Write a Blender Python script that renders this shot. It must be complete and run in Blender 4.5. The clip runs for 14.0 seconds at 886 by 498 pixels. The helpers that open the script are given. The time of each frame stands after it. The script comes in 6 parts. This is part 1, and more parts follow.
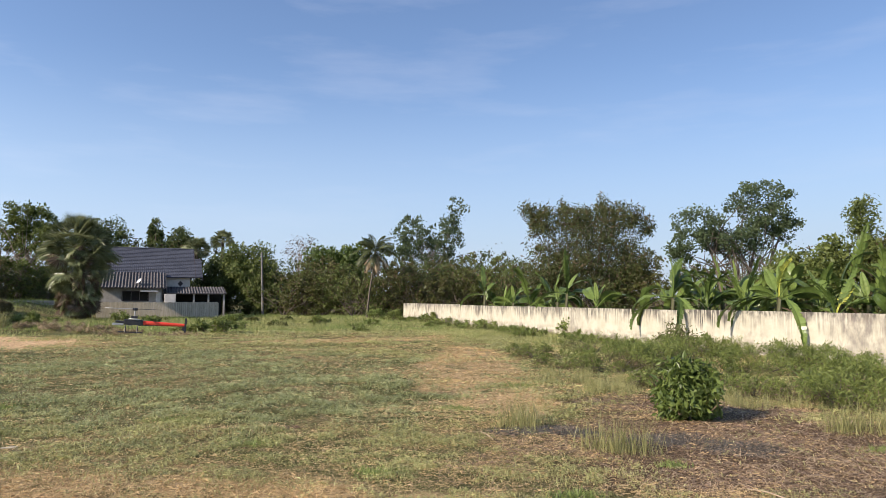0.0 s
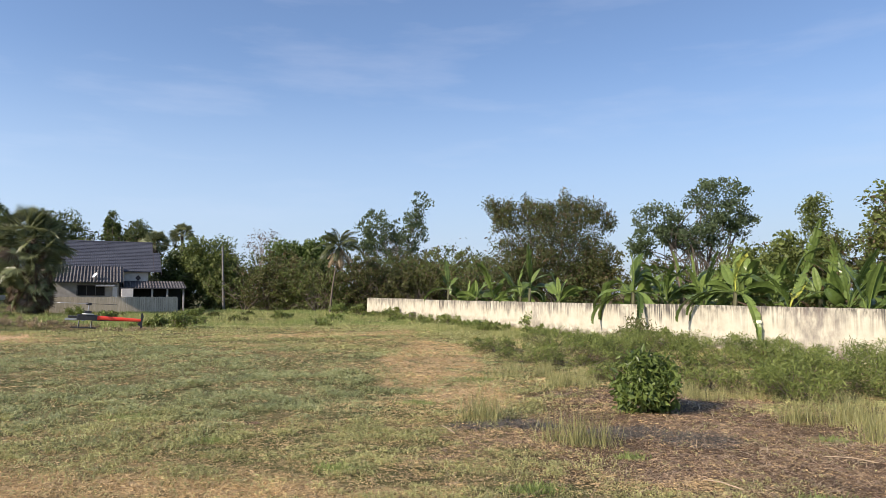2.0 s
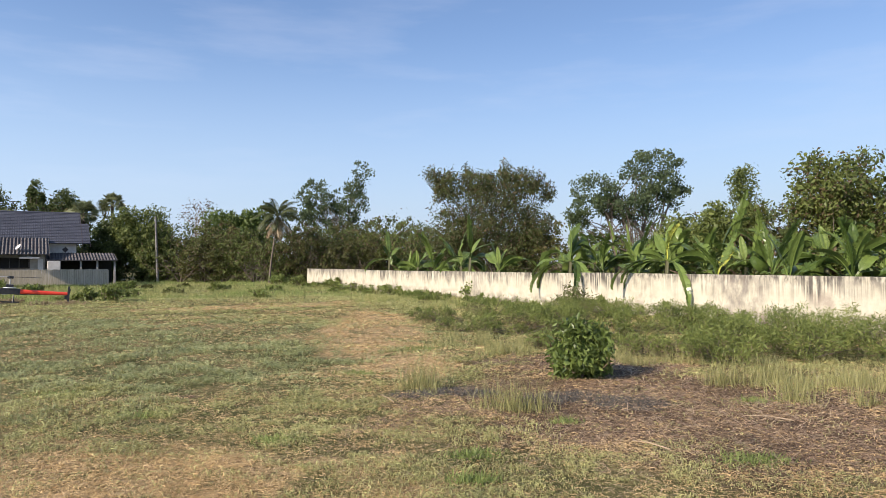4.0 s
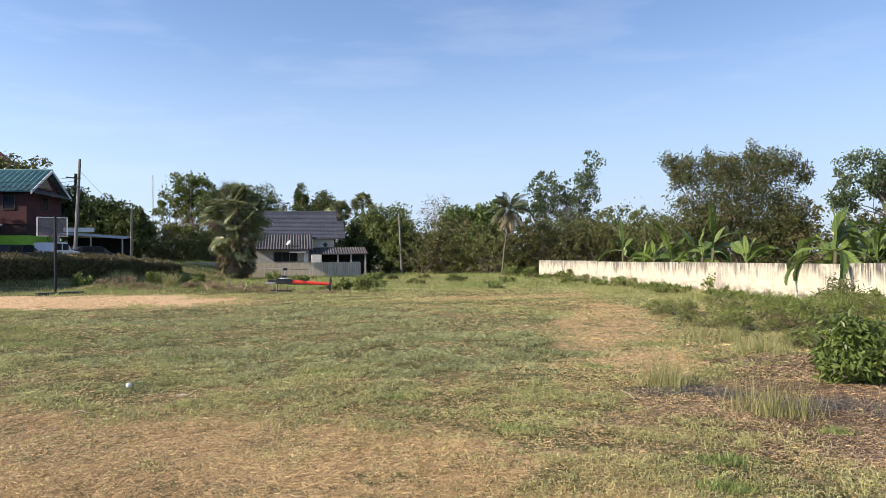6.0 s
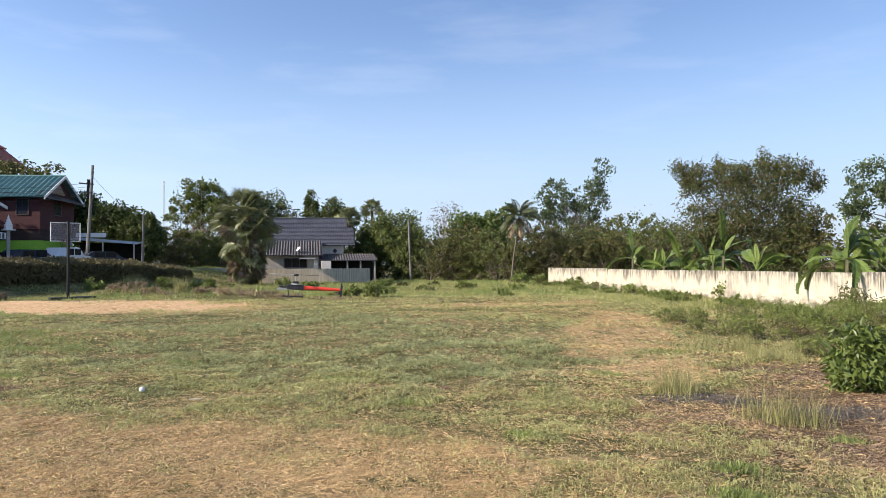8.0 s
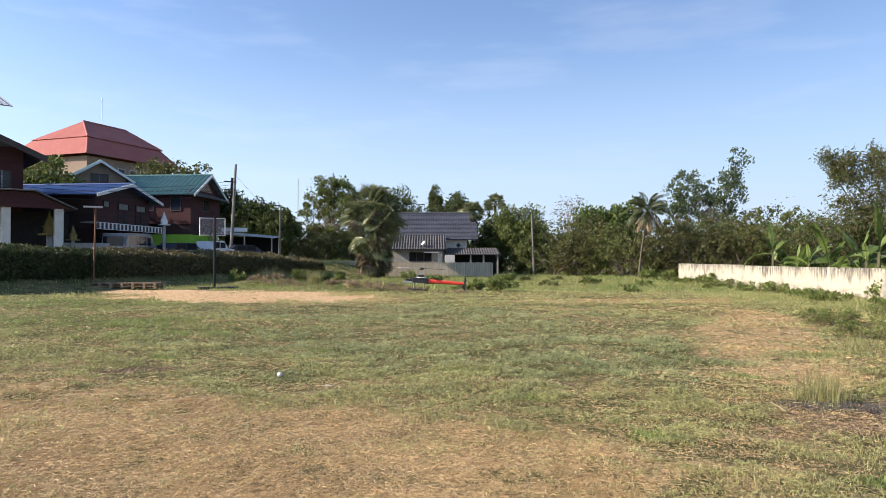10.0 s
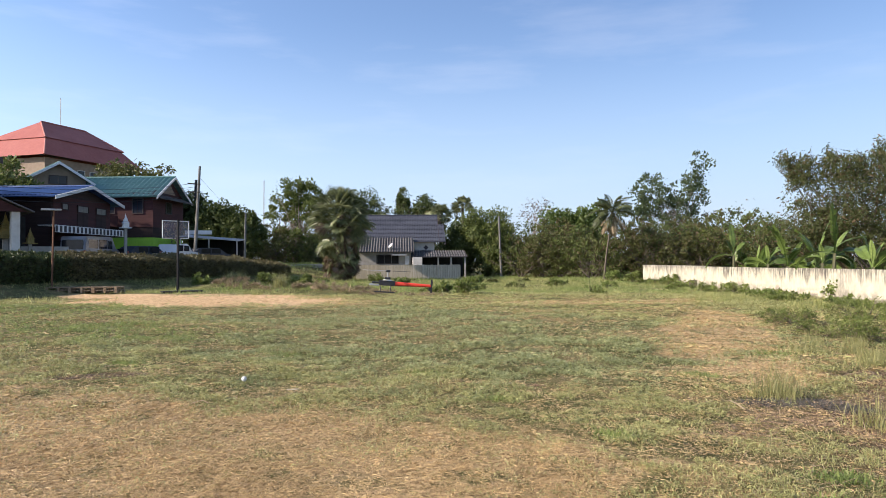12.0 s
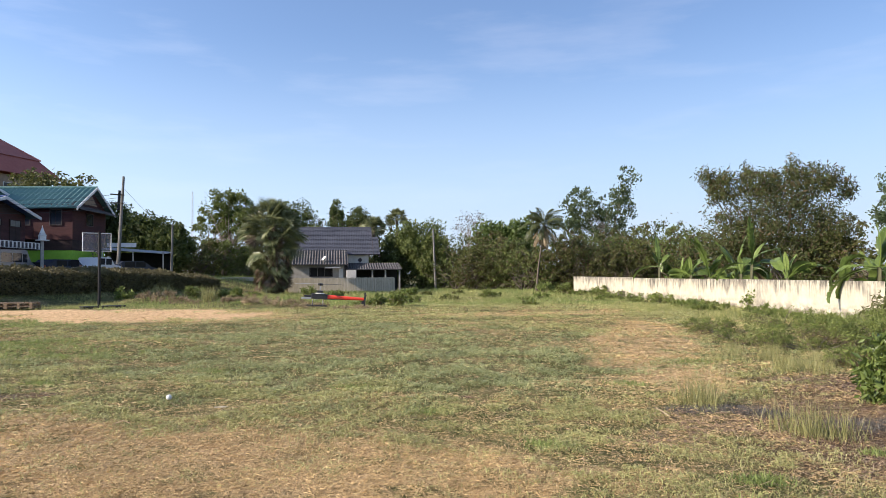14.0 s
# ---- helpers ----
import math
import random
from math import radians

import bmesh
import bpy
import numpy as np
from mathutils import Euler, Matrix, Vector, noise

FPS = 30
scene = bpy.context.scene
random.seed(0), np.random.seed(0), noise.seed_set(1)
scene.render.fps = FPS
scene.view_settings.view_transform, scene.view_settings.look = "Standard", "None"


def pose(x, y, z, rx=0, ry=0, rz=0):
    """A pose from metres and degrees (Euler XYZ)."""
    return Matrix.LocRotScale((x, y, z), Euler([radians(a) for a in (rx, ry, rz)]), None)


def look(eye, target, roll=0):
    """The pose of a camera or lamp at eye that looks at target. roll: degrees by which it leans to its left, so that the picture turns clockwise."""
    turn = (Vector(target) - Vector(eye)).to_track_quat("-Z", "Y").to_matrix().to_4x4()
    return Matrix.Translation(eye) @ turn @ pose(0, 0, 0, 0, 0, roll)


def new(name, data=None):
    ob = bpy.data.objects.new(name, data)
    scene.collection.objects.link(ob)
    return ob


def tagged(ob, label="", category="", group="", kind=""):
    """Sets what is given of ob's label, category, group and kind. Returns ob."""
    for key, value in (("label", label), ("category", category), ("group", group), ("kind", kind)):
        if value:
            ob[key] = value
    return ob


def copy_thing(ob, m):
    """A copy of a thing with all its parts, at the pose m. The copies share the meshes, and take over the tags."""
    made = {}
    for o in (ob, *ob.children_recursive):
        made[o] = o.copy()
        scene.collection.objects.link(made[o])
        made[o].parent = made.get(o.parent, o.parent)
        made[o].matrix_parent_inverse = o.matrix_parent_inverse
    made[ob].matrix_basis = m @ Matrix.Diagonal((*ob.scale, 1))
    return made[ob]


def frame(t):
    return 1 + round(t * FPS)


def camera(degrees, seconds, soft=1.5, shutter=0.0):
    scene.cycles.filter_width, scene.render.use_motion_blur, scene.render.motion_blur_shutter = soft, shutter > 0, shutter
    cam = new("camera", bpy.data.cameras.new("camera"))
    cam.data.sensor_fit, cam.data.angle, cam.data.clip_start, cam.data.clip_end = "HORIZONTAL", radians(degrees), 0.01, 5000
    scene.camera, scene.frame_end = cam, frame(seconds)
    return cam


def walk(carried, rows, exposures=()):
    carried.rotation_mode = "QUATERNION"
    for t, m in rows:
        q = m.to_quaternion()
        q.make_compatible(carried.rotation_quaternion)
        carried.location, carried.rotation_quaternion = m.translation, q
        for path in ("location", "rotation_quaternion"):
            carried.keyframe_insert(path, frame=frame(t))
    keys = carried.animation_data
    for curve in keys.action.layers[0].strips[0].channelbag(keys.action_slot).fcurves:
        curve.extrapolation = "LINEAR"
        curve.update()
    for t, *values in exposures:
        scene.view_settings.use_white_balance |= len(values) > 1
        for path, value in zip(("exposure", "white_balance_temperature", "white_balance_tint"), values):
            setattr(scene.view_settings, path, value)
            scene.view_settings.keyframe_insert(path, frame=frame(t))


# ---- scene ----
cam = camera(65.5, 14.0, soft=0.75)
PATH = [
    (0, (0.001, -0.023, 1.603), (0.001, 9.951, 2.323), 0.09),
    (0.5, (-0.011, -0.013, 1.602), (0.046, 9.962, 2.307), 0.10),
    (1, (0.005, -0.019, 1.601), (0.225, 9.955, 2.286), 0.11),
    (1.5, (0.017, 0.003, 1.602), (0.442, 9.971, 2.278), 0.06),
    (2, (0.023, 0.009, 1.599), (0.542, 9.975, 2.243), 0.09),
    (2.2, (0.012, 0.008, 1.601), (0.560, 9.974, 2.222), -0.10),
    (3.2, (0.035, 0.010, 1.600), (1.210, 9.900, 2.000), -0.10),
    (3.8, (0.050, 0.010, 1.600), (1.460, 9.890, 1.840), -0.30),
    (4.3, (0.059, 0.011, 1.599), (1.026, 9.963, 1.777), -0.37),
    (4.5, (0.036, 0.029, 1.605), (0.456, 10.019, 1.774), -0.52),
    (5, (-0.013, 0.029, 1.599), (-0.883, 9.989, 1.768), -0.51),
    (5.5, (-0.023, 0.042, 1.602), (-1.521, 9.928, 1.737), -0.61),
    (6, (-0.006, 0.055, 1.600), (-1.943, 9.865, 1.717), -0.72),
    (6.5, (-0.046, 0.041, 1.600), (-2.658, 9.692, 1.770), -0.74),
    (7, (-0.041, 0.003, 1.597), (-2.836, 9.601, 1.867), -0.56),
    (7.2, (-0.030, 0.003, 1.595), (-2.534, 9.680, 1.894), -0.45),
    (8.2, (-0.020, 0.000, 1.597), (-2.080, 9.780, 1.800), -0.45),
    (9.3, (-0.012, -0.004, 1.598), (-2.804, 9.598, 1.705), -0.53),
    (9.5, (-0.017, -0.014, 1.602), (-3.247, 9.450, 1.715), -0.37),
    (10, (-0.024, -0.020, 1.598), (-3.788, 9.244, 1.742), -0.03),
    (10.5, (-0.033, -0.011, 1.597), (-3.861, 9.226, 1.784), 0.04),
    (11, (-0.027, -0.010, 1.596), (-3.814, 9.243, 1.801), -0.10),
    (11.5, (-0.011, -0.009, 1.597), (-3.644, 9.306, 1.797), -0.22),
    (12, (0.004, -0.023, 1.597), (-3.323, 9.406, 1.774), -0.27),
    (12.5, (0.009, -0.012, 1.600), (-2.960, 9.536, 1.768), -0.31),
    (13, (0.020, -0.010, 1.604), (-2.685, 9.615, 1.811), -0.44),
    (13.5, (0.032, -0.015, 1.600), (-2.517, 9.650, 1.893), -0.54),
    (14, (0.018, -0.015, 1.601), (-2.397, 9.683, 1.952), -0.52),
]
walk(cam, [(t, look(eye, target, roll)) for t, eye, target, roll in PATH], [(0.0, 0.34, 6750, 17), (4.5, 0.41, 6750, 17), (6.5, 0.53, 6750, 17), (10.0, 0.57, 6750, 17), (14.0, 0.56, 6750, 17)])

# ---- light ----
SUN_ELEV, SUN_DIR = 28.0, (-0.82, -0.57)
world = bpy.data.worlds.new("world")
scene.world = world
world.use_nodes = True
wn, wl = world.node_tree.nodes, world.node_tree.links
wn.clear()
sky = wn.new("ShaderNodeTexSky")
sky.sky_type, sky.sun_disc = "NISHITA", False
sky.sun_elevation, sky.sun_rotation = radians(SUN_ELEV), math.atan2(SUN_DIR[0], SUN_DIR[1])
sky.air_density, sky.dust_density, sky.ozone_density, sky.altitude = 1.0, 0.7, 4.3, 0
back = wn.new("ShaderNodeBackground")
back.inputs["Strength"].default_value = 0.144
coord = wn.new("ShaderNodeTexCoord")
stretch = wn.new("ShaderNodeMapping")
stretch.inputs["Scale"].default_value = (1.6, 1.6, 9.0)
cirrus = wn.new("ShaderNodeTexNoise")
cirrus.inputs["Scale"].default_value, cirrus.inputs["Detail"].default_value, cirrus.inputs["Roughness"].default_value = 2.2, 6, 0.55
veil = wn.new("ShaderNodeMapRange")
veil.inputs["From Min"].default_value, veil.inputs["From Max"].default_value = 0.52, 0.85
veil.inputs["To Min"].default_value, veil.inputs["To Max"].default_value = 0.0, 0.16
cloud = wn.new("ShaderNodeMix")
cloud.data_type = "RGBA"
cloud.inputs["B"].default_value = (6.0, 6.3, 6.8, 1)
wl.new(coord.outputs["Generated"], stretch.inputs["Vector"])
wl.new(stretch.outputs["Vector"], cirrus.inputs["Vector"])
wl.new(cirrus.outputs["Fac"], veil.inputs["Value"])
wl.new(veil.outputs["Result"], cloud.inputs["Factor"])
wl.new(sky.outputs["Color"], cloud.inputs["A"])
split = wn.new("ShaderNodeSeparateXYZ")
haze_fac = wn.new("ShaderNodeMapRange")
haze_fac.interpolation_type = "SMOOTHSTEP"
haze_fac.inputs["From Min"].default_value, haze_fac.inputs["From Max"].default_value = 0.0, 0.34
haze_fac.inputs["To Min"].default_value, haze_fac.inputs["To Max"].default_value = 0.75, 0.0
haze = wn.new("ShaderNodeMix")
haze.data_type = "RGBA"
haze.inputs["B"].default_value = (2.85, 3.78, 5.0, 1)
wl.new(coord.outputs["Generated"], split.inputs[0])
wl.new(split.outputs["Z"], haze_fac.inputs["Value"])
wl.new(haze_fac.outputs["Result"], haze.inputs["Factor"])
wl.new(cloud.outputs["Result"], haze.inputs["A"])
# the sky brightens smoothly towards the sun's side
toward = wn.new("ShaderNodeVectorMath")
toward.operation = "DOT_PRODUCT"
toward.inputs[1].default_value = Vector((SUN_DIR[0], SUN_DIR[1], 0)).normalized()
glow = wn.new("ShaderNodeMapRange")
glow.inputs["From Min"].default_value, glow.inputs["From Max"].default_value = -1.0, 1.0
glow.inputs["To Min"].default_value, glow.inputs["To Max"].default_value = 0.82, 1.34
bright = wn.new("ShaderNodeVectorMath")
bright.operation = "SCALE"
wl.new(coord.outputs["Generated"], toward.inputs[0])
wl.new(toward.outputs["Value"], glow.inputs["Value"])
wl.new(haze.outputs["Result"], bright.inputs[0])
wl.new(glow.outputs["Result"], bright.inputs["Scale"])
wl.new(bright.outputs["Vector"], back.inputs["Color"])
wl.new(back.outputs["Background"], wn.new("ShaderNodeOutputWorld").inputs["Surface"])

sun = new("sun", bpy.data.lights.new("sun", "SUN"))
sun.data.energy, sun.data.angle, sun.data.color = 5.0, radians(0.53), (1.0, 0.92, 0.80)
to_sun = Vector((SUN_DIR[0], SUN_DIR[1], math.tan(radians(SUN_ELEV)) * math.hypot(*SUN_DIR)))
sun.matrix_world = look(to_sun * 50, (0, 0, 0))

# ---- small tools ----
rng = np.random.default_rng(7)


def at(bearing, dist, z=0.0):
    """Plan position: bearing in degrees clockwise from +y, distance in metres from the middle of the walk."""
    return Vector((dist * math.sin(radians(bearing)), dist * math.cos(radians(bearing)), z))


def vnoise(x, y, seed=0):
    """Smooth value noise, 0 to 1, on numpy arrays."""
    xi, yi = np.floor(x).astype(np.int64), np.floor(y).astype(np.int64)
    fx, fy = x - xi, y - yi
    fx, fy = fx * fx * (3 - 2 * fx), fy * fy * (3 - 2 * fy)

    def h(a, b):
        n = (a * 374761393 + b * 668265263 + seed * 144665) & 0xFFFFFFFF
        n = ((n ^ (n >> 13)) * 1274126177) & 0xFFFFFFFF
        return ((n ^ (n >> 16)) & 0xFFFF) / 65535.0

    a = h(xi, yi) * (1 - fx) + h(xi + 1, yi) * fx
    b = h(xi, yi + 1) * (1 - fx) + h(xi + 1, yi + 1) * fx
    return a * (1 - fy) + b * fy


def smooth(v, lo, hi):
    v = np.clip((v - lo) / (hi - lo), 0, 1)
    return v * v * (3 - 2 * v)


HEDGE_A, HEDGE_B = at(-60.0, 36.5), at(-32.4, 58.6)
HEDGE_DIR = (HEDGE_B - HEDGE_A).normalized()
HEDGE_OUT = Vector((-HEDGE_DIR.y, HEDGE_DIR.x, 0))


def terrain(x, y):
    """Height of the ground: a level field, a bank on which the hedge and the road stand, small unevenness."""
    x, y = np.asarray(x, float), np.asarray(y, float)
    s = (x - HEDGE_A.x) * HEDGE_OUT.x + (y - HEDGE_A.y) * HEDGE_OUT.y
    along = (x - HEDGE_A.x) * HEDGE_DIR.x + (y - HEDGE_A.y) * HEDGE_DIR.y
    r = np.hypot(x, y)
    z = 1.35 * smooth(s, -3.5, 3.0) * (1 - 0.8 * smooth(along, 40, 62)) * smooth(r, 20, 30)
    z = z + (0.10 * (vnoise(x * 0.35, y * 0.35, 3) - 0.5) + 0.05 * (vnoise(x * 1.3, y * 1.3, 4) - 0.5)) * (1 - smooth(r, 70, 120))
    z = z + 0.35 * np.exp(-(((x + 25.5) / 2.2) ** 2 + ((y - 34.5) / 0.9) ** 2))
    z = z + 0.25 * np.exp(-(((x + 18.0) / 3.0) ** 2 + ((y - 31.5) / 0.9) ** 2))
    return z


def ground_z(p):
    return float(terrain(p.x, p.y))


def mesh_from(name, verts, faces, material, smooth_shade=False):
    me = bpy.data.meshes.new(name)
    verts, faces = np.asarray(verts, np.float32), np.asarray(faces, np.int32)
    n = faces.shape[1]
    me.vertices.add(len(verts))
    me.vertices.foreach_set("co", verts.ravel())
    me.loops.add(faces.size)
    me.loops.foreach_set("vertex_index", faces.ravel())
    me.polygons.add(len(faces))
    me.polygons.foreach_set("loop_start", np.arange(0, faces.size, n, dtype=np.int32))
    me.polygons.foreach_set("use_smooth", np.full(len(faces), smooth_shade))
    me.update(calc_edges=True)
    me.materials.append(material)
    return me


def part(name, bm, material, parent=None, label="", matrix=None):
    """Links a bmesh (or a mesh) as one mesh object, under a parent."""
    if isinstance(bm, bpy.types.Mesh):
        me = bm
    else:
        me = bpy.data.meshes.new(name)
        bm.normal_update()
        bm.to_mesh(me)
        bm.free()
        me.materials.append(material)
    ob = new(name, me)
    if parent is not None:
        ob.parent = parent
    if matrix is not None:
        ob.matrix_basis = matrix
    return tagged(ob, label) if label else ob


def thing(name, matrix, label, category, group="", kind=""):
    ob = new(name)
    ob.empty_display_size = 0.2
    ob.matrix_basis = matrix
    return tagged(ob, label, category, group, kind)


def box(bm, x0, x1, y0, y1, z0, z1, bevel=0.0, m=None):
    made = bmesh.ops.create_cube(bm, size=1.0)["verts"]
    mat_ = Matrix.Translation(((x0 + x1) / 2, (y0 + y1) / 2, (z0 + z1) / 2)) @ Matrix.Diagonal((x1 - x0, y1 - y0, z1 - z0, 1))
    bmesh.ops.transform(bm, matrix=(m or Matrix()) @ mat_, verts=made)
    if bevel:
        edges = list({e for v in made for e in v.link_edges})
        bmesh.ops.bevel(bm, geom=edges, offset=bevel, segments=2, affect="EDGES", profile=0.5)
    return bm


def boxes(*dims, bevel=0.0):
    bm = bmesh.new()
    for d in dims:
        box(bm, *d, bevel=bevel)
    return bm


def rod(bm, p, q, r0, r1=None, n=10):
    p, q = Vector(p), Vector(q)
    r1 = r0 if r1 is None else r1
    d = q - p
    m = Matrix.Translation((p + q) / 2) @ d.to_track_quat("Z", "Y").to_matrix().to_4x4()
    bmesh.ops.create_cone(bm, cap_ends=True, segments=n, radius1=r0, radius2=r1, depth=d.length, matrix=m)
    return bm


def rods(*list_, n=10):
    bm = bmesh.new()
    for p, q, *r in list_:
        rod(bm, p, q, *r, n=n)
    return bm


def prism(bm, outline, y0, y1):
    """Extrudes an outline in the xz plane from y0 to y1."""
    a = [bm.verts.new((x, y0, z)) for x, z in outline]
    b = [bm.verts.new((x, y1, z)) for x, z in outline]
    bm.faces.new(a)
    bm.faces.new(b[::-1])
    for i in range(len(a)):
        j = (i + 1) % len(a)
        bm.faces.new((a[j], a[i], b[i], b[j]))
    return bm


# ---- materials ----
def material(name, dark, light, scale=6.0, rough=0.8, bump=0.2, metal=0.0, coarse=None, island=0.0, translucent=0.0, stretch_by=None, detail=6, each=0.0):
    m = bpy.data.materials.new(name)
    m.use_nodes = True
    nt = m.node_tree
    n, l = nt.nodes, nt.links
    bsdf = n["Principled BSDF"]
    out = n["Material Output"]
    tc = n.new("ShaderNodeTexCoord")
    src = tc.outputs["Object"]
    if stretch_by:
        mp = n.new("ShaderNodeMapping")
        mp.inputs["Scale"].default_value = stretch_by
        l.new(src, mp.inputs["Vector"])
        src = mp.outputs["Vector"]
    fine = n.new("ShaderNodeTexNoise")
    fine.inputs["Scale"].default_value, fine.inputs["Detail"].default_value, fine.inputs["Roughness"].default_value = scale, detail, 0.62
    l.new(src, fine.inputs["Vector"])
    big = n.new("ShaderNodeTexNoise")
    big.inputs["Scale"].default_value, big.inputs["Detail"].default_value = coarse or scale * 0.13, 3
    l.new(src, big.inputs["Vector"])
    add = n.new("ShaderNodeMath")
    add.operation = "MULTIPLY_ADD"
    l.new(fine.outputs["Fac"], add.inputs[0])
    add.inputs[1].default_value = 0.55
    half = n.new("ShaderNodeMath")
    half.operation = "MULTIPLY"
    half.inputs[1].default_value = 0.45
    l.new(big.outputs["Fac"], half.inputs[0])
    l.new(half.outputs[0], add.inputs[2])
    fac = add.outputs[0]
    spread = n.new("ShaderNodeMapRange")
    spread.inputs["From Min"].default_value, spread.inputs["From Max"].default_value = 0.32, 0.68
    l.new(fac, spread.inputs["Value"])
    fac = spread.outputs["Result"]
    if island:
        geo = n.new("ShaderNodeNewGeometry")
        mixv = n.new("ShaderNodeMix")
        mixv.inputs["Factor"].default_value = island
        l.new(fac, mixv.inputs["A"])
        l.new(geo.outputs["Random Per Island"], mixv.inputs["B"])
        fac = mixv.outputs["Result"]
    if each:
        own = n.new("ShaderNodeObjectInfo")
        mixo = n.new("ShaderNodeMix")
        mixo.inputs["Factor"].default_value = each
        l.new(fac, mixo.inputs["A"])
        l.new(own.outputs["Random"], mixo.inputs["B"])
        fac = mixo.outputs["Result"]
    mix = n.new("ShaderNodeMix")
    mix.data_type = "RGBA"
    mix.inputs["A"].default_value, mix.inputs["B"].default_value = (*dark, 1), (*light, 1)
    l.new(fac, mix.inputs["Factor"])
    l.new(mix.outputs["Result"], bsdf.inputs["Base Color"])
    bsdf.inputs["Roughness"].default_value, bsdf.inputs["Metallic"].default_value = rough, metal
    bsdf.inputs["Specular IOR Level"].default_value = 0.3
    if bump:
        b = n.new("ShaderNodeBump")
        b.inputs["Strength"].default_value, b.inputs["Distance"].default_value = bump, 0.03
        l.new(fine.outputs["Fac"], b.inputs["Height"])
        l.new(b.outputs["Normal"], bsdf.inputs["Normal"])
    if translucent:
        tr = n.new("ShaderNodeBsdfTranslucent")
        l.new(mix.outputs["Result"], tr.inputs["Color"])
        ms = n.new("ShaderNodeMixShader")
        ms.inputs["Fac"].default_value = translucent
        l.new(bsdf.outputs["BSDF"], ms.inputs[1])
        l.new(tr.outputs["BSDF"], ms.inputs[2])
        l.new(ms.outputs["Shader"], out.inputs["Surface"])
    return m


def leaf_mat(name, dark, light, translucent=0.28, rough=0.5, island=0.5, scale=1.5, each=0.0):
    return material(name, dark, light, scale=scale, rough=rough, bump=0, island=island, translucent=translucent, coarse=0.25, detail=2, each=each)


def blade_mat(name, dark, light, translucent=0.28):
    """Grass: every blade its own tone, on tuft-sized and larger drifts of colour."""
    return material(name, dark, light, scale=7.0, rough=0.45, bump=0, island=0.5, translucent=translucent, coarse=0.7, detail=3)


LEAF_MID = leaf_mat("leaf_mid", (0.044, 0.068, 0.016), (0.215, 0.25, 0.066))
LEAF_DARK = leaf_mat("leaf_dark", (0.030, 0.048, 0.014), (0.15, 0.185, 0.054))
LEAF_OLIVE = leaf_mat("leaf_olive", (0.038, 0.046, 0.013), (0.17, 0.175, 0.050))
LEAF_BAMBOO = leaf_mat("leaf_bamboo", (0.032, 0.046, 0.014), (0.15, 0.17, 0.056))
LEAF_BROWN = leaf_mat("leaf_brown", (0.058, 0.042, 0.021), (0.20, 0.145, 0.075))
LEAF_BRIGHT = leaf_mat("leaf_bright", (0.045, 0.080, 0.017), (0.165, 0.215, 0.058))
LEAF_GREY = leaf_mat("leaf_grey", (0.034, 0.056, 0.022), (0.135, 0.18, 0.078))
LEAF_PALM = leaf_mat("leaf_palm", (0.026, 0.038, 0.013), (0.38, 0.41, 0.20), 0.2, 0.3, 0.35, each=0.6)
LEAF_COCO = leaf_mat("leaf_coconut", (0.04, 0.055, 0.02), (0.15, 0.165, 0.065), rough=0.4)
LEAF_HEDGE = leaf_mat("leaf_hedge", (0.026, 0.042, 0.014), (0.10, 0.125, 0.042), 0.2)
LEAF_HEDGE_DRY = leaf_mat("leaf_hedge_dry", (0.065, 0.058, 0.026), (0.23, 0.195, 0.088), 0.2)
LEAF_BUSH = leaf_mat("leaf_bush", (0.036, 0.064, 0.013), (0.22, 0.28, 0.070), rough=0.35)
LEAF_LOW = leaf_mat("leaf_low_shrub", (0.065, 0.105, 0.022), (0.29, 0.345, 0.09))
LEAF_DEAD = leaf_mat("leaf_dead", (0.050, 0.034, 0.022), (0.22, 0.155, 0.095), translucent=0.1)
LEAF_BANANA = leaf_mat("leaf_banana", (0.016, 0.042, 0.008), (0.21, 0.285, 0.07), 0.22, 0.28, 0.3, each=0.55)
LEAF_BANANA_PALE = leaf_mat("leaf_banana_pale", (0.13, 0.20, 0.04), (0.30, 0.37, 0.12), 0.3, 0.35, 0.5)
LEAF_BANANA_YELLOW = leaf_mat("leaf_banana_yellow", (0.28, 0.33, 0.05), (0.55, 0.52, 0.10), rough=0.4)
LEAF_WEED = leaf_mat("leaf_weed", (0.060, 0.088, 0.019), (0.26, 0.30, 0.078))
BLADE_GREEN = blade_mat("blade_green", (0.085, 0.100, 0.030), (0.72, 0.69, 0.28))
BLADE_BLUE = blade_mat("blade_blue_green", (0.060, 0.086, 0.032), (0.60, 0.62, 0.28))
BLADE_DRY = blade_mat("blade_dry", (0.20, 0.118, 0.042), (0.92, 0.67, 0.33), 0.15)
BLADE_RED = blade_mat("blade_red_brown", (0.060, 0.040, 0.027), (0.46, 0.31, 0.195), 0.12)
BLADE_LOOSE = blade_mat("blade_loose", (0.09, 0.058, 0.034), (0.74, 0.56, 0.35), 0.1)
BLADE_ASH = blade_mat("blade_ash", (0.040, 0.037, 0.032), (0.20, 0.178, 0.145), 0.1)
BLADE_TALL = blade_mat("blade_tall", (0.13, 0.14, 0.045), (0.54, 0.50, 0.22), 0.4)
BLADE_WEEDY = blade_mat("blade_weedy", (0.12, 0.145, 0.040), (0.50, 0.50, 0.19), 0.35)
BLADE_LUSH = blade_mat("blade_lush", (0.085, 0.13, 0.032), (0.42, 0.49, 0.155), 0.4)
HEAP_STRAW = leaf_mat("heap_straw", (0.12, 0.085, 0.045), (0.46, 0.35, 0.20), translucent=0.1)
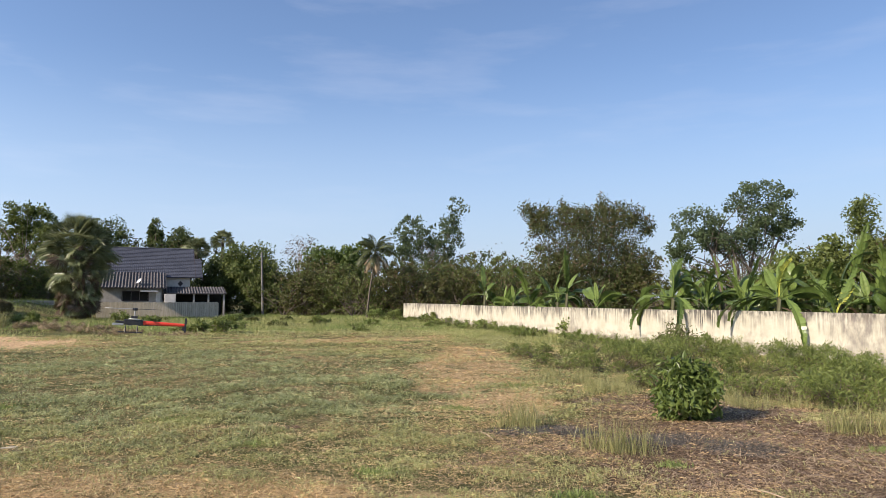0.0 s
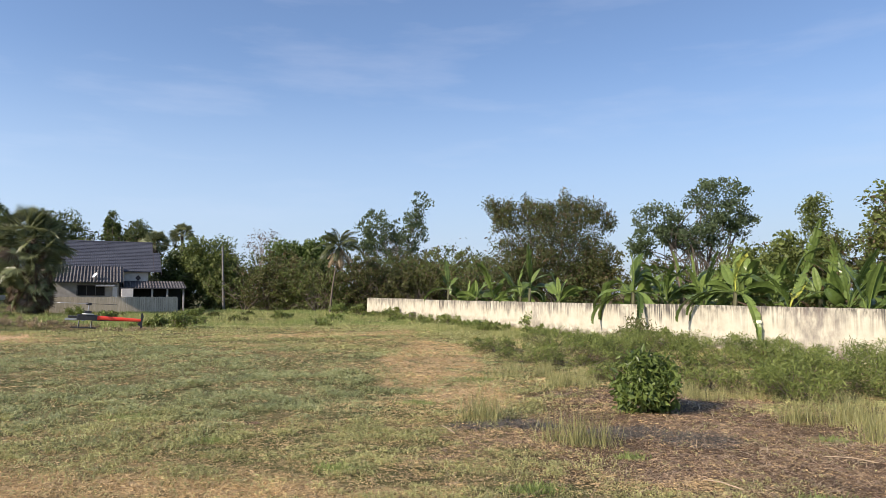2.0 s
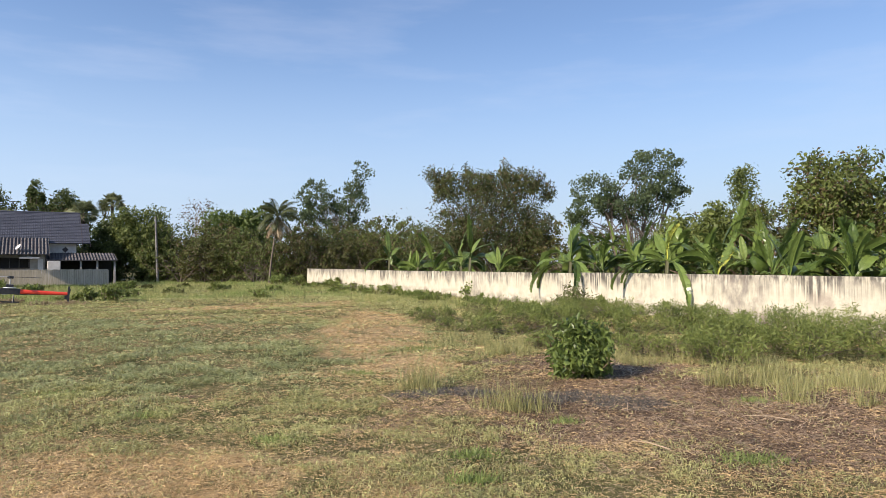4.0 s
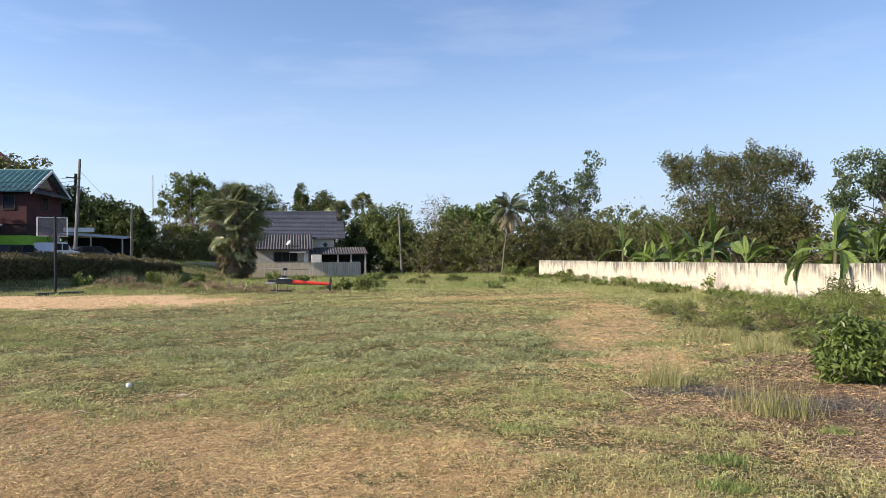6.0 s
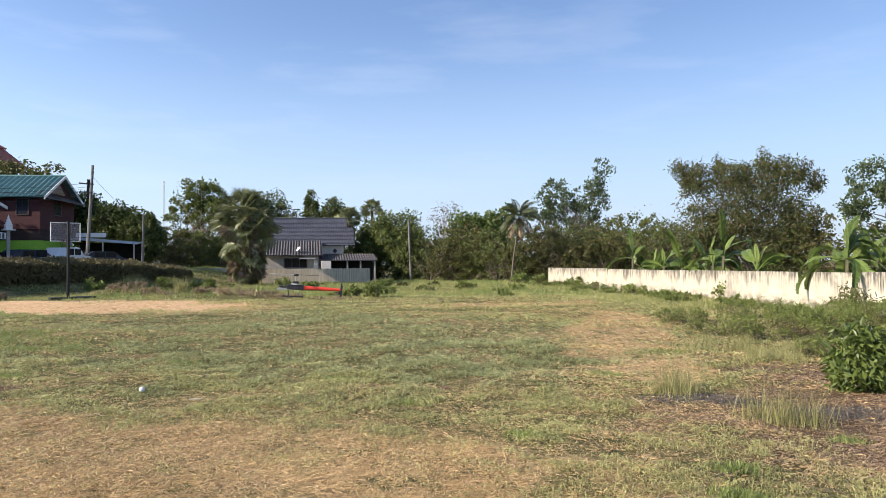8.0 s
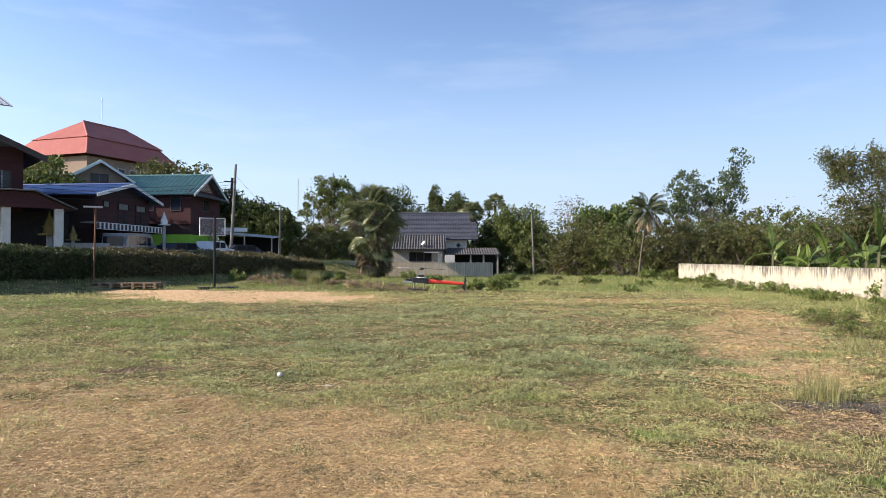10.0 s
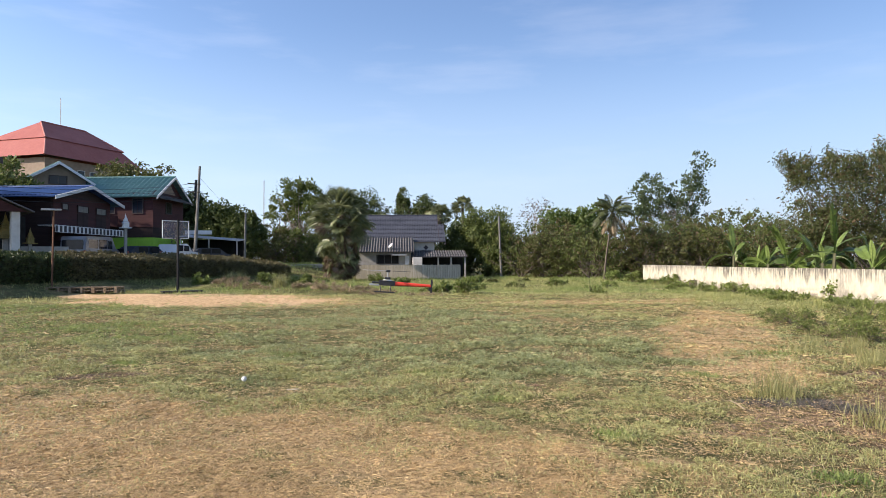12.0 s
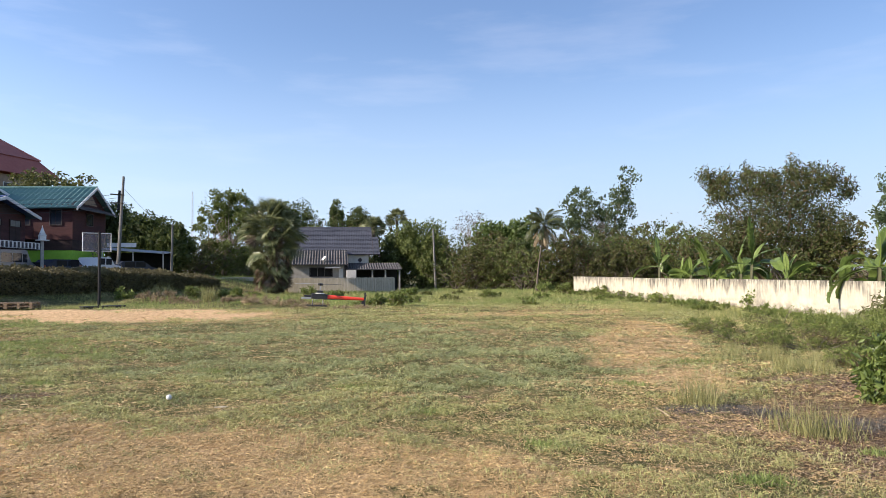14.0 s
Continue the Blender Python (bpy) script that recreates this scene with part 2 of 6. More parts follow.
BARK = material("bark", (0.07, 0.055, 0.04), (0.20, 0.165, 0.13), scale=9, rough=0.95, bump=0.6, stretch_by=(3, 3, 0.6))
BARK_PALE = material("bark_pale", (0.16, 0.13, 0.10), (0.36, 0.30, 0.24), scale=9, rough=0.95, bump=0.6)
POLE_GREY = material("weathered_pole", (0.11, 0.105, 0.095), (0.25, 0.24, 0.215), scale=7, rough=0.9, bump=0.3)
CONCRETE = material("concrete", (0.26, 0.25, 0.23), (0.45, 0.43, 0.40), scale=7, rough=0.9, bump=0.3)


# ---- ground ----
def ground_material():
    m = bpy.data.materials.new("field_soil")
    m.use_nodes = True
    n, l = m.node_tree.nodes, m.node_tree.links
    bsdf = n["Principled BSDF"]
    bsdf.inputs["Roughness"].default_value = 0.95
    bsdf.inputs["Specular IOR Level"].default_value = 0.1
    pos = n.new("ShaderNodeNewGeometry").outputs["Position"]

    def noise_tex(scale, detail=5, rough=0.6):
        t = n.new("ShaderNodeTexNoise")
        t.inputs["Scale"].default_value, t.inputs["Detail"].default_value, t.inputs["Roughness"].default_value = scale, detail, rough
        l.new(pos, t.inputs["Vector"])
        return t.outputs["Fac"]

    def blend(fac, a, b):
        x = n.new("ShaderNodeMix")
        x.data_type = "RGBA"
        for key, v in (("A", a), ("B", b)):
            if isinstance(v, tuple):
                x.inputs[key].default_value = (*v, 1)
            else:
                l.new(v, x.inputs[key])
        l.new(fac, x.inputs["Factor"])
        return x.outputs["Result"]

    def ranged(v, lo, hi):
        r = n.new("ShaderNodeMapRange")
        r.interpolation_type = "SMOOTHSTEP"
        r.inputs["From Min"].default_value, r.inputs["From Max"].default_value = lo, hi
        l.new(v, r.inputs["Value"])
        return r.outputs["Result"]

    edge_noise = noise_tex(0.8, 5)

    def patch(cx, cy, rx, ry, turn):
        """1 inside a ragged ellipse of the plan, 0 outside it."""
        mp = n.new("ShaderNodeMapping")
        mp.vector_type = "TEXTURE"
        mp.inputs["Location"].default_value, mp.inputs["Rotation"].default_value, mp.inputs["Scale"].default_value = (cx, cy, 0), (0, 0, radians(turn)), (rx, ry, 1e6)
        l.new(pos, mp.inputs["Vector"])
        ln = n.new("ShaderNodeVectorMath")
        ln.operation = "LENGTH"
        l.new(mp.outputs["Vector"], ln.inputs[0])
        add = n.new("ShaderNodeMath")
        add.operation = "MULTIPLY_ADD"
        add.inputs[1].default_value = 0.9
        l.new(edge_noise, add.inputs[0])
        l.new(ln.outputs["Value"], add.inputs[2])
        return ranged(add.outputs[0], 1.62, 1.28)

    green = blend(ranged(noise_tex(16.0, 8, 0.85), 0.38, 0.62), (0.055, 0.056, 0.020), (0.25, 0.228, 0.09))
    green = blend(ranged(noise_tex(2.2, 4), 0.40, 0.62), green, (0.085, 0.088, 0.032))
    straw = blend(ranged(noise_tex(16.0, 8, 0.85), 0.38, 0.62), (0.19, 0.122, 0.056), (0.76, 0.54, 0.29))
    broken = ranged(noise_tex(1.7, 6, 0.7), 0.36, 0.56)
    faint = n.new("ShaderNodeMath")
    faint.operation = "MULTIPLY"
    faint.inputs[1].default_value = 0.35
    l.new(ranged(noise_tex(0.45, 6), 0.46, 0.66), faint.inputs[0])
    col = blend(faint.outputs[0], green, straw)
    for p in STRAW_PATCHES:
        both = n.new("ShaderNodeMath")
        both.operation = "MULTIPLY"
        l.new(patch(*p), both.inputs[0])
        l.new(broken, both.inputs[1])
        col = blend(both.outputs[0], col, straw)
    red = blend(ranged(noise_tex(52.0, 6, 0.75), 0.38, 0.64), (0.055, 0.037, 0.024), (0.22, 0.145, 0.085))
    for p in RED_PATCHES:
        col = blend(patch(*p), col, red)
    sand = blend(ranged(noise_tex(7.0, 8, 0.7), 0.36, 0.64), (0.40, 0.245, 0.115), (0.82, 0.58, 0.33))
    for p in SAND_PATCHES:
        col = blend(patch(*p), col, sand)
    ash = blend(ranged(noise_tex(14.0), 0.35, 0.65), (0.050, 0.043, 0.035), (0.17, 0.145, 0.115))
    for p in ASH_PATCHES:
        col = blend(patch(*p), col, ash)
    l.new(col, bsdf.inputs["Base Color"])
    b = n.new("ShaderNodeBump")
    b.inputs["Strength"].default_value, b.inputs["Distance"].default_value = 0.8, 0.05
    l.new(noise_tex(32.0, 8, 0.75), b.inputs["Height"])
    l.new(b.outputs["Normal"], bsdf.inputs["Normal"])
    return m


# ragged patches of the plan: centre x, y, half length, half width, turn
STRAW_PATCHES = [(0.6, 17.0, 1.2, 6.0, -2), (-4.8, 4.2, 5.5, 2.4, 0), (-3.0, 27.0, 5.0, 1.8, 15), (1.0, 11.0, 0.8, 1.6, 0)]
RED_PATCHES = [(-7.7, 7.5, 0.55, 0.2, 45), (-2.0, 8.6, 0.25, 0.1, 10), (4.0, 7.1, 3.0, 2.5, 0), (3.8, 10.2, 2.0, 1.3, 0)]
SAND_PATCHES = [(-18.8, 24.2, 6.4, 4.5, 8), (-25.5, 25.6, 2.6, 1.6, 10)]
ASH_PATCHES = [(1.05, 8.5, 0.52, 0.26, 8), (1.6, 8.2, 0.3, 0.2, -15), (2.5, 7.9, 0.6, 0.36, 10), (3.15, 7.5, 0.55, 0.34, -10)]

rings = np.concatenate([[0.0], np.geomspace(0.6, 4000.0, 165)])
turns = np.linspace(0, 2 * np.pi, 210, endpoint=False)
rr, aa = np.meshgrid(rings[1:], turns, indexing="ij")
gx, gy = (rr * np.sin(aa)).ravel(), (rr * np.cos(aa)).ravel()
gv = np.vstack([[[0, 0, float(terrain(0, 0))]], np.stack([gx, gy, terrain(gx, gy)], 1)])
nr, na = rr.shape
ii, jj = np.meshgrid(np.arange(nr - 1), np.arange(na), indexing="ij")
ka, kb = (1 + ii * na + jj).ravel(), (1 + ii * na + (jj + 1) % na).ravel()
quads = np.stack([ka, kb, kb + na, ka + na], 1)[:, ::-1]
core = np.stack([np.zeros(na, int), np.zeros(na, int), 1 + (np.arange(na) + 1) % na, 1 + np.arange(na)], 1)
ground_me = mesh_from("ground", gv, quads, ground_material(), True)
ground = tagged(new("ground", ground_me), "dry mown field with straw, sandy and green patches", "ground", kind="structure")
hub = bmesh.new()
hub.from_mesh(ground_me)
hub.verts.ensure_lookup_table()
for j in range(na):
    hub.faces.new((hub.verts[0], hub.verts[1 + (j + 1) % na], hub.verts[1 + j]))
bmesh.ops.recalc_face_normals(hub, faces=hub.faces)
hub.to_mesh(ground_me)
hub.free()


# ---- boundary wall ----
def wall_material():
    m = bpy.data.materials.new("stained_cream_render")
    m.use_nodes = True
    n, l = m.node_tree.nodes, m.node_tree.links
    bsdf = n["Principled BSDF"]
    bsdf.inputs["Roughness"].default_value = 0.9
    bsdf.inputs["Specular IOR Level"].default_value = 0.2
    obj = n.new("ShaderNodeTexCoord").outputs["Object"]

    def noise_tex(scale, stretch_by=None, detail=5):
        src = obj
        if stretch_by:
            mp = n.new("ShaderNodeMapping")
            mp.inputs["Scale"].default_value = stretch_by
            l.new(obj, mp.inputs["Vector"])
            src = mp.outputs["Vector"]
        t = n.new("ShaderNodeTexNoise")
        t.inputs["Scale"].default_value, t.inputs["Detail"].default_value, t.inputs["Roughness"].default_value = scale, detail, 0.65
        l.new(src, t.inputs["Vector"])
        return t.outputs["Fac"]

    def ranged(v, lo, hi, a=0.0, b=1.0):
        r = n.new("ShaderNodeMapRange")
        r.inputs["From Min"].default_value, r.inputs["From Max"].default_value = lo, hi
        r.inputs["To Min"].default_value, r.inputs["To Max"].default_value = a, b
        l.new(v, r.inputs["Value"])
        return r.outputs["Result"]

    def calc(op, a, b):
        x = n.new("ShaderNodeMath")
        x.operation = op
        for i, v in enumerate((a, b)):
            if isinstance(v, float):
                x.inputs[i].default_value = v
            else:
                l.new(v, x.inputs[i])
        return x.outputs[0]

    def blend(fac, a, b):
        x = n.new("ShaderNodeMix")
        x.data_type = "RGBA"
        for key, v in (("A", a), ("B", b)):
            if isinstance(v, tuple):
                x.inputs[key].default_value = (*v, 1)
            else:
                l.new(v, x.inputs[key])
        l.new(fac, x.inputs["Factor"])
        return x.outputs["Result"]

    sep = n.new("ShaderNodeSeparateXYZ")
    l.new(obj, sep.inputs[0])
    z = sep.outputs["Z"]
    col = blend(ranged(noise_tex(1.6), 0.35, 0.65), (0.43, 0.395, 0.29), (0.56, 0.52, 0.395))
    # rain streaks of mould running down from the coping, of uneven length
    streak = ranged(noise_tex(1.0, (15.0, 15.0, 0.4), 9), 0.44, 0.54)
    length = ranged(noise_tex(0.5, (3.0, 3.0, 0.05), 3), 0.32, 0.72, 1.12, 0.25)
    fade = ranged(calc("SUBTRACT", z, length), -0.03, 0.26)
    fade = calc("MULTIPLY", fade, ranged(noise_tex(0.55, None, 4), 0.42, 0.56, 0.28, 1.0))
    col = blend(calc("MULTIPLY", calc("MULTIPLY", streak, fade), 0.9), col, (0.055, 0.05, 0.045))
    edge = calc("MULTIPLY", ranged(z, 1.02, 1.22), ranged(noise_tex(2.2, (4.0, 4.0, 1.4), 9), 0.46, 0.58))
    col = blend(calc("MULTIPLY", edge, 0.85), col, (0.07, 0.062, 0.055))
    grimy = calc("MULTIPLY", ranged(noise_tex(0.22, (1.0, 1.0, 0.2), 2), 0.52, 0.66), ranged(noise_tex(3.0, (1.6, 1.6, 0.7), 9), 0.40, 0.62))
    col = blend(calc("MULTIPLY", grimy, 0.75), col, (0.15, 0.13, 0.115))
    blot = ranged(noise_tex(2.6, (1.0, 1.0, 1.6), 9), 0.43, 0.56)
    low = ranged(z, 0.50, 0.08)
    col = blend(calc("MULTIPLY", calc("MULTIPLY", blot, low), 0.95), col, (0.12, 0.09, 0.07))
    col = blend(calc("MULTIPLY", ranged(noise_tex(1.1, None, 8), 0.55, 0.68), 0.6), col, (0.24, 0.19, 0.15))
    l.new(col, bsdf.inputs["Base Color"])
    b = n.new("ShaderNodeBump")
    b.inputs["Strength"].default_value, b.inputs["Distance"].default_value = 0.3, 0.01
    l.new(noise_tex(20.0), b.inputs["Height"])
    l.new(b.outputs["Normal"], bsdf.inputs["Normal"])
    return m


WALL_FAR, WALL_NEAR = Vector((-3.04, 53.3, 0)), Vector((15.9, -0.4, 0))
wall_dir = (WALL_NEAR - WALL_FAR).normalized()
wall_len = (WALL_NEAR - WALL_FAR).length
WALL_H = 1.24
wall_pose = Matrix.Translation(WALL_FAR) @ Matrix.Rotation(math.atan2(wall_dir.y, wall_dir.x), 4, "Z")
CREAM = wall_material()
bm = bmesh.new()
cuts = [0.0, 12.4, 21.0, 32.4, 44.0, wall_len]
for k in range(len(cuts) - 1):
    box(bm, cuts[k], cuts[k + 1] - 0.012, 0, 0.13, -0.4, WALL_H + (0.02, -0.015, 0.0, 0.03, 0.0)[k], bevel=0.008)
wall = part("wall_east", bm, CREAM, matrix=wall_pose)
tagged(wall, "low cream rendered boundary wall streaked with black mould", "wall", kind="structure")


# ---- plants ----
def frames_random(n, up_bias=0.0):
    """n random orthonormal frames as (along, side, normal)."""
    a = rng.normal(size=(n, 3))
    a[:, 2] += up_bias
    a /= np.linalg.norm(a, axis=1, keepdims=True)
    b = np.cross(a, rng.normal(size=(n, 3)))
    b /= np.linalg.norm(b, axis=1, keepdims=True)
    return a, b, np.cross(a, b)


def leaf_cloud(points, length, width, droop=-0.2, spread=0.35):
    """Folded leaf blades at the points; verts and quad faces."""
    n = len(points)
    a, b, c = frames_random(n, droop)
    s = (1 + spread * rng.normal(size=(n, 1))).clip(0.4, 2.0)
    ln, wd = length * s, width * s
    v = np.empty((n, 4, 3))
    v[:, 0] = points
    v[:, 1] = points + a * ln * 0.45 + b * wd * 0.5 + c * wd * 0.15
    v[:, 2] = points + a * ln
    v[:, 3] = points + a * ln * 0.45 - b * wd * 0.5 + c * wd * 0.15
    return v.reshape(-1, 3), np.arange(4 * n).reshape(n, 4)


def clump_points(n, clumps, sizes, squash=0.8):
    which = rng.integers(0, len(clumps), n)
    d = rng.normal(size=(n, 3))
    d /= np.linalg.norm(d, axis=1, keepdims=True)
    r = rng.random((n, 1)) ** 0.45
    return clumps[which] + d * r * sizes[which][:, None] * np.array([1, 1, squash])


def crown_clumps(n, centre, radii, low=-1.0, seed_shell=0.35):
    pts = []
    while len(pts) < n:
        d = rng.normal(size=3)
        d /= np.linalg.norm(d)
        if d[2] < low:
            continue
        r = seed_shell + (1 - seed_shell) * rng.random() ** 0.5
        bulge = 0.78 + 0.44 * rng.random()
        pts.append(np.array(centre) + d * r * bulge * np.array(radii))
    return np.array(pts)


def limb_mesh(segments, material_, n=7):
    """Tapered tubes joined into one mesh: list of (point list, radius list)."""
    verts, faces = [], []
    for pts, rad in segments:
        pts = [Vector(p) for p in pts]
        base = len(verts)
        for i, p in enumerate(pts):
            d = (pts[min(i + 1, len(pts) - 1)] - pts[max(i - 1, 0)]).normalized()
            q = d.to_track_quat("Z", "Y")
            for k in range(n):
                ang = 2 * math.pi * k / n
                verts.append(p + q @ Vector((math.cos(ang) * rad[i], math.sin(ang) * rad[i], 0)))
        for i in range(len(pts) - 1):
            for k in range(n):
                a, b = base + i * n + k, base + i * n + (k + 1) % n
                faces.append((a, b, b + n, a + n))
    return mesh_from("limbs", [tuple(v) for v in verts], faces, material_, True)


def bent(p, q, sag=0.1, n=5):
    p, q = Vector(p), Vector(q)
    off = Vector(rng.normal(size=3)) * (q - p).length * sag
    return [p.lerp(q, i / (n - 1)) + off * math.sin(math.pi * i / (n - 1)) for i in range(n)]


def tree(name, label, category, base, height, lobes, leaf, leaf_n, leaf_len=0.28, leaf_wid=0.14, trunk_r=0.16, trunk_lean=(0, 0), bark=None, clumps_n=40, clump_size=0.16, limbs_n=12, stems=1, droop=-0.2, group="", second=None, turn=0.0, fill=0.45):
    """A tree: stem(s), limbs and a crown of many leaves. lobes: (x, y, z, rx, ry, rz) as parts of the height."""
    bark = bark or BARK
    root = thing(name, Matrix.Translation((base.x, base.y, ground_z(base) - 0.05)) @ Matrix.Rotation(turn, 4, "Z"), label, category, group)
    h = height
    weight = np.array([l[3] * l[4] * l[5] for l in lobes]) ** 0.67
    weight /= weight.sum()
    all_c = []
    for l_, w in zip(lobes, weight):
        all_c.append(crown_clumps(max(4, int(clumps_n * w)), np.array(l_[:3]) * h, np.array(l_[3:]) * h))
    cl = np.vstack(all_c)
    cl[:, 2] = np.maximum(cl[:, 2], 0.12)
    sizes = clump_size * h * (0.6 + 0.8 * rng.random(len(cl)))
    loose = int(leaf_n * fill)
    which = rng.choice(len(lobes), loose, p=weight)
    d = rng.normal(size=(loose, 3))
    d /= np.linalg.norm(d, axis=1, keepdims=True)
    ragged = 0.72 + 0.5 * vnoise(d[:, 0] * 3.1 + 7 * which, d[:, 1] * 3.1 + 5 * d[:, 2], 17)
    spot = np.array([l_[:3] for l_ in lobes])[which] + d * (rng.random((loose, 1)) ** 0.4) * ragged[:, None] * np.array([l_[3:] for l_ in lobes])[which]
    pts = np.vstack([clump_points(leaf_n - loose, cl, sizes), spot * h])
    reach = h / np.percentile(pts[:, 2], 99.7)
    pts[:, 2] *= reach
    cl[:, 2] *= reach
    pts[:, 2] = np.maximum(pts[:, 2], 0.03)
    v, f = leaf_cloud(pts, leaf_len, leaf_wid, droop)
    part("crown", mesh_from("crown", v, f, leaf), None, root)
    if second:
        mat2, share = second
        k2 = int(leaf_n * share)
        v2, f2 = leaf_cloud(pts[rng.integers(0, len(pts), k2)] + rng.normal(size=(k2, 3)) * 0.12, leaf_len, leaf_wid, droop)
        part("dry_foliage", mesh_from("dry_foliage", v2, f2, mat2), None, root, "dry brownish leaves")
    segs = []
    for s in range(stems):
        off = Vector((0, 0, 0)) if stems == 1 else Vector((rng.normal() * 0.05 * h, rng.normal() * 0.05 * h, 0))
        l_ = lobes[s % len(lobes)]
        top = Vector((l_[0] * h + trunk_lean[0], l_[1] * h + trunk_lean[1], l_[2] * h))
        spine = bent(off, top, 0.05, 7)
        segs.append((spine, [trunk_r * (1 - 0.75 * i / 6) for i in range(7)]))
        picks = rng.permutation(len(cl))[: limbs_n // stems + 1]
        for k in picks:
            tgt = Vector(cl[k])
            t0 = 0.35 + 0.5 * rng.random()
            start = spine[min(6, int(t0 * 6))]
            if (tgt - start).length > 0.9 * h:
                continue
            r = trunk_r * 0.45 * (1 - 0.5 * t0)
            segs.append((bent(start, tgt, 0.10, 5), [r * (1 - 0.8 * i / 4) for i in range(5)]))
    part("trunk", limb_mesh(segs, bark), None, root)
    return root


def fan_leaf(radius, petiole, blades=18, width_deg=250, droop=0.25, nod=0.7):
    """A fan-palm leaf along +x: stalk and pleated segments."""
    v, f = [], []

    def quad(a, b, c, d):
        k = len(v)
        v.extend([a, b, c, d])
        f.append((k, k + 1, k + 2, k + 3))

    quad((0, -0.03, 0), (0, 0.03, 0), (petiole, 0.02, 0), (petiole, -0.02, 0))
    quad((0, 0, -0.03), (0, 0, 0.03), (petiole, 0, 0.02), (petiole, 0, -0.02))
    half = radians(width_deg) / 2
    for i in range(blades):
        a = -half + 2 * half * (i + 0.5) / blades
        w = half / blades * 0.85
        r = radius * (0.75 + 0.25 * math.cos(a * 0.6)) * (0.9 + 0.2 * rng.random())
        dz = -droop * r * (0.3 + 0.7 * rng.random())
        mid, tip = 0.6 * r, r
        c = Vector((petiole, 0, 0))
        p = lambda ang, rad, z: tuple(c + Vector((math.cos(ang) * rad * math.cos(nod), math.sin(ang) * rad, z - math.cos(ang) * rad * math.sin(nod))))  # noqa: E731
        quad(p(a, 0.05, 0), p(a - w, mid, 0.04 + dz * 0.3), p(a, tip, dz), p(a + w, mid, 0.0 + dz * 0.3))
    return v, f


def fan_palm(name, label, base, height, crown_r, leaves_n, trunk_r, skirt=0, group="", fan=0.46):
    """A fan palm: fans of crown_r * fan metres on stalks all round the head and, in the skirt, down the trunk."""
    root = thing(name, Matrix.Translation((base.x, base.y, ground_z(base) - 0.05)), label, "palm tree", group)
    top = height - crown_r * 0.86
    segs = [([(0, 0, 0), (0.05, 0, top * 0.5), (0, 0, top)], [trunk_r * 1.2, trunk_r, trunk_r * 0.9])]
    part("trunk", limb_mesh(segs, BARK, 10), None, root)
    kinds = []
    for k in range(6):
        v, f = fan_leaf(crown_r * fan * (0.86 + 0.05 * k), crown_r * (1.0 - fan) * (0.72 + 0.06 * k), 22, 200 + 12 * k, 0.05 + 0.03 * k, 0.08 * k)
        kinds.append((mesh_from("fan", v, f, LEAF_PALM), mesh_from("dead_fan", v, f, LEAF_DEAD)))
    for i in range(leaves_n):
        t = i / leaves_n
        el = 88 - 100 * t**0.8 + rng.normal() * 7
        az = i * 137.5 + rng.normal() * 14
        m = Matrix.Translation((0, 0, top - 0.2 * crown_r * t)) @ Matrix.Rotation(radians(az), 4, "Z") @ Matrix.Rotation(-radians(el), 4, "Y") @ Matrix.Rotation(rng.normal() * 0.6, 4, "X") @ Matrix.Scale(0.9 + 0.2 * rng.random(), 4)
        part("leaf", kinds[min(5, int(t * 4 + 2 * rng.random()))][0], None, root, matrix=m)
    for i in range(skirt):
        t = (i + 0.5) / skirt
        z = top * (0.95 - 0.70 * t)
        el = 14 - 66 * t + rng.normal() * 16
        dead = rng.random() < 0.04 + 0.8 * t**2.0
        m = Matrix.Translation((0, 0, z)) @ Matrix.Rotation(i * 2.4 + rng.normal() * 0.25, 4, "Z") @ Matrix.Rotation(-radians(el), 4, "Y") @ Matrix.Rotation(rng.normal() * 1.0, 4, "X") @ Matrix.Scale((1.0 - 0.30 * t) * (0.85 + 0.25 * rng.random()), 4)
        part("leaf", kinds[int(rng.integers(1, 6))][1 if dead else 0], None, root, "dead brown hanging frond" if dead else "", m)
    return root


def frond(length, leaflets=26, leaflet=0.55, sag=0.5):
    """A feather-palm frond along +x, arching down."""
    v, f = [], []
    pts = [Vector((length * math.sin(t * 1.25) / 1.0, 0, length * (0.28 * t - sag * t * t))) for t in np.linspace(0, 1, 14)]

    def quad(a, b, c, d):
        k = len(v)
        v.extend([tuple(a), tuple(b), tuple(c), tuple(d)])
        f.append((k, k + 1, k + 2, k + 3))

    for i in range(13):
        w = 0.035 * (1 - i / 14)
        quad(pts[i] + Vector((0, -w, 0)), pts[i] + Vector((0, w, 0)), pts[i + 1] + Vector((0, w, 0)), pts[i + 1] + Vector((0, -w, 0)))
    for i in range(leaflets):
        t = 0.15 + 0.84 * i / leaflets
        k = min(12, int(t * 13))
        p = pts[k].lerp(pts[k + 1], t * 13 - k)
        d = (pts[k + 1] - pts[k]).normalized()
        ll = leaflet * math.sin(math.pi * (0.12 + 0.85 * t)) ** 0.6
        for s in (-1, 1):
            tip = p + d * ll * 0.5 + Vector((0, s * ll * 0.75, -ll * (0.35 + 0.3 * rng.random())))
            mid = p.lerp(tip, 0.45) + Vector((0, 0, 0.05))
            quad(p, mid + d * 0.03, tip, mid - d * 0.03)
    return v, f


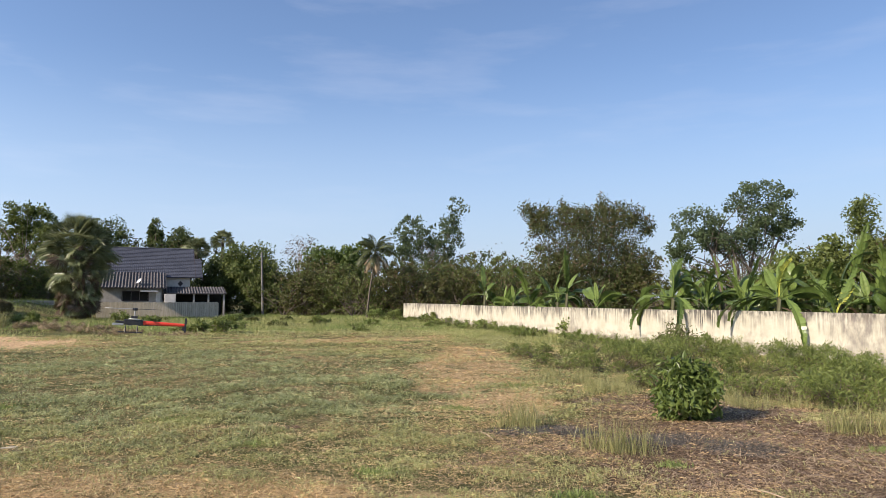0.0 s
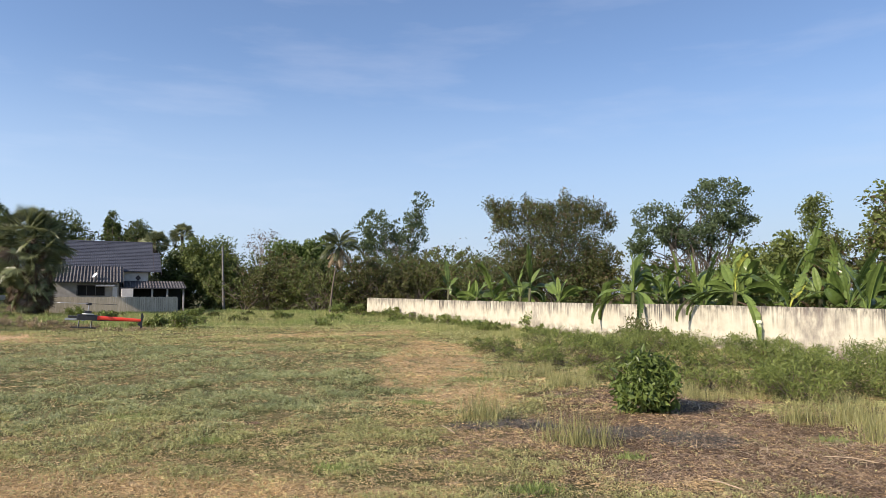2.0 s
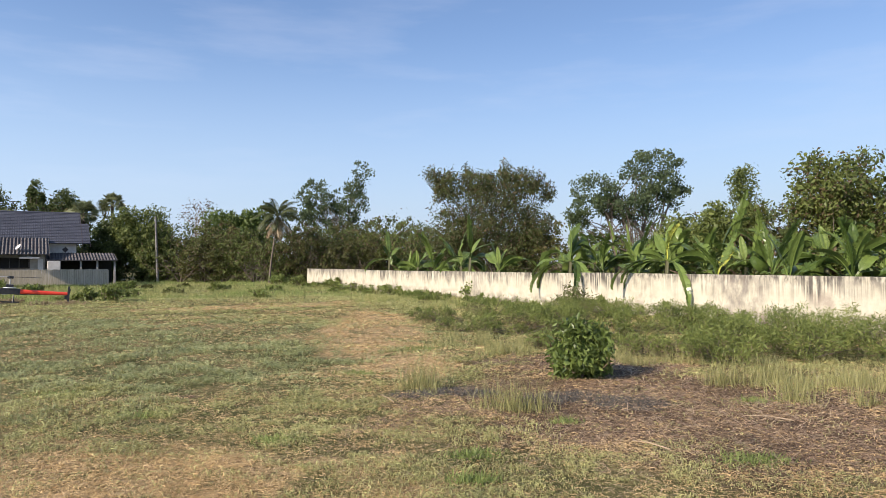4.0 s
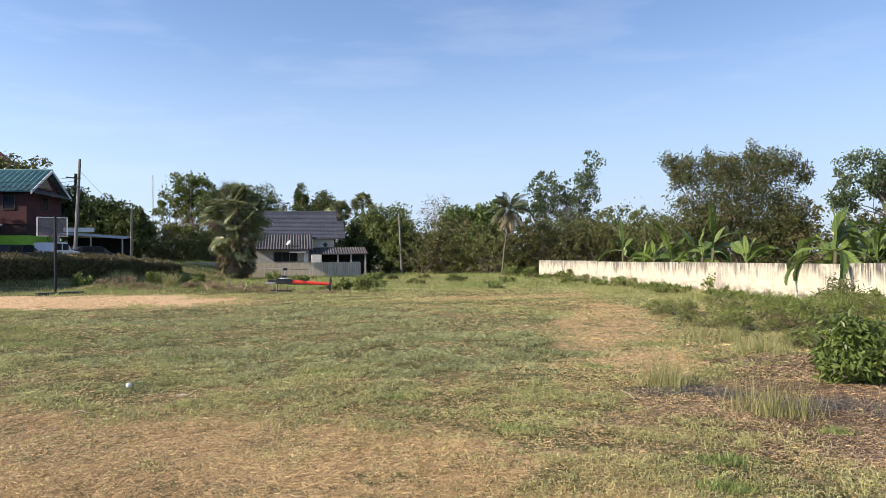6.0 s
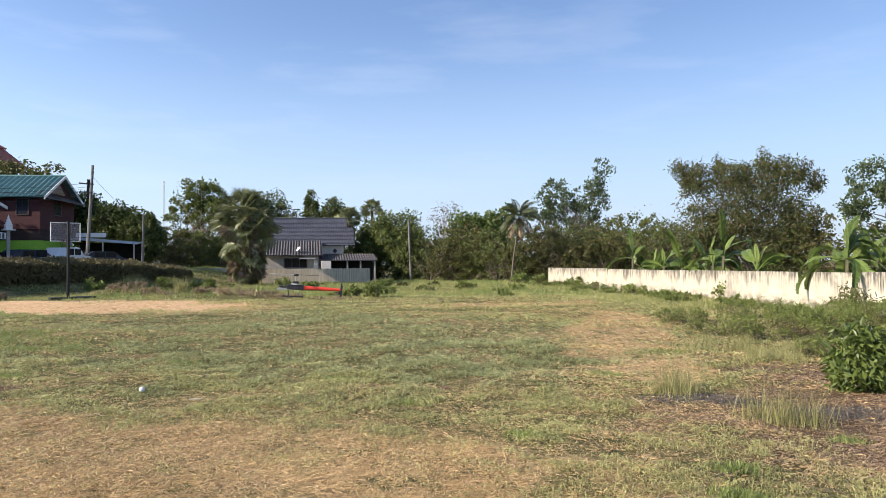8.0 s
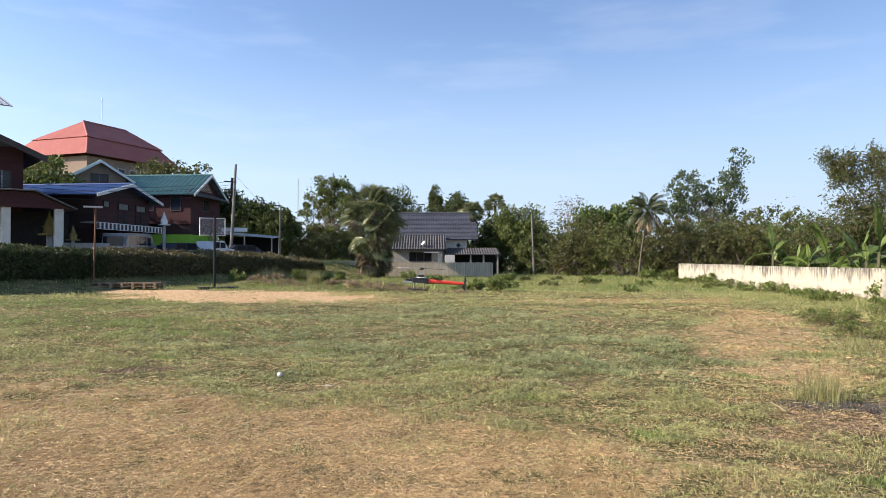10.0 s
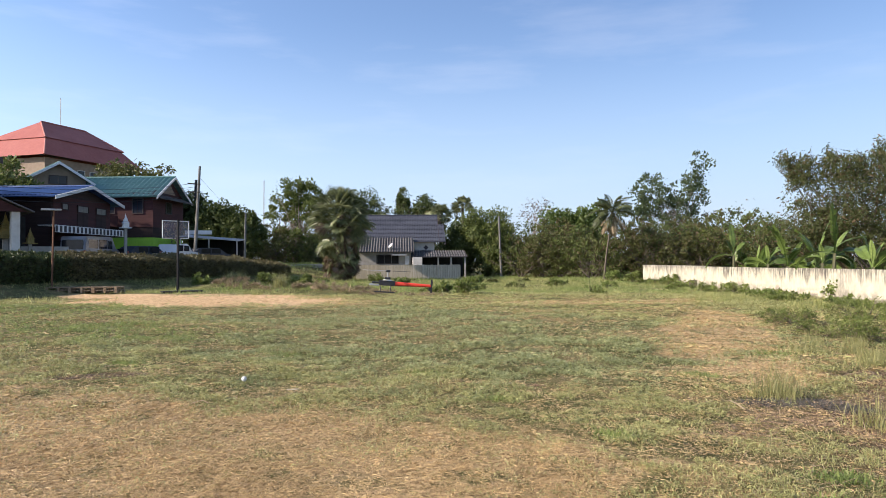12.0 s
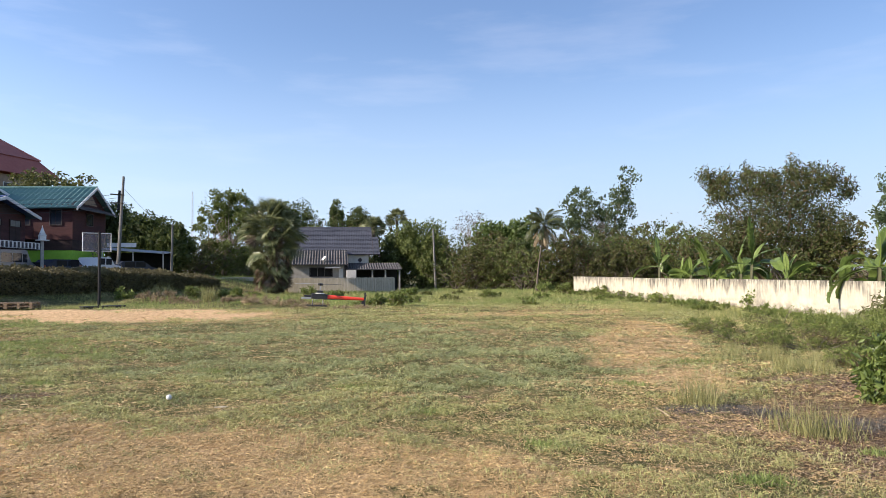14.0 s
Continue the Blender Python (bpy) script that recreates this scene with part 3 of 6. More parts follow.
def coconut_palm(base, height, lean, label):
    root = thing("coconut_palm", Matrix.Translation((base.x, base.y, ground_z(base) - 0.05)), label, "palm tree")
    top = Vector((lean, 0, height * 0.80))
    segs = [([(0, 0, 0), (lean * 0.3, 0, height * 0.3), (lean * 0.75, 0, height * 0.6), top], [0.11, 0.07, 0.062, 0.06])]
    part("trunk", limb_mesh(segs, BARK, 9), None, root)
    live = [mesh_from("frond", *frond(1.45 + 0.18 * k, 34, 0.5, 0.55 + 0.1 * k), LEAF_COCO) for k in range(3)]
    dead = [mesh_from("dead_frond", *frond(1.7 + 0.2 * k, 26, 0.34, 0.25), HEAP_STRAW) for k in range(2)]
    for i in range(26):
        el = 78 - 100 * (i / 26) ** 0.8 + rng.normal() * 11
        m = Matrix.Translation(top) @ Matrix.Rotation(i * 2.4 + 0.3 * rng.normal(), 4, "Z") @ Matrix.Rotation(-radians(el), 4, "Y") @ Matrix.Rotation(0.4 * rng.normal(), 4, "X") @ Matrix.Scale(0.8 + 0.4 * rng.random(), 4)
        part("frond", live[i % 3], None, root, matrix=m)
    for i in range(13):
        m = Matrix.Translation(top - Vector((0, 0, 0.1))) @ Matrix.Rotation(i * 0.95 + 0.3, 4, "Z") @ Matrix.Rotation(radians(48 + 32 * rng.random()), 4, "Y") @ Matrix.Scale(0.8 + 0.4 * rng.random(), 4)
        part("frond", dead[i % 2], None, root, "dead brown hanging frond", m)
    return root


def banana_leaf(length, width, arch, torn=0.5):
    """A banana leaf along +x: stalk, midrib and two half blades torn into hanging strips."""
    v, f = [], []
    n = 26
    pts, ang = [Vector((0, 0, 0))], 0.0
    for i in range(n):
        ang -= arch / n * (0.4 + 1.2 * i / n)
        pts.append(pts[-1] + Vector((math.cos(ang), 0, math.sin(ang))) * length / n)

    def quad(a, b, c, d):
        k = len(v)
        v.extend([tuple(a), tuple(b), tuple(c), tuple(d)])
        f.append((k, k + 1, k + 2, k + 3))

    wid = lambda t: width * 0.5 * max(0.0, math.sin(math.pi * min(1, max(0, (t - 0.22) / 0.78)) ** 0.75)) ** 0.55  # noqa: E731
    hang = {-1: 0.3, 1: 0.3}
    for i in range(n):
        a, b = pts[i], pts[i + 1]
        r = 0.028 * (1 - i / n) + 0.006
        if i % 2 == 0:
            c = pts[min(n, i + 2)]
            quad(a + Vector((0, -r, 0.004)), a + Vector((0, r, 0.004)), c + Vector((0, r, 0.004)), c + Vector((0, -r, 0.004)))
            quad(a + Vector((0, 0, -r)), a + Vector((0, 0, 0.01)), c + Vector((0, 0, 0.01)), c + Vector((0, 0, -r)))
        wa, wb = wid(i / n), wid((i + 1) / n)
        if wb < 0.01 and wa < 0.01:
            continue
        for s in (-1, 1):
            if rng.random() < 0.12 + 0.65 * torn:
                hang[s] = 0.1 + 1.25 * torn * rng.random()
            gap = torn * rng.random() * 0.8 * (rng.random() < 0.8)
            shift = 0.07 + 0.04 * torn * rng.normal()
            e = hang[s]
            ma = a + Vector((shift * 0.4, s * wa * 0.5 * math.cos(e * 0.5), -wa * 0.5 * math.sin(e * 0.5) + 0.02))
            mb = b + Vector((shift * 0.4, s * wb * 0.5 * math.cos(e * 0.5), -wb * 0.5 * math.sin(e * 0.5) + 0.02))
            quad(a, b, mb, ma)
            ta = ma.lerp(mb, gap) + Vector((shift * 0.6, s * wa * 0.5 * math.cos(e), -wa * 0.5 * math.sin(e)))
            tb = mb + Vector((shift * 0.6, s * wb * 0.5 * math.cos(e), -wb * 0.5 * math.sin(e)))
            quad(ma, mb, tb, ta)
    return v, f


BANANA_SETS = []
for k in range(5):
    BANANA_SETS.append([mesh_from("blade", *banana_leaf(1.45 + 0.1 * k, 0.46 - 0.03 * k, a_, (0.1, 0.2, 0.35, 0.5, 0.7)[k]), LEAF_BANANA) for a_ in (0.45, 1.2, 1.8, 2.5)])
BANANA_YELLOW = [mesh_from("yellow_blade", *banana_leaf(1.2, 0.34, a_, 0.5), LEAF_BANANA_YELLOW) for a_ in (1.1, 1.9)]
BANANA_PALE = [mesh_from("pale_blade", *banana_leaf(1.05, 0.26 + 0.05 * k, 0.2 + 0.5 * k, 0.1), LEAF_BANANA_PALE) for k in range(2)]
BANANA_DEAD = mesh_from("dead_blade", *banana_leaf(1.3, 0.24, 2.0, 1.0), LEAF_DEAD)
STEM = material("banana_stem", (0.045, 0.05, 0.022), (0.12, 0.115, 0.055), scale=6, rough=0.6, stretch_by=(3, 3, 0.5))


BANANA_LONG = [mesh_from("long_blade", *banana_leaf(1.9 + 0.2 * k, 0.26, 1.7 + 0.1 * k, 0.45), LEAF_BANANA) for k in range(3)]


def banana_plant(base, stem, size, leaves_n, spin, yellow=0, behind=1.0, over=0, label="green banana plant with arching torn leaves behind the wall"):
    """behind: metres from the wall; over: long leaves that hang over the wall into the field."""
    root = thing("banana_plant", Matrix.Translation((base.x, base.y, ground_z(base) - 0.05)) @ Matrix.Rotation(spin, 4, "Z"), label, "banana plant", "banana plants behind the wall")
    part("stem", limb_mesh([([(0, 0, 0), (0.03, 0, stem * 0.5), (0.0, 0, stem)], [0.13, 0.10, 0.06])], STEM, 9), None, root)
    out = wall_pose.to_3x3() @ Vector((0, -1, 0))
    field = math.atan2(out.y, out.x) - spin
    leaves_n = max(6, leaves_n - 3)
    tip_over = rng.normal() * 9
    for i in range(leaves_n):
        t = i / max(1, leaves_n - 1)
        el = 84 - 72 * t + tip_over + rng.normal() * 13
        which = min(3, int(t * 3.4 + rng.random() * 1.3))
        me = BANANA_SETS[int(rng.integers(0, 5))][which]
        label_ = ""
        if i < yellow:
            me, label_, el = BANANA_YELLOW[i % 2], "yellowing leaf", 70 - 45 * i
        elif i < 2 and rng.random() < 0.35:
            me, label_, el = BANANA_PALE[i], "young pale upright leaf", 80 + rng.normal() * 6
        az = i * 2.4 + rng.normal() * 0.6
        if math.cos(az - field) > 0.1 and behind < 1.9 and el < 72:
            az += math.pi
        m = Matrix.Translation((0, 0, stem - 0.12 * t)) @ Matrix.Rotation(az, 4, "Z") @ Matrix.Rotation(-radians(el), 4, "Y") @ Matrix.Rotation(rng.normal() * 0.9, 4, "X") @ Matrix.Scale(size * (0.65 + 0.5 * rng.random()), 4)
        part("leaf", me, None, root, label_, m)
    for i in range(over):
        az = field + (-1.12 + 0.14 * (i % 3) if i % 3 < 2 or over < 3 else 1.25) + rng.normal() * 0.12
        m = Matrix.Translation((0, 0, max(stem, 1.55))) @ Matrix.Rotation(az, 4, "Z") @ Matrix.Rotation(-radians(12 - 5 * (i // 2) + rng.normal() * 5), 4, "Y") @ Matrix.Rotation(rng.normal() * 0.3, 4, "X")
        part("leaf", BANANA_LONG[i % 3], None, root, "long leaf hanging over the wall", m)
    for i in range(2):
        m = Matrix.Translation((0, 0, stem - 0.25)) @ Matrix.Rotation(field + math.pi + rng.normal() * 0.7, 4, "Z") @ Matrix.Rotation(radians(15), 4, "Y") @ Matrix.Scale(size * 0.9, 4)
        part("leaf", BANANA_DEAD, None, root, "dry brown hanging leaf", m)
    return root


# ---- woods and trees ----
ROUND = [(0, 0, 0.62, 0.34, 0.34, 0.36)]
AIRY = [(-0.16, 0, 0.58, 0.26, 0.22, 0.20), (0.16, 0, 0.76, 0.22, 0.2, 0.22), (0, 0, 0.42, 0.3, 0.26, 0.2)]
BELT_LOBES = [(0, 0, 0.45, 0.55, 0.5, 0.45), (0.35, 0, 0.4, 0.4, 0.4, 0.4), (-0.4, 0, 0.36, 0.4, 0.4, 0.36)]

tree("tall_tree", "tall leafy tree with pale bare lower stems", "tree", at(-31.5, 82), 10.6, [(-0.10, 0, 0.82, 0.18, 0.16, 0.17), (0.10, 0, 0.80, 0.17, 0.16, 0.16), (0.22, 0, 0.62, 0.16, 0.16, 0.18), (-0.20, 0, 0.62, 0.14, 0.14, 0.14), (0.02, 0, 0.58, 0.16, 0.15, 0.14), (0, 0, 0.24, 0.36, 0.3, 0.24)], LEAF_MID, 17000, 0.26, 0.13, 0.16, clumps_n=120, clump_size=0.052, stems=5, limbs_n=50, fill=0.12, bark=BARK_PALE)
tree("background_tree", "dense dark green tree behind the grey roofed house", "tree", at(-26.0, 92), 10.9, [(0, 0, 0.66, 0.27, 0.25, 0.34), (-0.2, 0, 0.6, 0.2, 0.2, 0.3)], LEAF_DARK, 17000, 0.27, 0.15, clumps_n=50, clump_size=0.085)
tree("background_tree", "slim dark green tree behind the house", "tree", at(-22.75, 95), 11.4, [(0, 0, 0.82, 0.085, 0.08, 0.16), (0.05, 0, 0.62, 0.07, 0.07, 0.12), (-0.05, 0, 0.72, 0.06, 0.06, 0.08)], LEAF_DARK, 4600, 0.26, 0.15, clumps_n=30, clump_size=0.036, fill=0.25)
tree("background_tree", "rounded dark green tree behind the house", "tree", at(-20.6, 95), 10.4, [(-0.06, 0, 0.76, 0.18, 0.18, 0.23), (0.1, 0, 0.62, 0.14, 0.14, 0.2)], LEAF_DARK, 9000, 0.26, 0.15, clumps_n=30, clump_size=0.055)
fan_palm("fan_palm", "small distant fan palm above the shrubs", at(-17.8, 92), 10.6, 1.75, 44, 0.2)
fan_palm("fan_palm", "distant fan palm beside the grey roof", at(-19.7, 88), 9.2, 2.0, 40, 0.2)
fan_palm("fan_palm", "tall bushy fan palm with a skirt of dead fronds", at(-27.9, 58), 8.1, 2.85, 90, 0.45, skirt=190, fan=0.33)

tree("shrub_tree", "dense dark green tree beside the house", "tree", at(-17.6, 72), 6.6, [(0, 0, 0.5, 0.36, 0.34, 0.46)], LEAF_DARK, 15000, 0.22, 0.12, clumps_n=44, clump_size=0.12, droop=-0.5)
tree("shrub_tree", "olive green tree next to the concrete pole", "tree", at(-15.7, 70), 7.0, [(0, 0, 0.55, 0.36, 0.34, 0.42), (0.2, 0, 0.3, 0.3, 0.3, 0.3)], LEAF_MID, 15000, 0.23, 0.13, clumps_n=46, clump_size=0.11, droop=-0.4)
tree("bare_tree", "leafless pinkish grey twiggy tree", "tree", at(-11.6, 88), 9.6, [(0, 0, 0.80, 0.24, 0.2, 0.18)], LEAF_DEAD, 500, 0.25, 0.1, 0.09, clumps_n=46, clump_size=0.060, limbs_n=46, bark=BARK_PALE)
tree("bright_tree", "bright green leafy tree above the thicket", "tree", at(-8.6, 76), 7.7, [(-0.2, 0, 0.7, 0.25, 0.22, 0.24), (0.22, 0, 0.72, 0.25, 0.22, 0.24), (0, 0, 0.4, 0.4, 0.3, 0.3)], LEAF_BRIGHT, 10400, 0.33, 0.20, clumps_n=40, clump_size=0.132)
coconut_palm(at(-6.3, 58), 7.0, 0.7, "slender coconut palm with brown hanging fronds")
tree("airy_tree", "tall sparse grey green tree with open branches", "tree", at(-0.6, 72), 12.2, [(-0.20, 0, 0.66, 0.18, 0.16, 0.14), (0.17, 0, 0.84, 0.08, 0.08, 0.15), (0.12, 0, 0.66, 0.13, 0.13, 0.12), (-0.05, 0, 0.52, 0.24, 0.2, 0.12), (-0.34, 0, 0.5, 0.12, 0.12, 0.09)], LEAF_GREY, 8500, 0.23, 0.12, 0.10, clumps_n=150, clump_size=0.042, limbs_n=80, stems=4, fill=0.06, droop=0.7, bark=BARK_PALE)

# thicket: six kinds of tall shrub, repeated
belt_kinds = []
for k, (leaf, dry) in enumerate(((LEAF_MID, 0.1), (LEAF_OLIVE, 0.2), (LEAF_DARK, 0.15), (LEAF_OLIVE, 0.35), (LEAF_DARK, 0.3), (LEAF_MID, 0.25))):
    b = at(-13.0 + 3.1 * k, 66.5 - k * 0.7)
    belt_kinds.append(tree("thicket_shrub", ("dense green scrub with vines in the thicket", "olive green scrub with dry brown twigs in the thicket", "dark green scrub in the shaded thicket")[k % 3], "shrub", b, 5.4, BELT_LOBES, leaf, 4200, 0.19, 0.10, 0.08, clumps_n=110, clump_size=0.062, stems=5, limbs_n=30, droop=-0.5, fill=0.12, group="thicket behind the field", second=(LEAF_BROWN, dry)))
BELT = [(-14.2, 69, 0.92), (-11.6, 66, 0.98), (-8.2, 65, 0.9), (-7.2, 62, 0.82), (-5.0, 64, 0.95), (-2.4, 61, 0.9), (-0.9, 64, 1.02), (0.9, 60, 0.92), (3.2, 62, 1.04), (5.0, 61, 0.97), (6.8, 58, 0.86), (8.6, 56, 0.8), (15.5, 47, 0.8), (18.0, 45, 0.86), (20.5, 44, 0.75), (26.6, 41, 0.72), (29.3, 39, 0.8), (33.0, 38, 0.8), (36.5, 37, 0.95), (39.5, 36, 1.0), (24.0, 47, 0.8), (-19.5, 76, 0.9), (-21.5, 80, 1.0), (-33.5, 78, 0.85), (-30.0, 80, 0.8), (-35.5, 74, 0.7), (11.0, 62, 1.0), (14.0, 60, 0.95), (-12.9, 72, 1.05), (-10.0, 72, 1.1), (-3.0, 70, 1.12), (2.0, 70, 1.1), (-28.0, 90, 1.6), (-24.3, 90, 1.7), (-22.4, 92, 1.6), (-20.0, 94, 1.6), (-33.2, 88, 1.25), (-31.2, 90, 1.15), (-29.4, 86, 1.1), (-1.4, 72, 1.2), (3.6, 70, 1.2), (1.2, 72, 1.15), (6.4, 68, 1.15)]
for i, (b, d, s) in enumerate(BELT):
    p = at(b, d)
    copy_thing(belt_kinds[(i * 5 + 2) % 6], Matrix.Translation((p.x, p.y, ground_z(p) - 0.05)) @ Matrix.Rotation(i * 1.9, 4, "Z") @ Matrix.Scale(s, 4))

tree("bamboo_clump", "big bushy brown and green bamboo-like clump behind the wall", "tree", at(11.9, 46), 8.1, [(0, 0, 0.54, 0.46, 0.36, 0.42), (-0.34, 0, 0.80, 0.13, 0.12, 0.12), (0.26, 0, 0.84, 0.15, 0.14, 0.12), (-0.05, 0, 0.8, 0.16, 0.14, 0.12), (-0.2, 0, 0.9, 0.05, 0.05, 0.1), (0.12, 0, 0.93, 0.05, 0.05, 0.1), (0.40, 0, 0.82, 0.05, 0.05, 0.08), (-0.42, 0, 0.78, 0.05, 0.05, 0.08), (-0.47, 0, 0.86, 0.06, 0.05, 0.08), (0.50, 0, 0.74, 0.06, 0.05, 0.08), (0.33, 0, 0.34, 0.22, 0.22, 0.34), (-0.3, 0, 0.3, 0.25, 0.22, 0.3)], LEAF_BAMBOO, 40000, 0.20, 0.055, 0.07, clumps_n=170, clump_size=0.06, stems=9, limbs_n=60, droop=-0.6, second=(LEAF_BROWN, 0.25), fill=0.66)
tree("open_tree", "tall open tree with visible limbs and a rounded top", "tree", at(22.8, 42), 8.3, [(0.20, 0, 0.82, 0.20, 0.18, 0.17), (-0.20, 0, 0.68, 0.18, 0.16, 0.13), (0.34, 0, 0.66, 0.12, 0.12, 0.11), (0.0, 0, 0.58, 0.26, 0.2, 0.10), (-0.36, 0, 0.52, 0.12, 0.12, 0.08)], LEAF_GREY, 16000, 0.15, 0.075, 0.13, clumps_n=130, clump_size=0.052, stems=4, limbs_n=60, fill=0.16)
tree("slim_tree", "slim upright tree with feathery green foliage", "tree", at(31.6, 38), 6.5, [(0, 0, 0.78, 0.11, 0.11, 0.20), (0.05, 0, 0.5, 0.16, 0.16, 0.22)], LEAF_MID, 8640, 0.13, 0.06, 0.07, clumps_n=50, clump_size=0.066, limbs_n=24)
tree("leafy_tree", "rounded leafy green tree behind banana plants", "tree", at(26.6, 37), 4.1, [(0, 0, 0.66, 0.3, 0.28, 0.32)], LEAF_MID, 9120, 0.16, 0.09, 0.08, clumps_n=36, clump_size=0.144)
tree("leafy_tree", "leafy green tree behind the banana plants", "tree", at(29.2, 36), 4.5, [(0, 0, 0.72, 0.2, 0.2, 0.26), (0.1, 0, 0.45, 0.25, 0.2, 0.3)], LEAF_MID, 9120, 0.16, 0.09, 0.08, clumps_n=36, clump_size=0.120)
tree("leafy_tree", "tall leafy tree at the end of the wall", "tree", at(37.8, 34), 6.2, [(0, 0, 0.7, 0.3, 0.3, 0.3), (0.1, 0, 0.4, 0.35, 0.3, 0.35)], LEAF_MID, 19200, 0.16, 0.09, 0.12, clumps_n=70, clump_size=0.096, second=(LEAF_BROWN, 0.15))

# trees behind the village
tree("background_tree", "broad green tree behind the teal roofed house", "tree", at(-43.9, 80), 10.9, [(0, 0, 0.74, 0.36, 0.3, 0.24), (0.3, 0, 0.6, 0.2, 0.2, 0.24)], LEAF_OLIVE, 11200, 0.33, 0.18, clumps_n=60, clump_size=0.096)
tree("background_tree", "dark green tree beyond the utility pole", "tree", at(-39.6, 80), 7.9, [(0, 0, 0.62, 0.32, 0.3, 0.36)], LEAF_DARK, 9600, 0.33, 0.18, clumps_n=50, clump_size=0.120)
tree("background_tree", "dark rounded tree beyond the road", "tree", at(-37.6, 76), 6.6, [(0, 0, 0.5, 0.34, 0.3, 0.46)], LEAF_DARK, 10400, 0.33, 0.18, clumps_n=56, clump_size=0.120)
tree("background_tree", "dark rounded tree by the road bend", "tree", at(-35.6, 74), 5.9, [(0, 0, 0.5, 0.36, 0.3, 0.46)], LEAF_DARK, 10400, 0.33, 0.18, clumps_n=56, clump_size=0.120)
tree("background_tree", "green feathery tree between the houses", "tree", at(-52.6, 66), 8.7, [(0, 0, 0.7, 0.36, 0.3, 0.28)], LEAF_MID, 8000, 0.31, 0.15, clumps_n=44, clump_size=0.108)

# banana plants along the far side of the wall: along the wall, distance behind it, stem, size, leaves, yellow ones
BANANAS = [(13.6, 0.9, 0.9, 0.85, 11, 0, 0), (14.8, 0.4, 1.5, 0.75, 9, 0, 1), (16.2, 1.0, 0.85, 0.85, 11, 0, 0), (18.0, 0.7, 1.1, 0.9, 13, 0, 0), (19.5, 0.9, 1.0, 0.9, 12, 0, 0), (21.0, 1.4, 0.9, 0.8, 12, 0, 0), (22.6, 0.8, 1.1, 0.9, 13, 0, 0), (24.2, 0.4, 1.5, 0.75, 9, 0, 1), (26.0, 0.8, 1.0, 0.85, 13, 0, 0), (28.4, 1.4, 0.9, 0.85, 11, 0, 0), (30.2, 1.2, 1.3, 0.95, 13, 0, 0), (31.6, 0.3, 1.7, 0.95, 13, 0, 6), (31.7, 1.5, 1.5, 0.95, 13, 0, 0), (32.6, 0.9, 1.35, 0.9, 13, 0, 0), (33.4, 1.8, 1.4, 0.95, 12, 0, 0), (34.3, 0.9, 1.2, 0.9, 13, 0, 0), (35.0, 1.7, 1.3, 0.95, 12, 0, 0), (36.2, 0.3, 1.7, 0.95, 12, 1, 4), (36.6, 1.4, 1.4, 0.95, 12, 0, 0), (37.5, 0.9, 1.25, 0.9, 12, 1, 0), (38.3, 2.0, 1.4, 0.95, 12, 0, 0), (39.1, 1.1, 1.3, 0.9, 13, 0, 0), (39.9, 0.7, 1.2, 0.9, 12, 0, 0), (40.6, 1.8, 1.3, 0.95, 12, 0, 0), (41.4, 0.9, 1.3, 0.95, 13, 0, 0), (42.2, 1.9, 1.35, 0.95, 12, 0, 0), (43.0, 0.8, 1.25, 0.95, 13, 0, 0), (44.2, 1.5, 1.3, 0.95, 12, 0, 0), (45.6, 0.9, 1.2, 0.95, 12, 0, 0), (47.0, 1.5, 1.3, 0.95, 11, 0, 0)] + [(29.6 + 1.25 * k, 2.6 + 0.5 * (k % 2), 1.5 + 0.12 * (k % 3), 1.05, 10, 0, 0) for k in range(14)]
for i, (u, off, stem, size, count, yellow, over) in enumerate(BANANAS):
    if u < 27:
        stem, size = stem + 0.35, size * 1.25
    banana_plant(wall_pose @ Vector((u, 0.13 + off, 0)), stem, size, count, i * 1.3, yellow, off, over)

# ---- hedge ----
hn = 58000
u, w = rng.random(hn), rng.random(hn)
hl = (HEDGE_B - HEDGE_A).length
hx = u * hl
top = (1.38 - 0.33 * u) * (1 - 0.45 * smooth(u, 0.78, 1.0)) * (0.93 + 0.14 * vnoise(hx * 0.9, hx * 0 + 3.3, 9)) * (0.96 + 0.08 * vnoise(hx * 4, hx * 0, 8))
side = rng.random(hn)
hz = np.where(side < 0.45, top * w, top * (0.94 + 0.08 * w))
hy = np.where(side < 0.45, -0.55 + 0.12 * rng.normal(size=hn) + 0.12 * vnoise(hx * 1.5, hz * 2, 5), -0.55 + 1.2 * w[::-1])
px = HEDGE_A.x + HEDGE_DIR.x * hx + HEDGE_OUT.x * hy
py = HEDGE_A.y + HEDGE_DIR.y * hx + HEDGE_OUT.y * hy
pz = terrain(px, py) + hz
dry = vnoise(hx * 0.35, hx * 0 + 1.5, 12) + 0.5 * u + 0.25 * (rng.random(hn) - 0.5) > 0.66
hedge = thing("hedge", Matrix(), "long clipped hedge, dark green with brownish stretches", "hedge")
pts = np.stack([px, py, pz], 1)
for name, pick, mat_ in (("foliage", ~dry, LEAF_HEDGE), ("dry_foliage", dry, LEAF_HEDGE_DRY)):
    v, f = leaf_cloud(pts[pick], 0.12, 0.07, -0.1)
    part(name, mesh_from(name, v, f, mat_), None, hedge)
# solid core boxes; the shade inside the hedge is put into their dark colour
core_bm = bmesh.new()
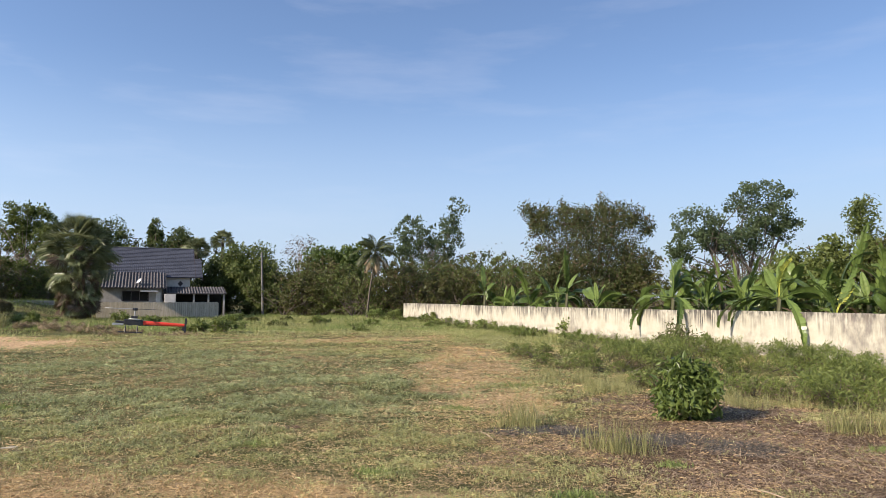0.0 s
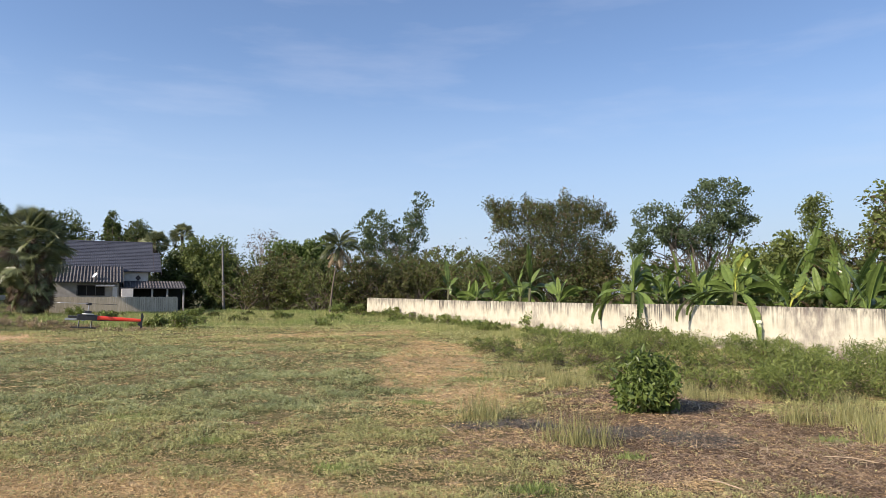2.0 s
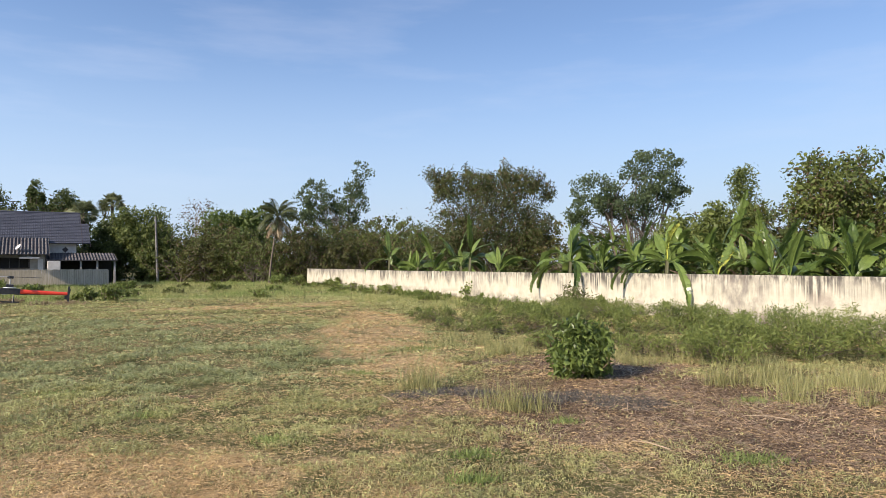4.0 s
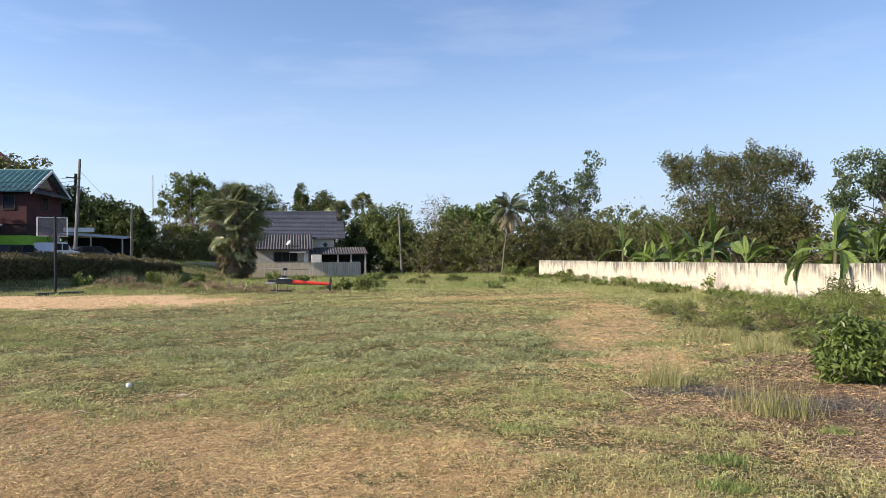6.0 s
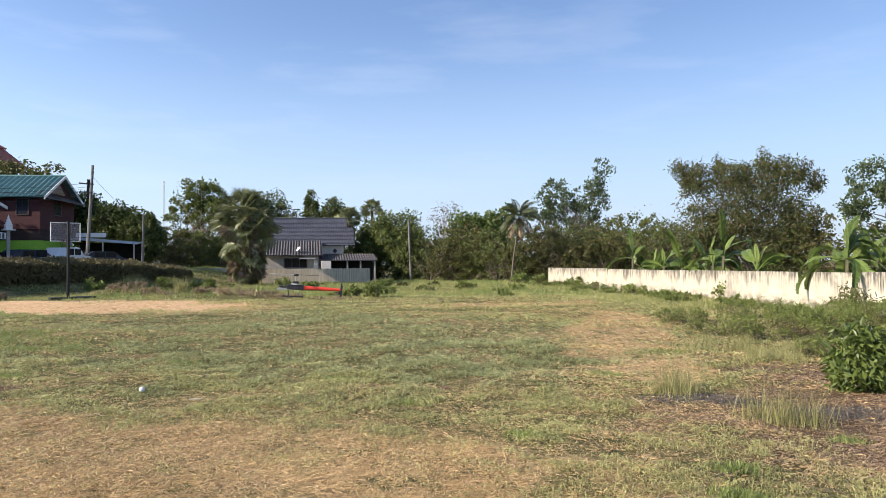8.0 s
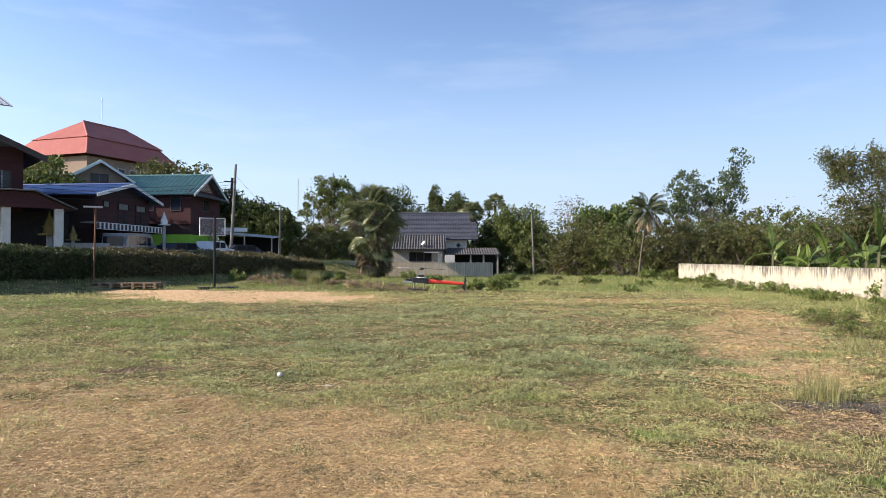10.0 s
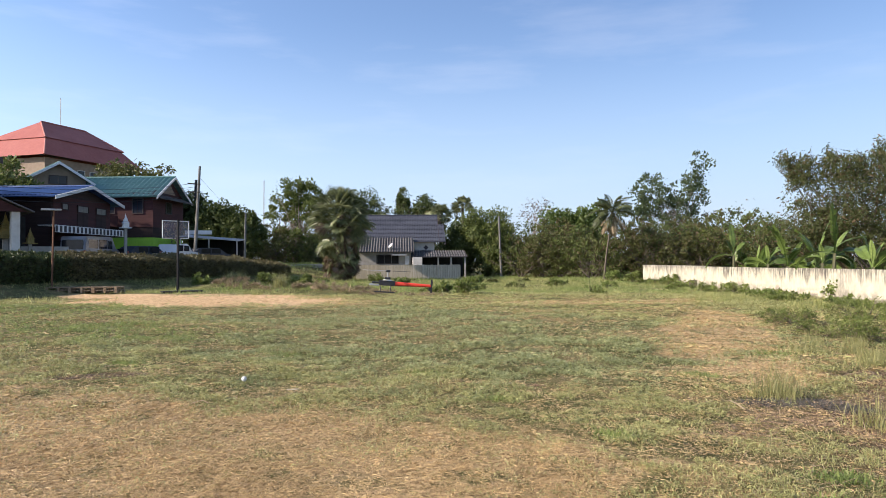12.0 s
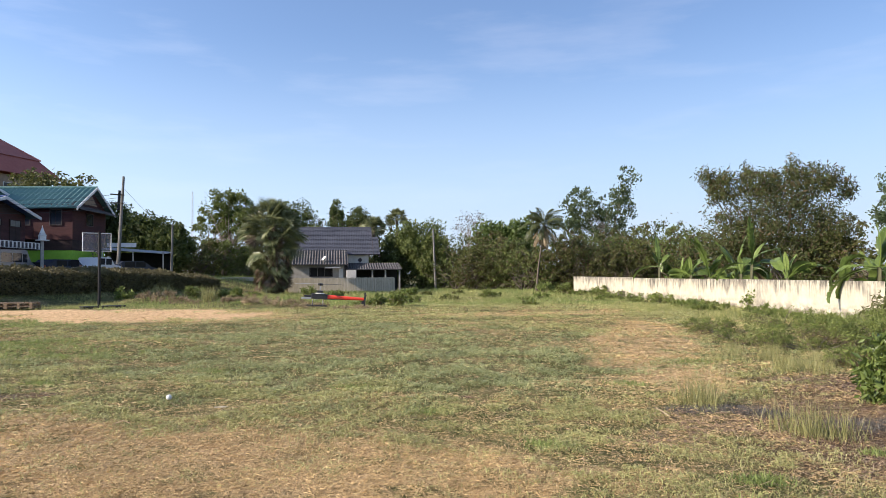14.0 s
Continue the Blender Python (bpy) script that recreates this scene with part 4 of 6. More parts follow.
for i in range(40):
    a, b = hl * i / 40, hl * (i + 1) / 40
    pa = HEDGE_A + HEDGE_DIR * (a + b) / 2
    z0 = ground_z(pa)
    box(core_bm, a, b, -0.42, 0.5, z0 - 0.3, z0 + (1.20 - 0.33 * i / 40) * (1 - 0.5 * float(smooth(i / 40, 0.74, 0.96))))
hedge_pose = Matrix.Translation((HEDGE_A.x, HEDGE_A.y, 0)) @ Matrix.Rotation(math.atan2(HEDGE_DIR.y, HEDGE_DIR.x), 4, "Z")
part("inner_core", core_bm, material("hedge_inner_shade", (0.02, 0.022, 0.012), (0.06, 0.05, 0.03), scale=12, bump=0.5), hedge, "dark boxes for the shaded inside of the hedge", hedge_pose)


# ---- buildings ----
TILE_GREY = material("grey_roof_tile", (0.042, 0.046, 0.058), (0.092, 0.098, 0.118), scale=5, rough=0.7, bump=0.2)
TILE_BROWN = material("brown_roof_tile", (0.06, 0.054, 0.052), (0.16, 0.148, 0.14), scale=5, rough=0.8, bump=0.3)
TILE_TEAL = material("teal_roof_sheet", (0.06, 0.15, 0.14), (0.14, 0.27, 0.25), scale=4, rough=0.5, bump=0.1)
TILE_RED = material("red_roof_tile", (0.32, 0.092, 0.070), (0.43, 0.145, 0.113), scale=3, rough=0.7, bump=0.1)
SHEET_BLUE = material("blue_roof_sheet", (0.022, 0.055, 0.155), (0.045, 0.10, 0.25), scale=4, rough=0.45, bump=0.1)
SHEET_GREY = material("zinc_sheet", (0.30, 0.31, 0.32), (0.5, 0.5, 0.5), scale=5, rough=0.5, bump=0.1, metal=0.3)
WOOD_RED = material("red_brown_boards", (0.038, 0.014, 0.014), (0.088, 0.031, 0.030), scale=6, rough=0.8, bump=0.2, stretch_by=(0.6, 0.6, 6))
WOOD_DARK = material("dark_boards", (0.022, 0.014, 0.013), (0.06, 0.034, 0.03), scale=6, rough=0.8, bump=0.2, stretch_by=(0.6, 0.6, 6))
WOOD_GREY = material("weathered_grey_boards", (0.32, 0.275, 0.195), (0.60, 0.53, 0.40), scale=8, rough=0.9, bump=0.3, stretch_by=(6, 6, 0.5))
PLASTER = material("white_plaster", (0.50, 0.47, 0.42), (0.70, 0.67, 0.61), scale=3, rough=0.9, bump=0.1)
PLASTER_DIRTY = material("grey_plaster", (0.26, 0.245, 0.22), (0.46, 0.44, 0.40), scale=3, rough=0.9, bump=0.15)
PLASTER_TAN = material("tan_plaster", (0.22, 0.16, 0.115), (0.36, 0.28, 0.21), scale=2, rough=0.9, bump=0.1)
GREEN_PAINT = material("lime_green_paint", (0.22, 0.46, 0.04), (0.30, 0.58, 0.07), scale=3, rough=0.7, bump=0.05)
TRIM_WHITE = material("white_painted_trim", (0.62, 0.62, 0.60), (0.78, 0.78, 0.76), scale=8, rough=0.6, bump=0.05)
TRIM_DARK = material("dark_painted_trim", (0.04, 0.03, 0.03), (0.09, 0.07, 0.065), scale=8, rough=0.6, bump=0.05)
# near-black colour that stands in for the shade inside rooms and open sheds
ROOM_SHADE = material("interior_shade_paint", (0.012, 0.011, 0.010), (0.03, 0.028, 0.025), scale=3, rough=0.9, bump=0)
GLASS_DARK = material("window_glass", (0.015, 0.017, 0.02), (0.03, 0.033, 0.04), scale=2, rough=0.08, bump=0)
IRON = material("dark_iron", (0.02, 0.02, 0.022), (0.05, 0.05, 0.052), scale=15, rough=0.5, bump=0.1, metal=0.6)
GALV = material("galvanised_steel", (0.35, 0.35, 0.35), (0.5, 0.5, 0.5), scale=12, rough=0.45, bump=0.05, metal=0.7)


def sheet_mesh(name, p0, p1, p2, p3, mat_, waves, amp, courses=0, course_h=0.03, thick=0.03):
    """A ribbed roof plane. p0, p1: lower edge left and right; p3, p2: upper edge. waves: ribs across; courses: stepped tile rows."""
    p0, p1, p2, p3 = (Vector(p) for p in (p0, p1, p2, p3))
    nrm = (p1 - p0).cross(p3 - p0).normalized()
    nx = max(2, waves * 4)
    rows = []
    steps = max(1, courses)
    for k in range(steps):
        rows.append((k / steps, course_h if courses else 0.0))
        rows.append(((k + 1) / steps - 1e-4, 0.0))
    v, f = [], []
    for r, lift in rows:
        for i in range(nx + 1):
            s = i / nx
            p = p0.lerp(p1, s).lerp(p3.lerp(p2, s), r)
            w = amp * math.sin(2 * math.pi * s * waves) if waves else 0
            v.append(tuple(p + nrm * (w + lift + 0.02)))
    n1 = nx + 1
    for k in range(len(rows) - 1):
        for i in range(nx):
            a = k * n1 + i
            f.append((a, a + 1, a + 1 + n1, a + n1))
    base = len(v)
    for p in (p0, p1, p2, p3):
        v.append(tuple(p - nrm * thick))
    top = [0, nx, (len(rows) - 1) * n1 + nx, (len(rows) - 1) * n1]
    f.append((base + 3, base + 2, base + 1, base))
    for a, b in ((0, 1), (1, 2), (2, 3), (3, 0)):
        f.append((top[a], base + a, base + b, top[b]))
    return mesh_from(name, v, f, mat_)


def gable_roof(parent, x0, x1, y0, y1, z_eave, z_ridge, over, mat_, waves, amp, courses=0, trim=TRIM_DARK, trim_label="", side_over=None):
    """Ridge along x, overhanging eaves; roof planes, ridge cap and barge boards as parts."""
    so = over if side_over is None else side_over
    ym = (y0 + y1) / 2
    slope = (z_ridge - z_eave) / (ym - y0)
    ze = z_eave - slope * over
    part("roof_plane", sheet_mesh("roof_plane", (x0 - so, y0 - over, ze), (x1 + so, y0 - over, ze), (x1 + so, ym, z_ridge), (x0 - so, ym, z_ridge), mat_, waves, amp, courses), None, parent)
    part("roof_plane", sheet_mesh("roof_plane", (x1 + so, y1 + over, ze), (x0 - so, y1 + over, ze), (x0 - so, ym, z_ridge), (x1 + so, ym, z_ridge), mat_, waves, amp, courses), None, parent)
    part("ridge_cap", rods(((x0 - so, ym, z_ridge + 0.03), (x1 + so, ym, z_ridge + 0.03), 0.09), n=8), mat_, parent)
    for x in (x0 - so, x1 + so):
        bm = bmesh.new()
        for ya, yb, za, zb in ((y0 - over, ym, ze, z_ridge), (y1 + over, ym, ze, z_ridge)):
            a = [bm.verts.new((x + dx, yy, zz)) for dx in (-0.03, 0.03) for yy, zz in ((ya, za - 0.16), (yb, zb - 0.16), (yb, zb + 0.05), (ya, za + 0.05))]
            for q in ((0, 1, 2, 3), (7, 6, 5, 4), (0, 4, 5, 1), (1, 5, 6, 2), (2, 6, 7, 3), (3, 7, 4, 0)):
                bm.faces.new([a[i] for i in q])
        bmesh.ops.recalc_face_normals(bm, faces=bm.faces)
        part("barge_board", bm, trim, parent, trim_label)


def gable_wall(x0, x1, y0, y1, z_eave, z_ridge, t=0.12, z0=0.0):
    """Four walls with thickness, two of them with gables (ridge along x)."""
    bm = bmesh.new()
    ym = (y0 + y1) / 2
    box(bm, x0 + t, x1 - t, y0, y0 + t, z0, z_eave)
    box(bm, x0 + t, x1 - t, y1 - t, y1, z0, z_eave)
    turn = Matrix(((0, 1, 0, 0), (1, 0, 0, 0), (0, 0, 1, 0), (0, 0, 0, 1)))
    for xa, xb in ((x0, x0 + t), (x1 - t, x1)):
        tmp = bmesh.new()
        prism(tmp, [(y0, z0), (y1, z0), (y1, z_eave), (ym, z_ridge - 0.04), (y0, z_eave)], xa, xb)
        bmesh.ops.transform(tmp, matrix=turn, verts=tmp.verts)
        bmesh.ops.recalc_face_normals(tmp, faces=tmp.faces)
        me = bpy.data.meshes.new("tmp")
        tmp.to_mesh(me)
        tmp.free()
        bm.from_mesh(me)
        bpy.data.meshes.remove(me)
    return bm


def window(parent, x, y, z, w, h, face="y", frame_mat=TRIM_DARK, panes=2, bars=0, label="", pane_mat=None):
    """A window at the outer face of a wall; face 'y': wall facing -y, 'x': wall facing +x."""
    m = Matrix.Translation((x, y, z)) if face == "y" else Matrix.Translation((x, y, z)) @ Matrix.Rotation(radians(90), 4, "Z")
    b = 0.06
    win = part("window", boxes((-w / 2, w / 2, -0.05, 0.02, -h / 2, -h / 2 + b), (-w / 2, w / 2, -0.05, 0.02, h / 2 - b, h / 2), (-w / 2, -w / 2 + b, -0.05, 0.02, -h / 2 + b, h / 2 - b), (w / 2 - b, w / 2, -0.05, 0.02, -h / 2 + b, h / 2 - b)), frame_mat, parent, label, m)
    for k in range(panes):
        a, c = -w / 2 + b + (w - 2 * b) * k / panes, -w / 2 + b + (w - 2 * b) * (k + 1) / panes
        part("pane", boxes((a + 0.015, c - 0.015, -0.015, -0.005, -h / 2 + b, h / 2 - b)), pane_mat or GLASS_DARK, win)
    if bars:
        part("bars", boxes(*[(-w / 2 + w * (i + 1) / (bars + 1) - 0.012, -w / 2 + w * (i + 1) / (bars + 1) + 0.012, -0.07, -0.05, -h / 2, h / 2) for i in range(bars)]), TRIM_WHITE, win)
    return win


def facing(bearing, dist, turn=0.0, z=None):
    """Pose of a building whose front looks at the field."""
    p = at(bearing, dist)
    return Matrix.Translation((p.x, p.y, ground_z(p) if z is None else z)) @ Matrix.Rotation(radians(-bearing + turn), 4, "Z")


# grey roofed bungalow beyond the field
bungalow = thing("bungalow", facing(-22.9, 66, 0, 0.0), "single storey house with grey tiled roof and low annexes", "house")
part("wall", gable_wall(-6.0, 3.2, 0.6, 8.2, 3.6, 6.1), PLASTER, bungalow)
gable_roof(bungalow, -6.0, 3.2, 0.6, 8.2, 3.75, 6.25, 0.45, TILE_GREY, 60, 0.008, 20, TRIM_DARK, "dark barge board")
part("roof_plane", sheet_mesh("roof_plane", (3.66, 0.15, 3.454), (4.25, 0.15, 3.454), (4.25, 2.9, 5.263), (3.66, 2.9, 5.263), TILE_GREY, 4, 0.008, 13), None, bungalow, "stepped lower edge of the grey roof")
part("barge_board", prism(bmesh.new(), [(4.23, 3.2), (4.29, 3.2), (4.29, 3.45), (4.23, 3.45)], 0.1, 0.4), TRIM_DARK, bungalow)
part("wall", boxes((-4.0, 0.85, -2.1, 0.56, 0, 2.55), bevel=0.01), PLASTER_DIRTY, bungalow, "grey annexe wall")
part("roof_plane", sheet_mesh("roof_plane", (-4.3, -2.7, 2.45), (1.15, -2.7, 2.45), (1.15, 0.35, 3.85), (-4.3, 0.35, 3.85), TILE_BROWN, 22, 0.06, 5), None, bungalow, "dark brown ribbed annexe roof")
part("eave_board", boxes((1.12, 1.18, -2.7, 0.3, 2.3, 2.45)), TRIM_DARK, bungalow)
part("roof_plane", sheet_mesh("roof_plane", (0.9, -2.6, 1.98), (6.1, -2.6, 1.98), (6.1, 0.4, 2.62), (0.9, 0.4, 2.62), TILE_BROWN, 22, 0.06, 3), None, bungalow, "dark brown ribbed lean-to roof")
for x in (1.5, 3.4, 4.6, 5.9):
    part("post", boxes((x - 0.07, x + 0.07, -2.4, -2.26, 0, 1.98)), PLASTER_DIRTY, bungalow)
# this wall's colour carries the shade under the lean-to roof
part("carport_back_wall", boxes((1.0, 5.9, 0.2, 0.32, 0, 2.4)), ROOM_SHADE, bungalow, "near-black back wall, the lean-to's shade put into its colour")
# panes painted near-black in place of the unlit room behind the opening
window(bungalow, -1.25, -2.11, 1.8, 2.1, 0.85, panes=3, pane_mat=ROOM_SHADE)
part("awning", boxes((-0.9, 0.5, -2.85, -2.15, 2.14, 2.26)), SHEET_GREY, bungalow, "bright metal awning strip")
part("window", boxes((0.35, 0.72, -2.16, -2.105, 0.9, 2.1)), TRIM_WHITE, bungalow, "pale side shutter")
bm = bmesh.new()
box(bm, 2.2, 2.55, 0.50, 0.60, 2.75, 3.10, m=Matrix.Translation((2.375, 0, 2.925)) @ Matrix.Rotation(radians(45), 4, "Y") @ Matrix.Translation((-2.375, 0, -2.925)))
part("vent", bm, TRIM_DARK, bungalow, "diamond shaped vent")
part("storage_box", boxes((1.0, 1.9, -3.4, -3.0, 0.0, 1.95), bevel=0.02), PLASTER, bungalow, "pale cupboard under the lean-to")
dish = thing("satellite_dish", bungalow.matrix_basis @ pose(-0.95, -2.2, 2.72), "small white satellite dish on the annexe roof", "satellite dish")
bm = bmesh.new()
bmesh.ops.create_uvsphere(bm, u_segments=20, v_segments=10, radius=0.42)
bmesh.ops.delete(bm, geom=[v for v in bm.verts if v.co.z > -0.22], context="VERTS")
bmesh.ops.translate(bm, vec=(0, 0, 0.36), verts=bm.verts)
bmesh.ops.solidify(bm, geom=bm.faces[:], thickness=0.015)
part("reflector", bm, TRIM_WHITE, dish, matrix=pose(0, 0, 0.3, 50, 0, -62) @ Matrix.Scale(0.8, 4))
part("mount", rods(((0, 0, -0.15), (0, 0, 0.3), 0.025)), GALV, dish)

fence = thing("board_fence", bungalow.matrix_basis @ pose(0.6, -4.4, 0.0), "weathered grey board fence in front of the house", "fence")
bw = 0.16
for i in range(58):
    x = -4.65 + i * bw
    h = 1.27 + 0.015 * math.sin(i * 1.7) + 0.02 * rng.random()
    part("board", boxes((x + 0.006, x + bw - 0.006, -0.012 + 0.006 * (i % 2), 0.012 + 0.006 * (i % 2), -0.1, h)), WOOD_GREY, fence)
for i in range(6):
    part("post", boxes((-4.65 + i * 1.85, -4.55 + i * 1.85, 0.03, 0.13, -0.2, 1.2)), WOOD_GREY, fence)

# teal roofed two storey house
teal = thing("teal_roofed_house", facing(-43.9, 66, -26, 1.05) @ Matrix.Scale(1.1, 4), "two storey red-brown wooden house with teal roof", "house")
part("upper_wall", gable_wall(-5.2, 2.4, -1.2, 4.6, 5.9, 7.4, z0=3.25), WOOD_RED, teal)
part("lower_wall", boxes((-5.1, 2.35, -1.12, 4.5, 0, 2.45)), GREEN_PAINT, teal, "lime green painted ground floor wall")
part("floor_band", boxes((-5.12, 2.37, -1.14, 4.52, 2.46, 3.24)), WOOD_DARK, teal, "dark boards between the storeys")
gable_roof(teal, -5.2, 2.4, -1.2, 4.6, 5.85, 7.45, 0.55, TILE_TEAL, 22, 0.06, 3, TRIM_WHITE, "pale barge board")
window(teal, 1.2, -1.21, 4.9, 0.9, 1.2, panes=2)
window(teal, -1.2, -1.21, 4.9, 1.2, 1.2, panes=2)
window(teal, 2.41, 1.6, 4.9, 1.2, 1.0, "x", panes=2)
part("gable_panel", prism(bmesh.new(), [(0.55, 6.05), (2.85, 6.05), (1.7, 6.95)], 0, 0.03), PLASTER_TAN, teal, "tan board panel in the gable", Matrix.Translation((2.46, 0, 0)) @ Matrix.Rotation(radians(90), 4, "Z"))
part("pent_roof", sheet_mesh("pent_roof", (3.25, -1.5, 5.45), (3.25, 4.9, 5.45), (2.42, 4.9, 5.85), (2.42, -1.5, 5.85), TILE_BROWN, 14, 0.02), None, teal, "dark pent roof across the gable")
part("balcony", boxes((-1.9, 0.0, -2.0, -1.22, 3.25, 3.33), (-1.9, 0.0, -2.0, -1.95, 3.33, 4.1)), WOOD_RED, teal)
wing = thing("teal_gabled_wing", facing(-49.0, 70, -80, 1.05) @ Matrix.Scale(1.1, 4), "gabled wing with teal roof and white barge boards", "house")
part("wall", gable_wall(-6.0, 2.0, -2.0, 2.0, 7.1, 8.3), PLASTER_TAN, wing)
gable_roof(wing, -6.0, 2.0, -2.0, 2.0, 7.1, 8.35, 0.6, TILE_TEAL, 22, 0.06, 3, TRIM_WHITE, "white barge board")
window(wing, 2.01, 0.0, 7.0, 1.3, 0.7, "x", panes=2)

# blue roofed wooden house
blue = thing("blue_roofed_house", facing(-49.6, 58, -33, 1.15) @ Matrix.Scale(1.094, 4), "dark wooden house with blue sheet roof and striped awning", "house")
part("wall", gable_wall(-7.0, 2.6, -3.2, 3.6, 4.7, 5.45), WOOD_DARK, blue)
gable_roof(blue, -7.0, 2.6, -3.2, 3.6, 4.65, 5.5, 0.7, SHEET_BLUE, 40, 0.02, 0, TRIM_WHITE, "grey white barge board")
for i in range(14):
    part("board", boxes((2.61, 2.64, -3.1, 3.5, 1.8 + 0.2 * i, 1.985 + 0.2 * i)), WOOD_RED, blue)
PANE_PALE = material("pale_grey_pane", (0.10, 0.10, 0.095), (0.19, 0.185, 0.17), scale=6, rough=0.35, bump=0)
window(blue, 2.66, -1.9, 4.0, 0.7, 0.45, "x", panes=1, frame_mat=WOOD_DARK, pane_mat=PANE_PALE)
for y in (0.1, 2.3):
    window(blue, 2.66, y, 3.95, 1.3, 0.5, "x", panes=2, frame_mat=WOOD_DARK, pane_mat=PANE_PALE)
    part("shutter", boxes((2.642, 2.672, y - 0.62, y - 0.02, 2.75, 3.66), (2.642, 2.672, y + 0.02, y + 0.62, 2.75, 3.66)), WOOD_DARK, blue, "closed dark board shutters")
part("awning", boxes((2.65, 3.74, -4.6, 3.7, 2.66, 2.70), (3.715, 3.74, -4.6, 3.7, 2.26, 2.66)), TRIM_WHITE, blue, "white canvas awning")
for i in range(0, 38, 2):
    part("awning_stripe", boxes((3.745, 3.765, -4.6 + i * 0.22, -4.38 + i * 0.22, 2.29, 2.66)), TRIM_DARK, blue)

# red-brown house with a porch
porch_house = thing("porch_house", facing(-55.2, 50.2, 8, 1.1) @ Matrix.Scale(1.18, 4), "red-brown two storey house with a pillared porch", "house")
part("wall", boxes((-7.0, 1.25, 0, 6, 0, 6.3), bevel=0.02), WOOD_RED, porch_house)
window(porch_house, -0.15, -0.01, 4.3, 1.7, 1.5, panes=3, bars=3)
part("roof_plane", sheet_mesh("roof_plane", (2.1, -1.1, 5.75), (2.1, 7.0, 5.75), (-3.0, 7.0, 8.0), (-3.0, -1.1, 8.0), TILE_BROWN, 20, 0.03, 9), None, porch_house)
part("barge_board", prism(bmesh.new(), [(2.15, 5.5), (2.15, 5.82), (-3.0, 8.1), (-3.0, 7.75)], -1.16, -1.1), TRIM_DARK, porch_house)
part("upper_roof", sheet_mesh("upper_roof", (-4.0, -2.2, 8.05), (0.4, -2.2, 8.05), (0.4, 2.0, 9.35), (-4.0, 2.0, 9.35), SHEET_GREY, 16, 0.02), None, porch_house, "pale sheet roof higher up")
for x in (0.0, 2.3):
    part("pillar", boxes((x - 0.19, x + 0.19, -3.2, -2.82, -0.4, 3.05), bevel=0.015), PLASTER, porch_house, "white square pillar")
bm = bmesh.new()
prism(bm, [(-3.0, 2.95), (2.8, 2.95), (1.2, 3.7), (-1.2, 3.75)], -3.3, -3.22)
part("porch_gable", bm, WOOD_RED, porch_house)
part("porch_roof", sheet_mesh("porch_roof", (3.05, -3.5, 2.95), (3.05, 0, 2.95), (1.2, 0, 3.8), (1.2, -3.5, 3.8), TILE_BROWN, 8, 0.03), None, porch_house)
part("porch_roof", sheet_mesh("porch_roof", (1.2, -3.5, 3.8), (1.2, 0, 3.8), (-4.0, 0, 3.7), (-4.0, -3.5, 3.7), TILE_BROWN, 12, 0.03), None, porch_house)
# flat panel with the porch's shade painted in, set before the house wall
part("porch_back", boxes((-3.0, 3.4, -0.1, -0.02, 0, 2.9)), ROOM_SHADE, porch_house, "near-black panel in place of the shaded porch interior")

# big hipped hall far behind; its near corner is the origin
hall = thing("great_hall", facing(-49.55, 104, 43, 0.5), "large hall with a two-tier red hipped roof", "building")
part("wall", boxes((0.9, 17.3, 0.9, 14.4, 0, 15.2)), PLASTER_TAN, hall)


def hip(bm, x0, x1, y0, y1, z0, ra, rb, ym, z1):
    c = [bm.verts.new(p) for p in ((x0, y0, z0), (x1, y0, z0), (x1, y1, z0), (x0, y1, z0), (ra, ym, z1), (rb, ym, z1))]
    for q in ((0, 1, 5, 4), (1, 2, 5), (2, 3, 4, 5), (3, 0, 4), (3, 2, 1, 0)):
        bm.faces.new([c[i] for i in q])
    return bm


def skirt_roof(bm, o, i, z0, z1):
    """Sloping roof ring between an outer and an inner rectangle."""
    c = []
    for (x0, x1, y0, y1), z in ((o, z0), (i, z1)):
        c.append([bm.verts.new(p) for p in ((x0, y0, z), (x1, y0, z), (x1, y1, z), (x0, y1, z))])
    for k in range(4):
        bm.faces.new((c[0][k], c[0][(k + 1) % 4], c[1][(k + 1) % 4], c[1][k]))
    return bm


part("lower_roof", skirt_roof(bmesh.new(), (0, 18.6, 0, 15.4), (2.6, 16.6, 2.6, 12.8), 15.4, 18.2), TILE_RED, hall)
part("clerestory", boxes((2.9, 16.3, 2.9, 12.5, 17.4, 18.5)), TRIM_DARK, hall)
part("upper_roof", hip(bmesh.new(), 2.4, 16.8, 2.4, 13.0, 18.2, 6.6, 14.6, 7.7, 21.4), TILE_RED, hall)
part("hip_cap", rods(((0, 0, 15.42), (2.6, 2.6, 18.02), 0.13), ((2.4, 2.4, 18.22), (6.6, 7.7, 21.42), 0.13), ((6.6, 7.7, 21.44), (14.6, 7.7, 21.44), 0.13), ((14.6, 7.7, 21.42), (16.8, 2.4, 18.22), 0.13)), material("ridge_tile", (0.36, 0.14, 0.115), (0.48, 0.21, 0.17), scale=5), hall)
for k in range(6):
    window(hall, 2.6 + 2.2 * k, 0.89, 13.3, 1.3, 1.6, panes=2, frame_mat=TRIM_WHITE)
part("aerial", rods(((10.0, 7.7, 21.4), (10.0, 7.7, 25.6), 0.05)), GALV, hall)


# ---- things at the edge of the field ----
ACRYLIC = material("scratched_acrylic", (0.20, 0.20, 0.22), (0.36, 0.36, 0.40), scale=3, rough=0.25, bump=0)
an, al = ACRYLIC.node_tree.nodes, ACRYLIC.node_tree.links
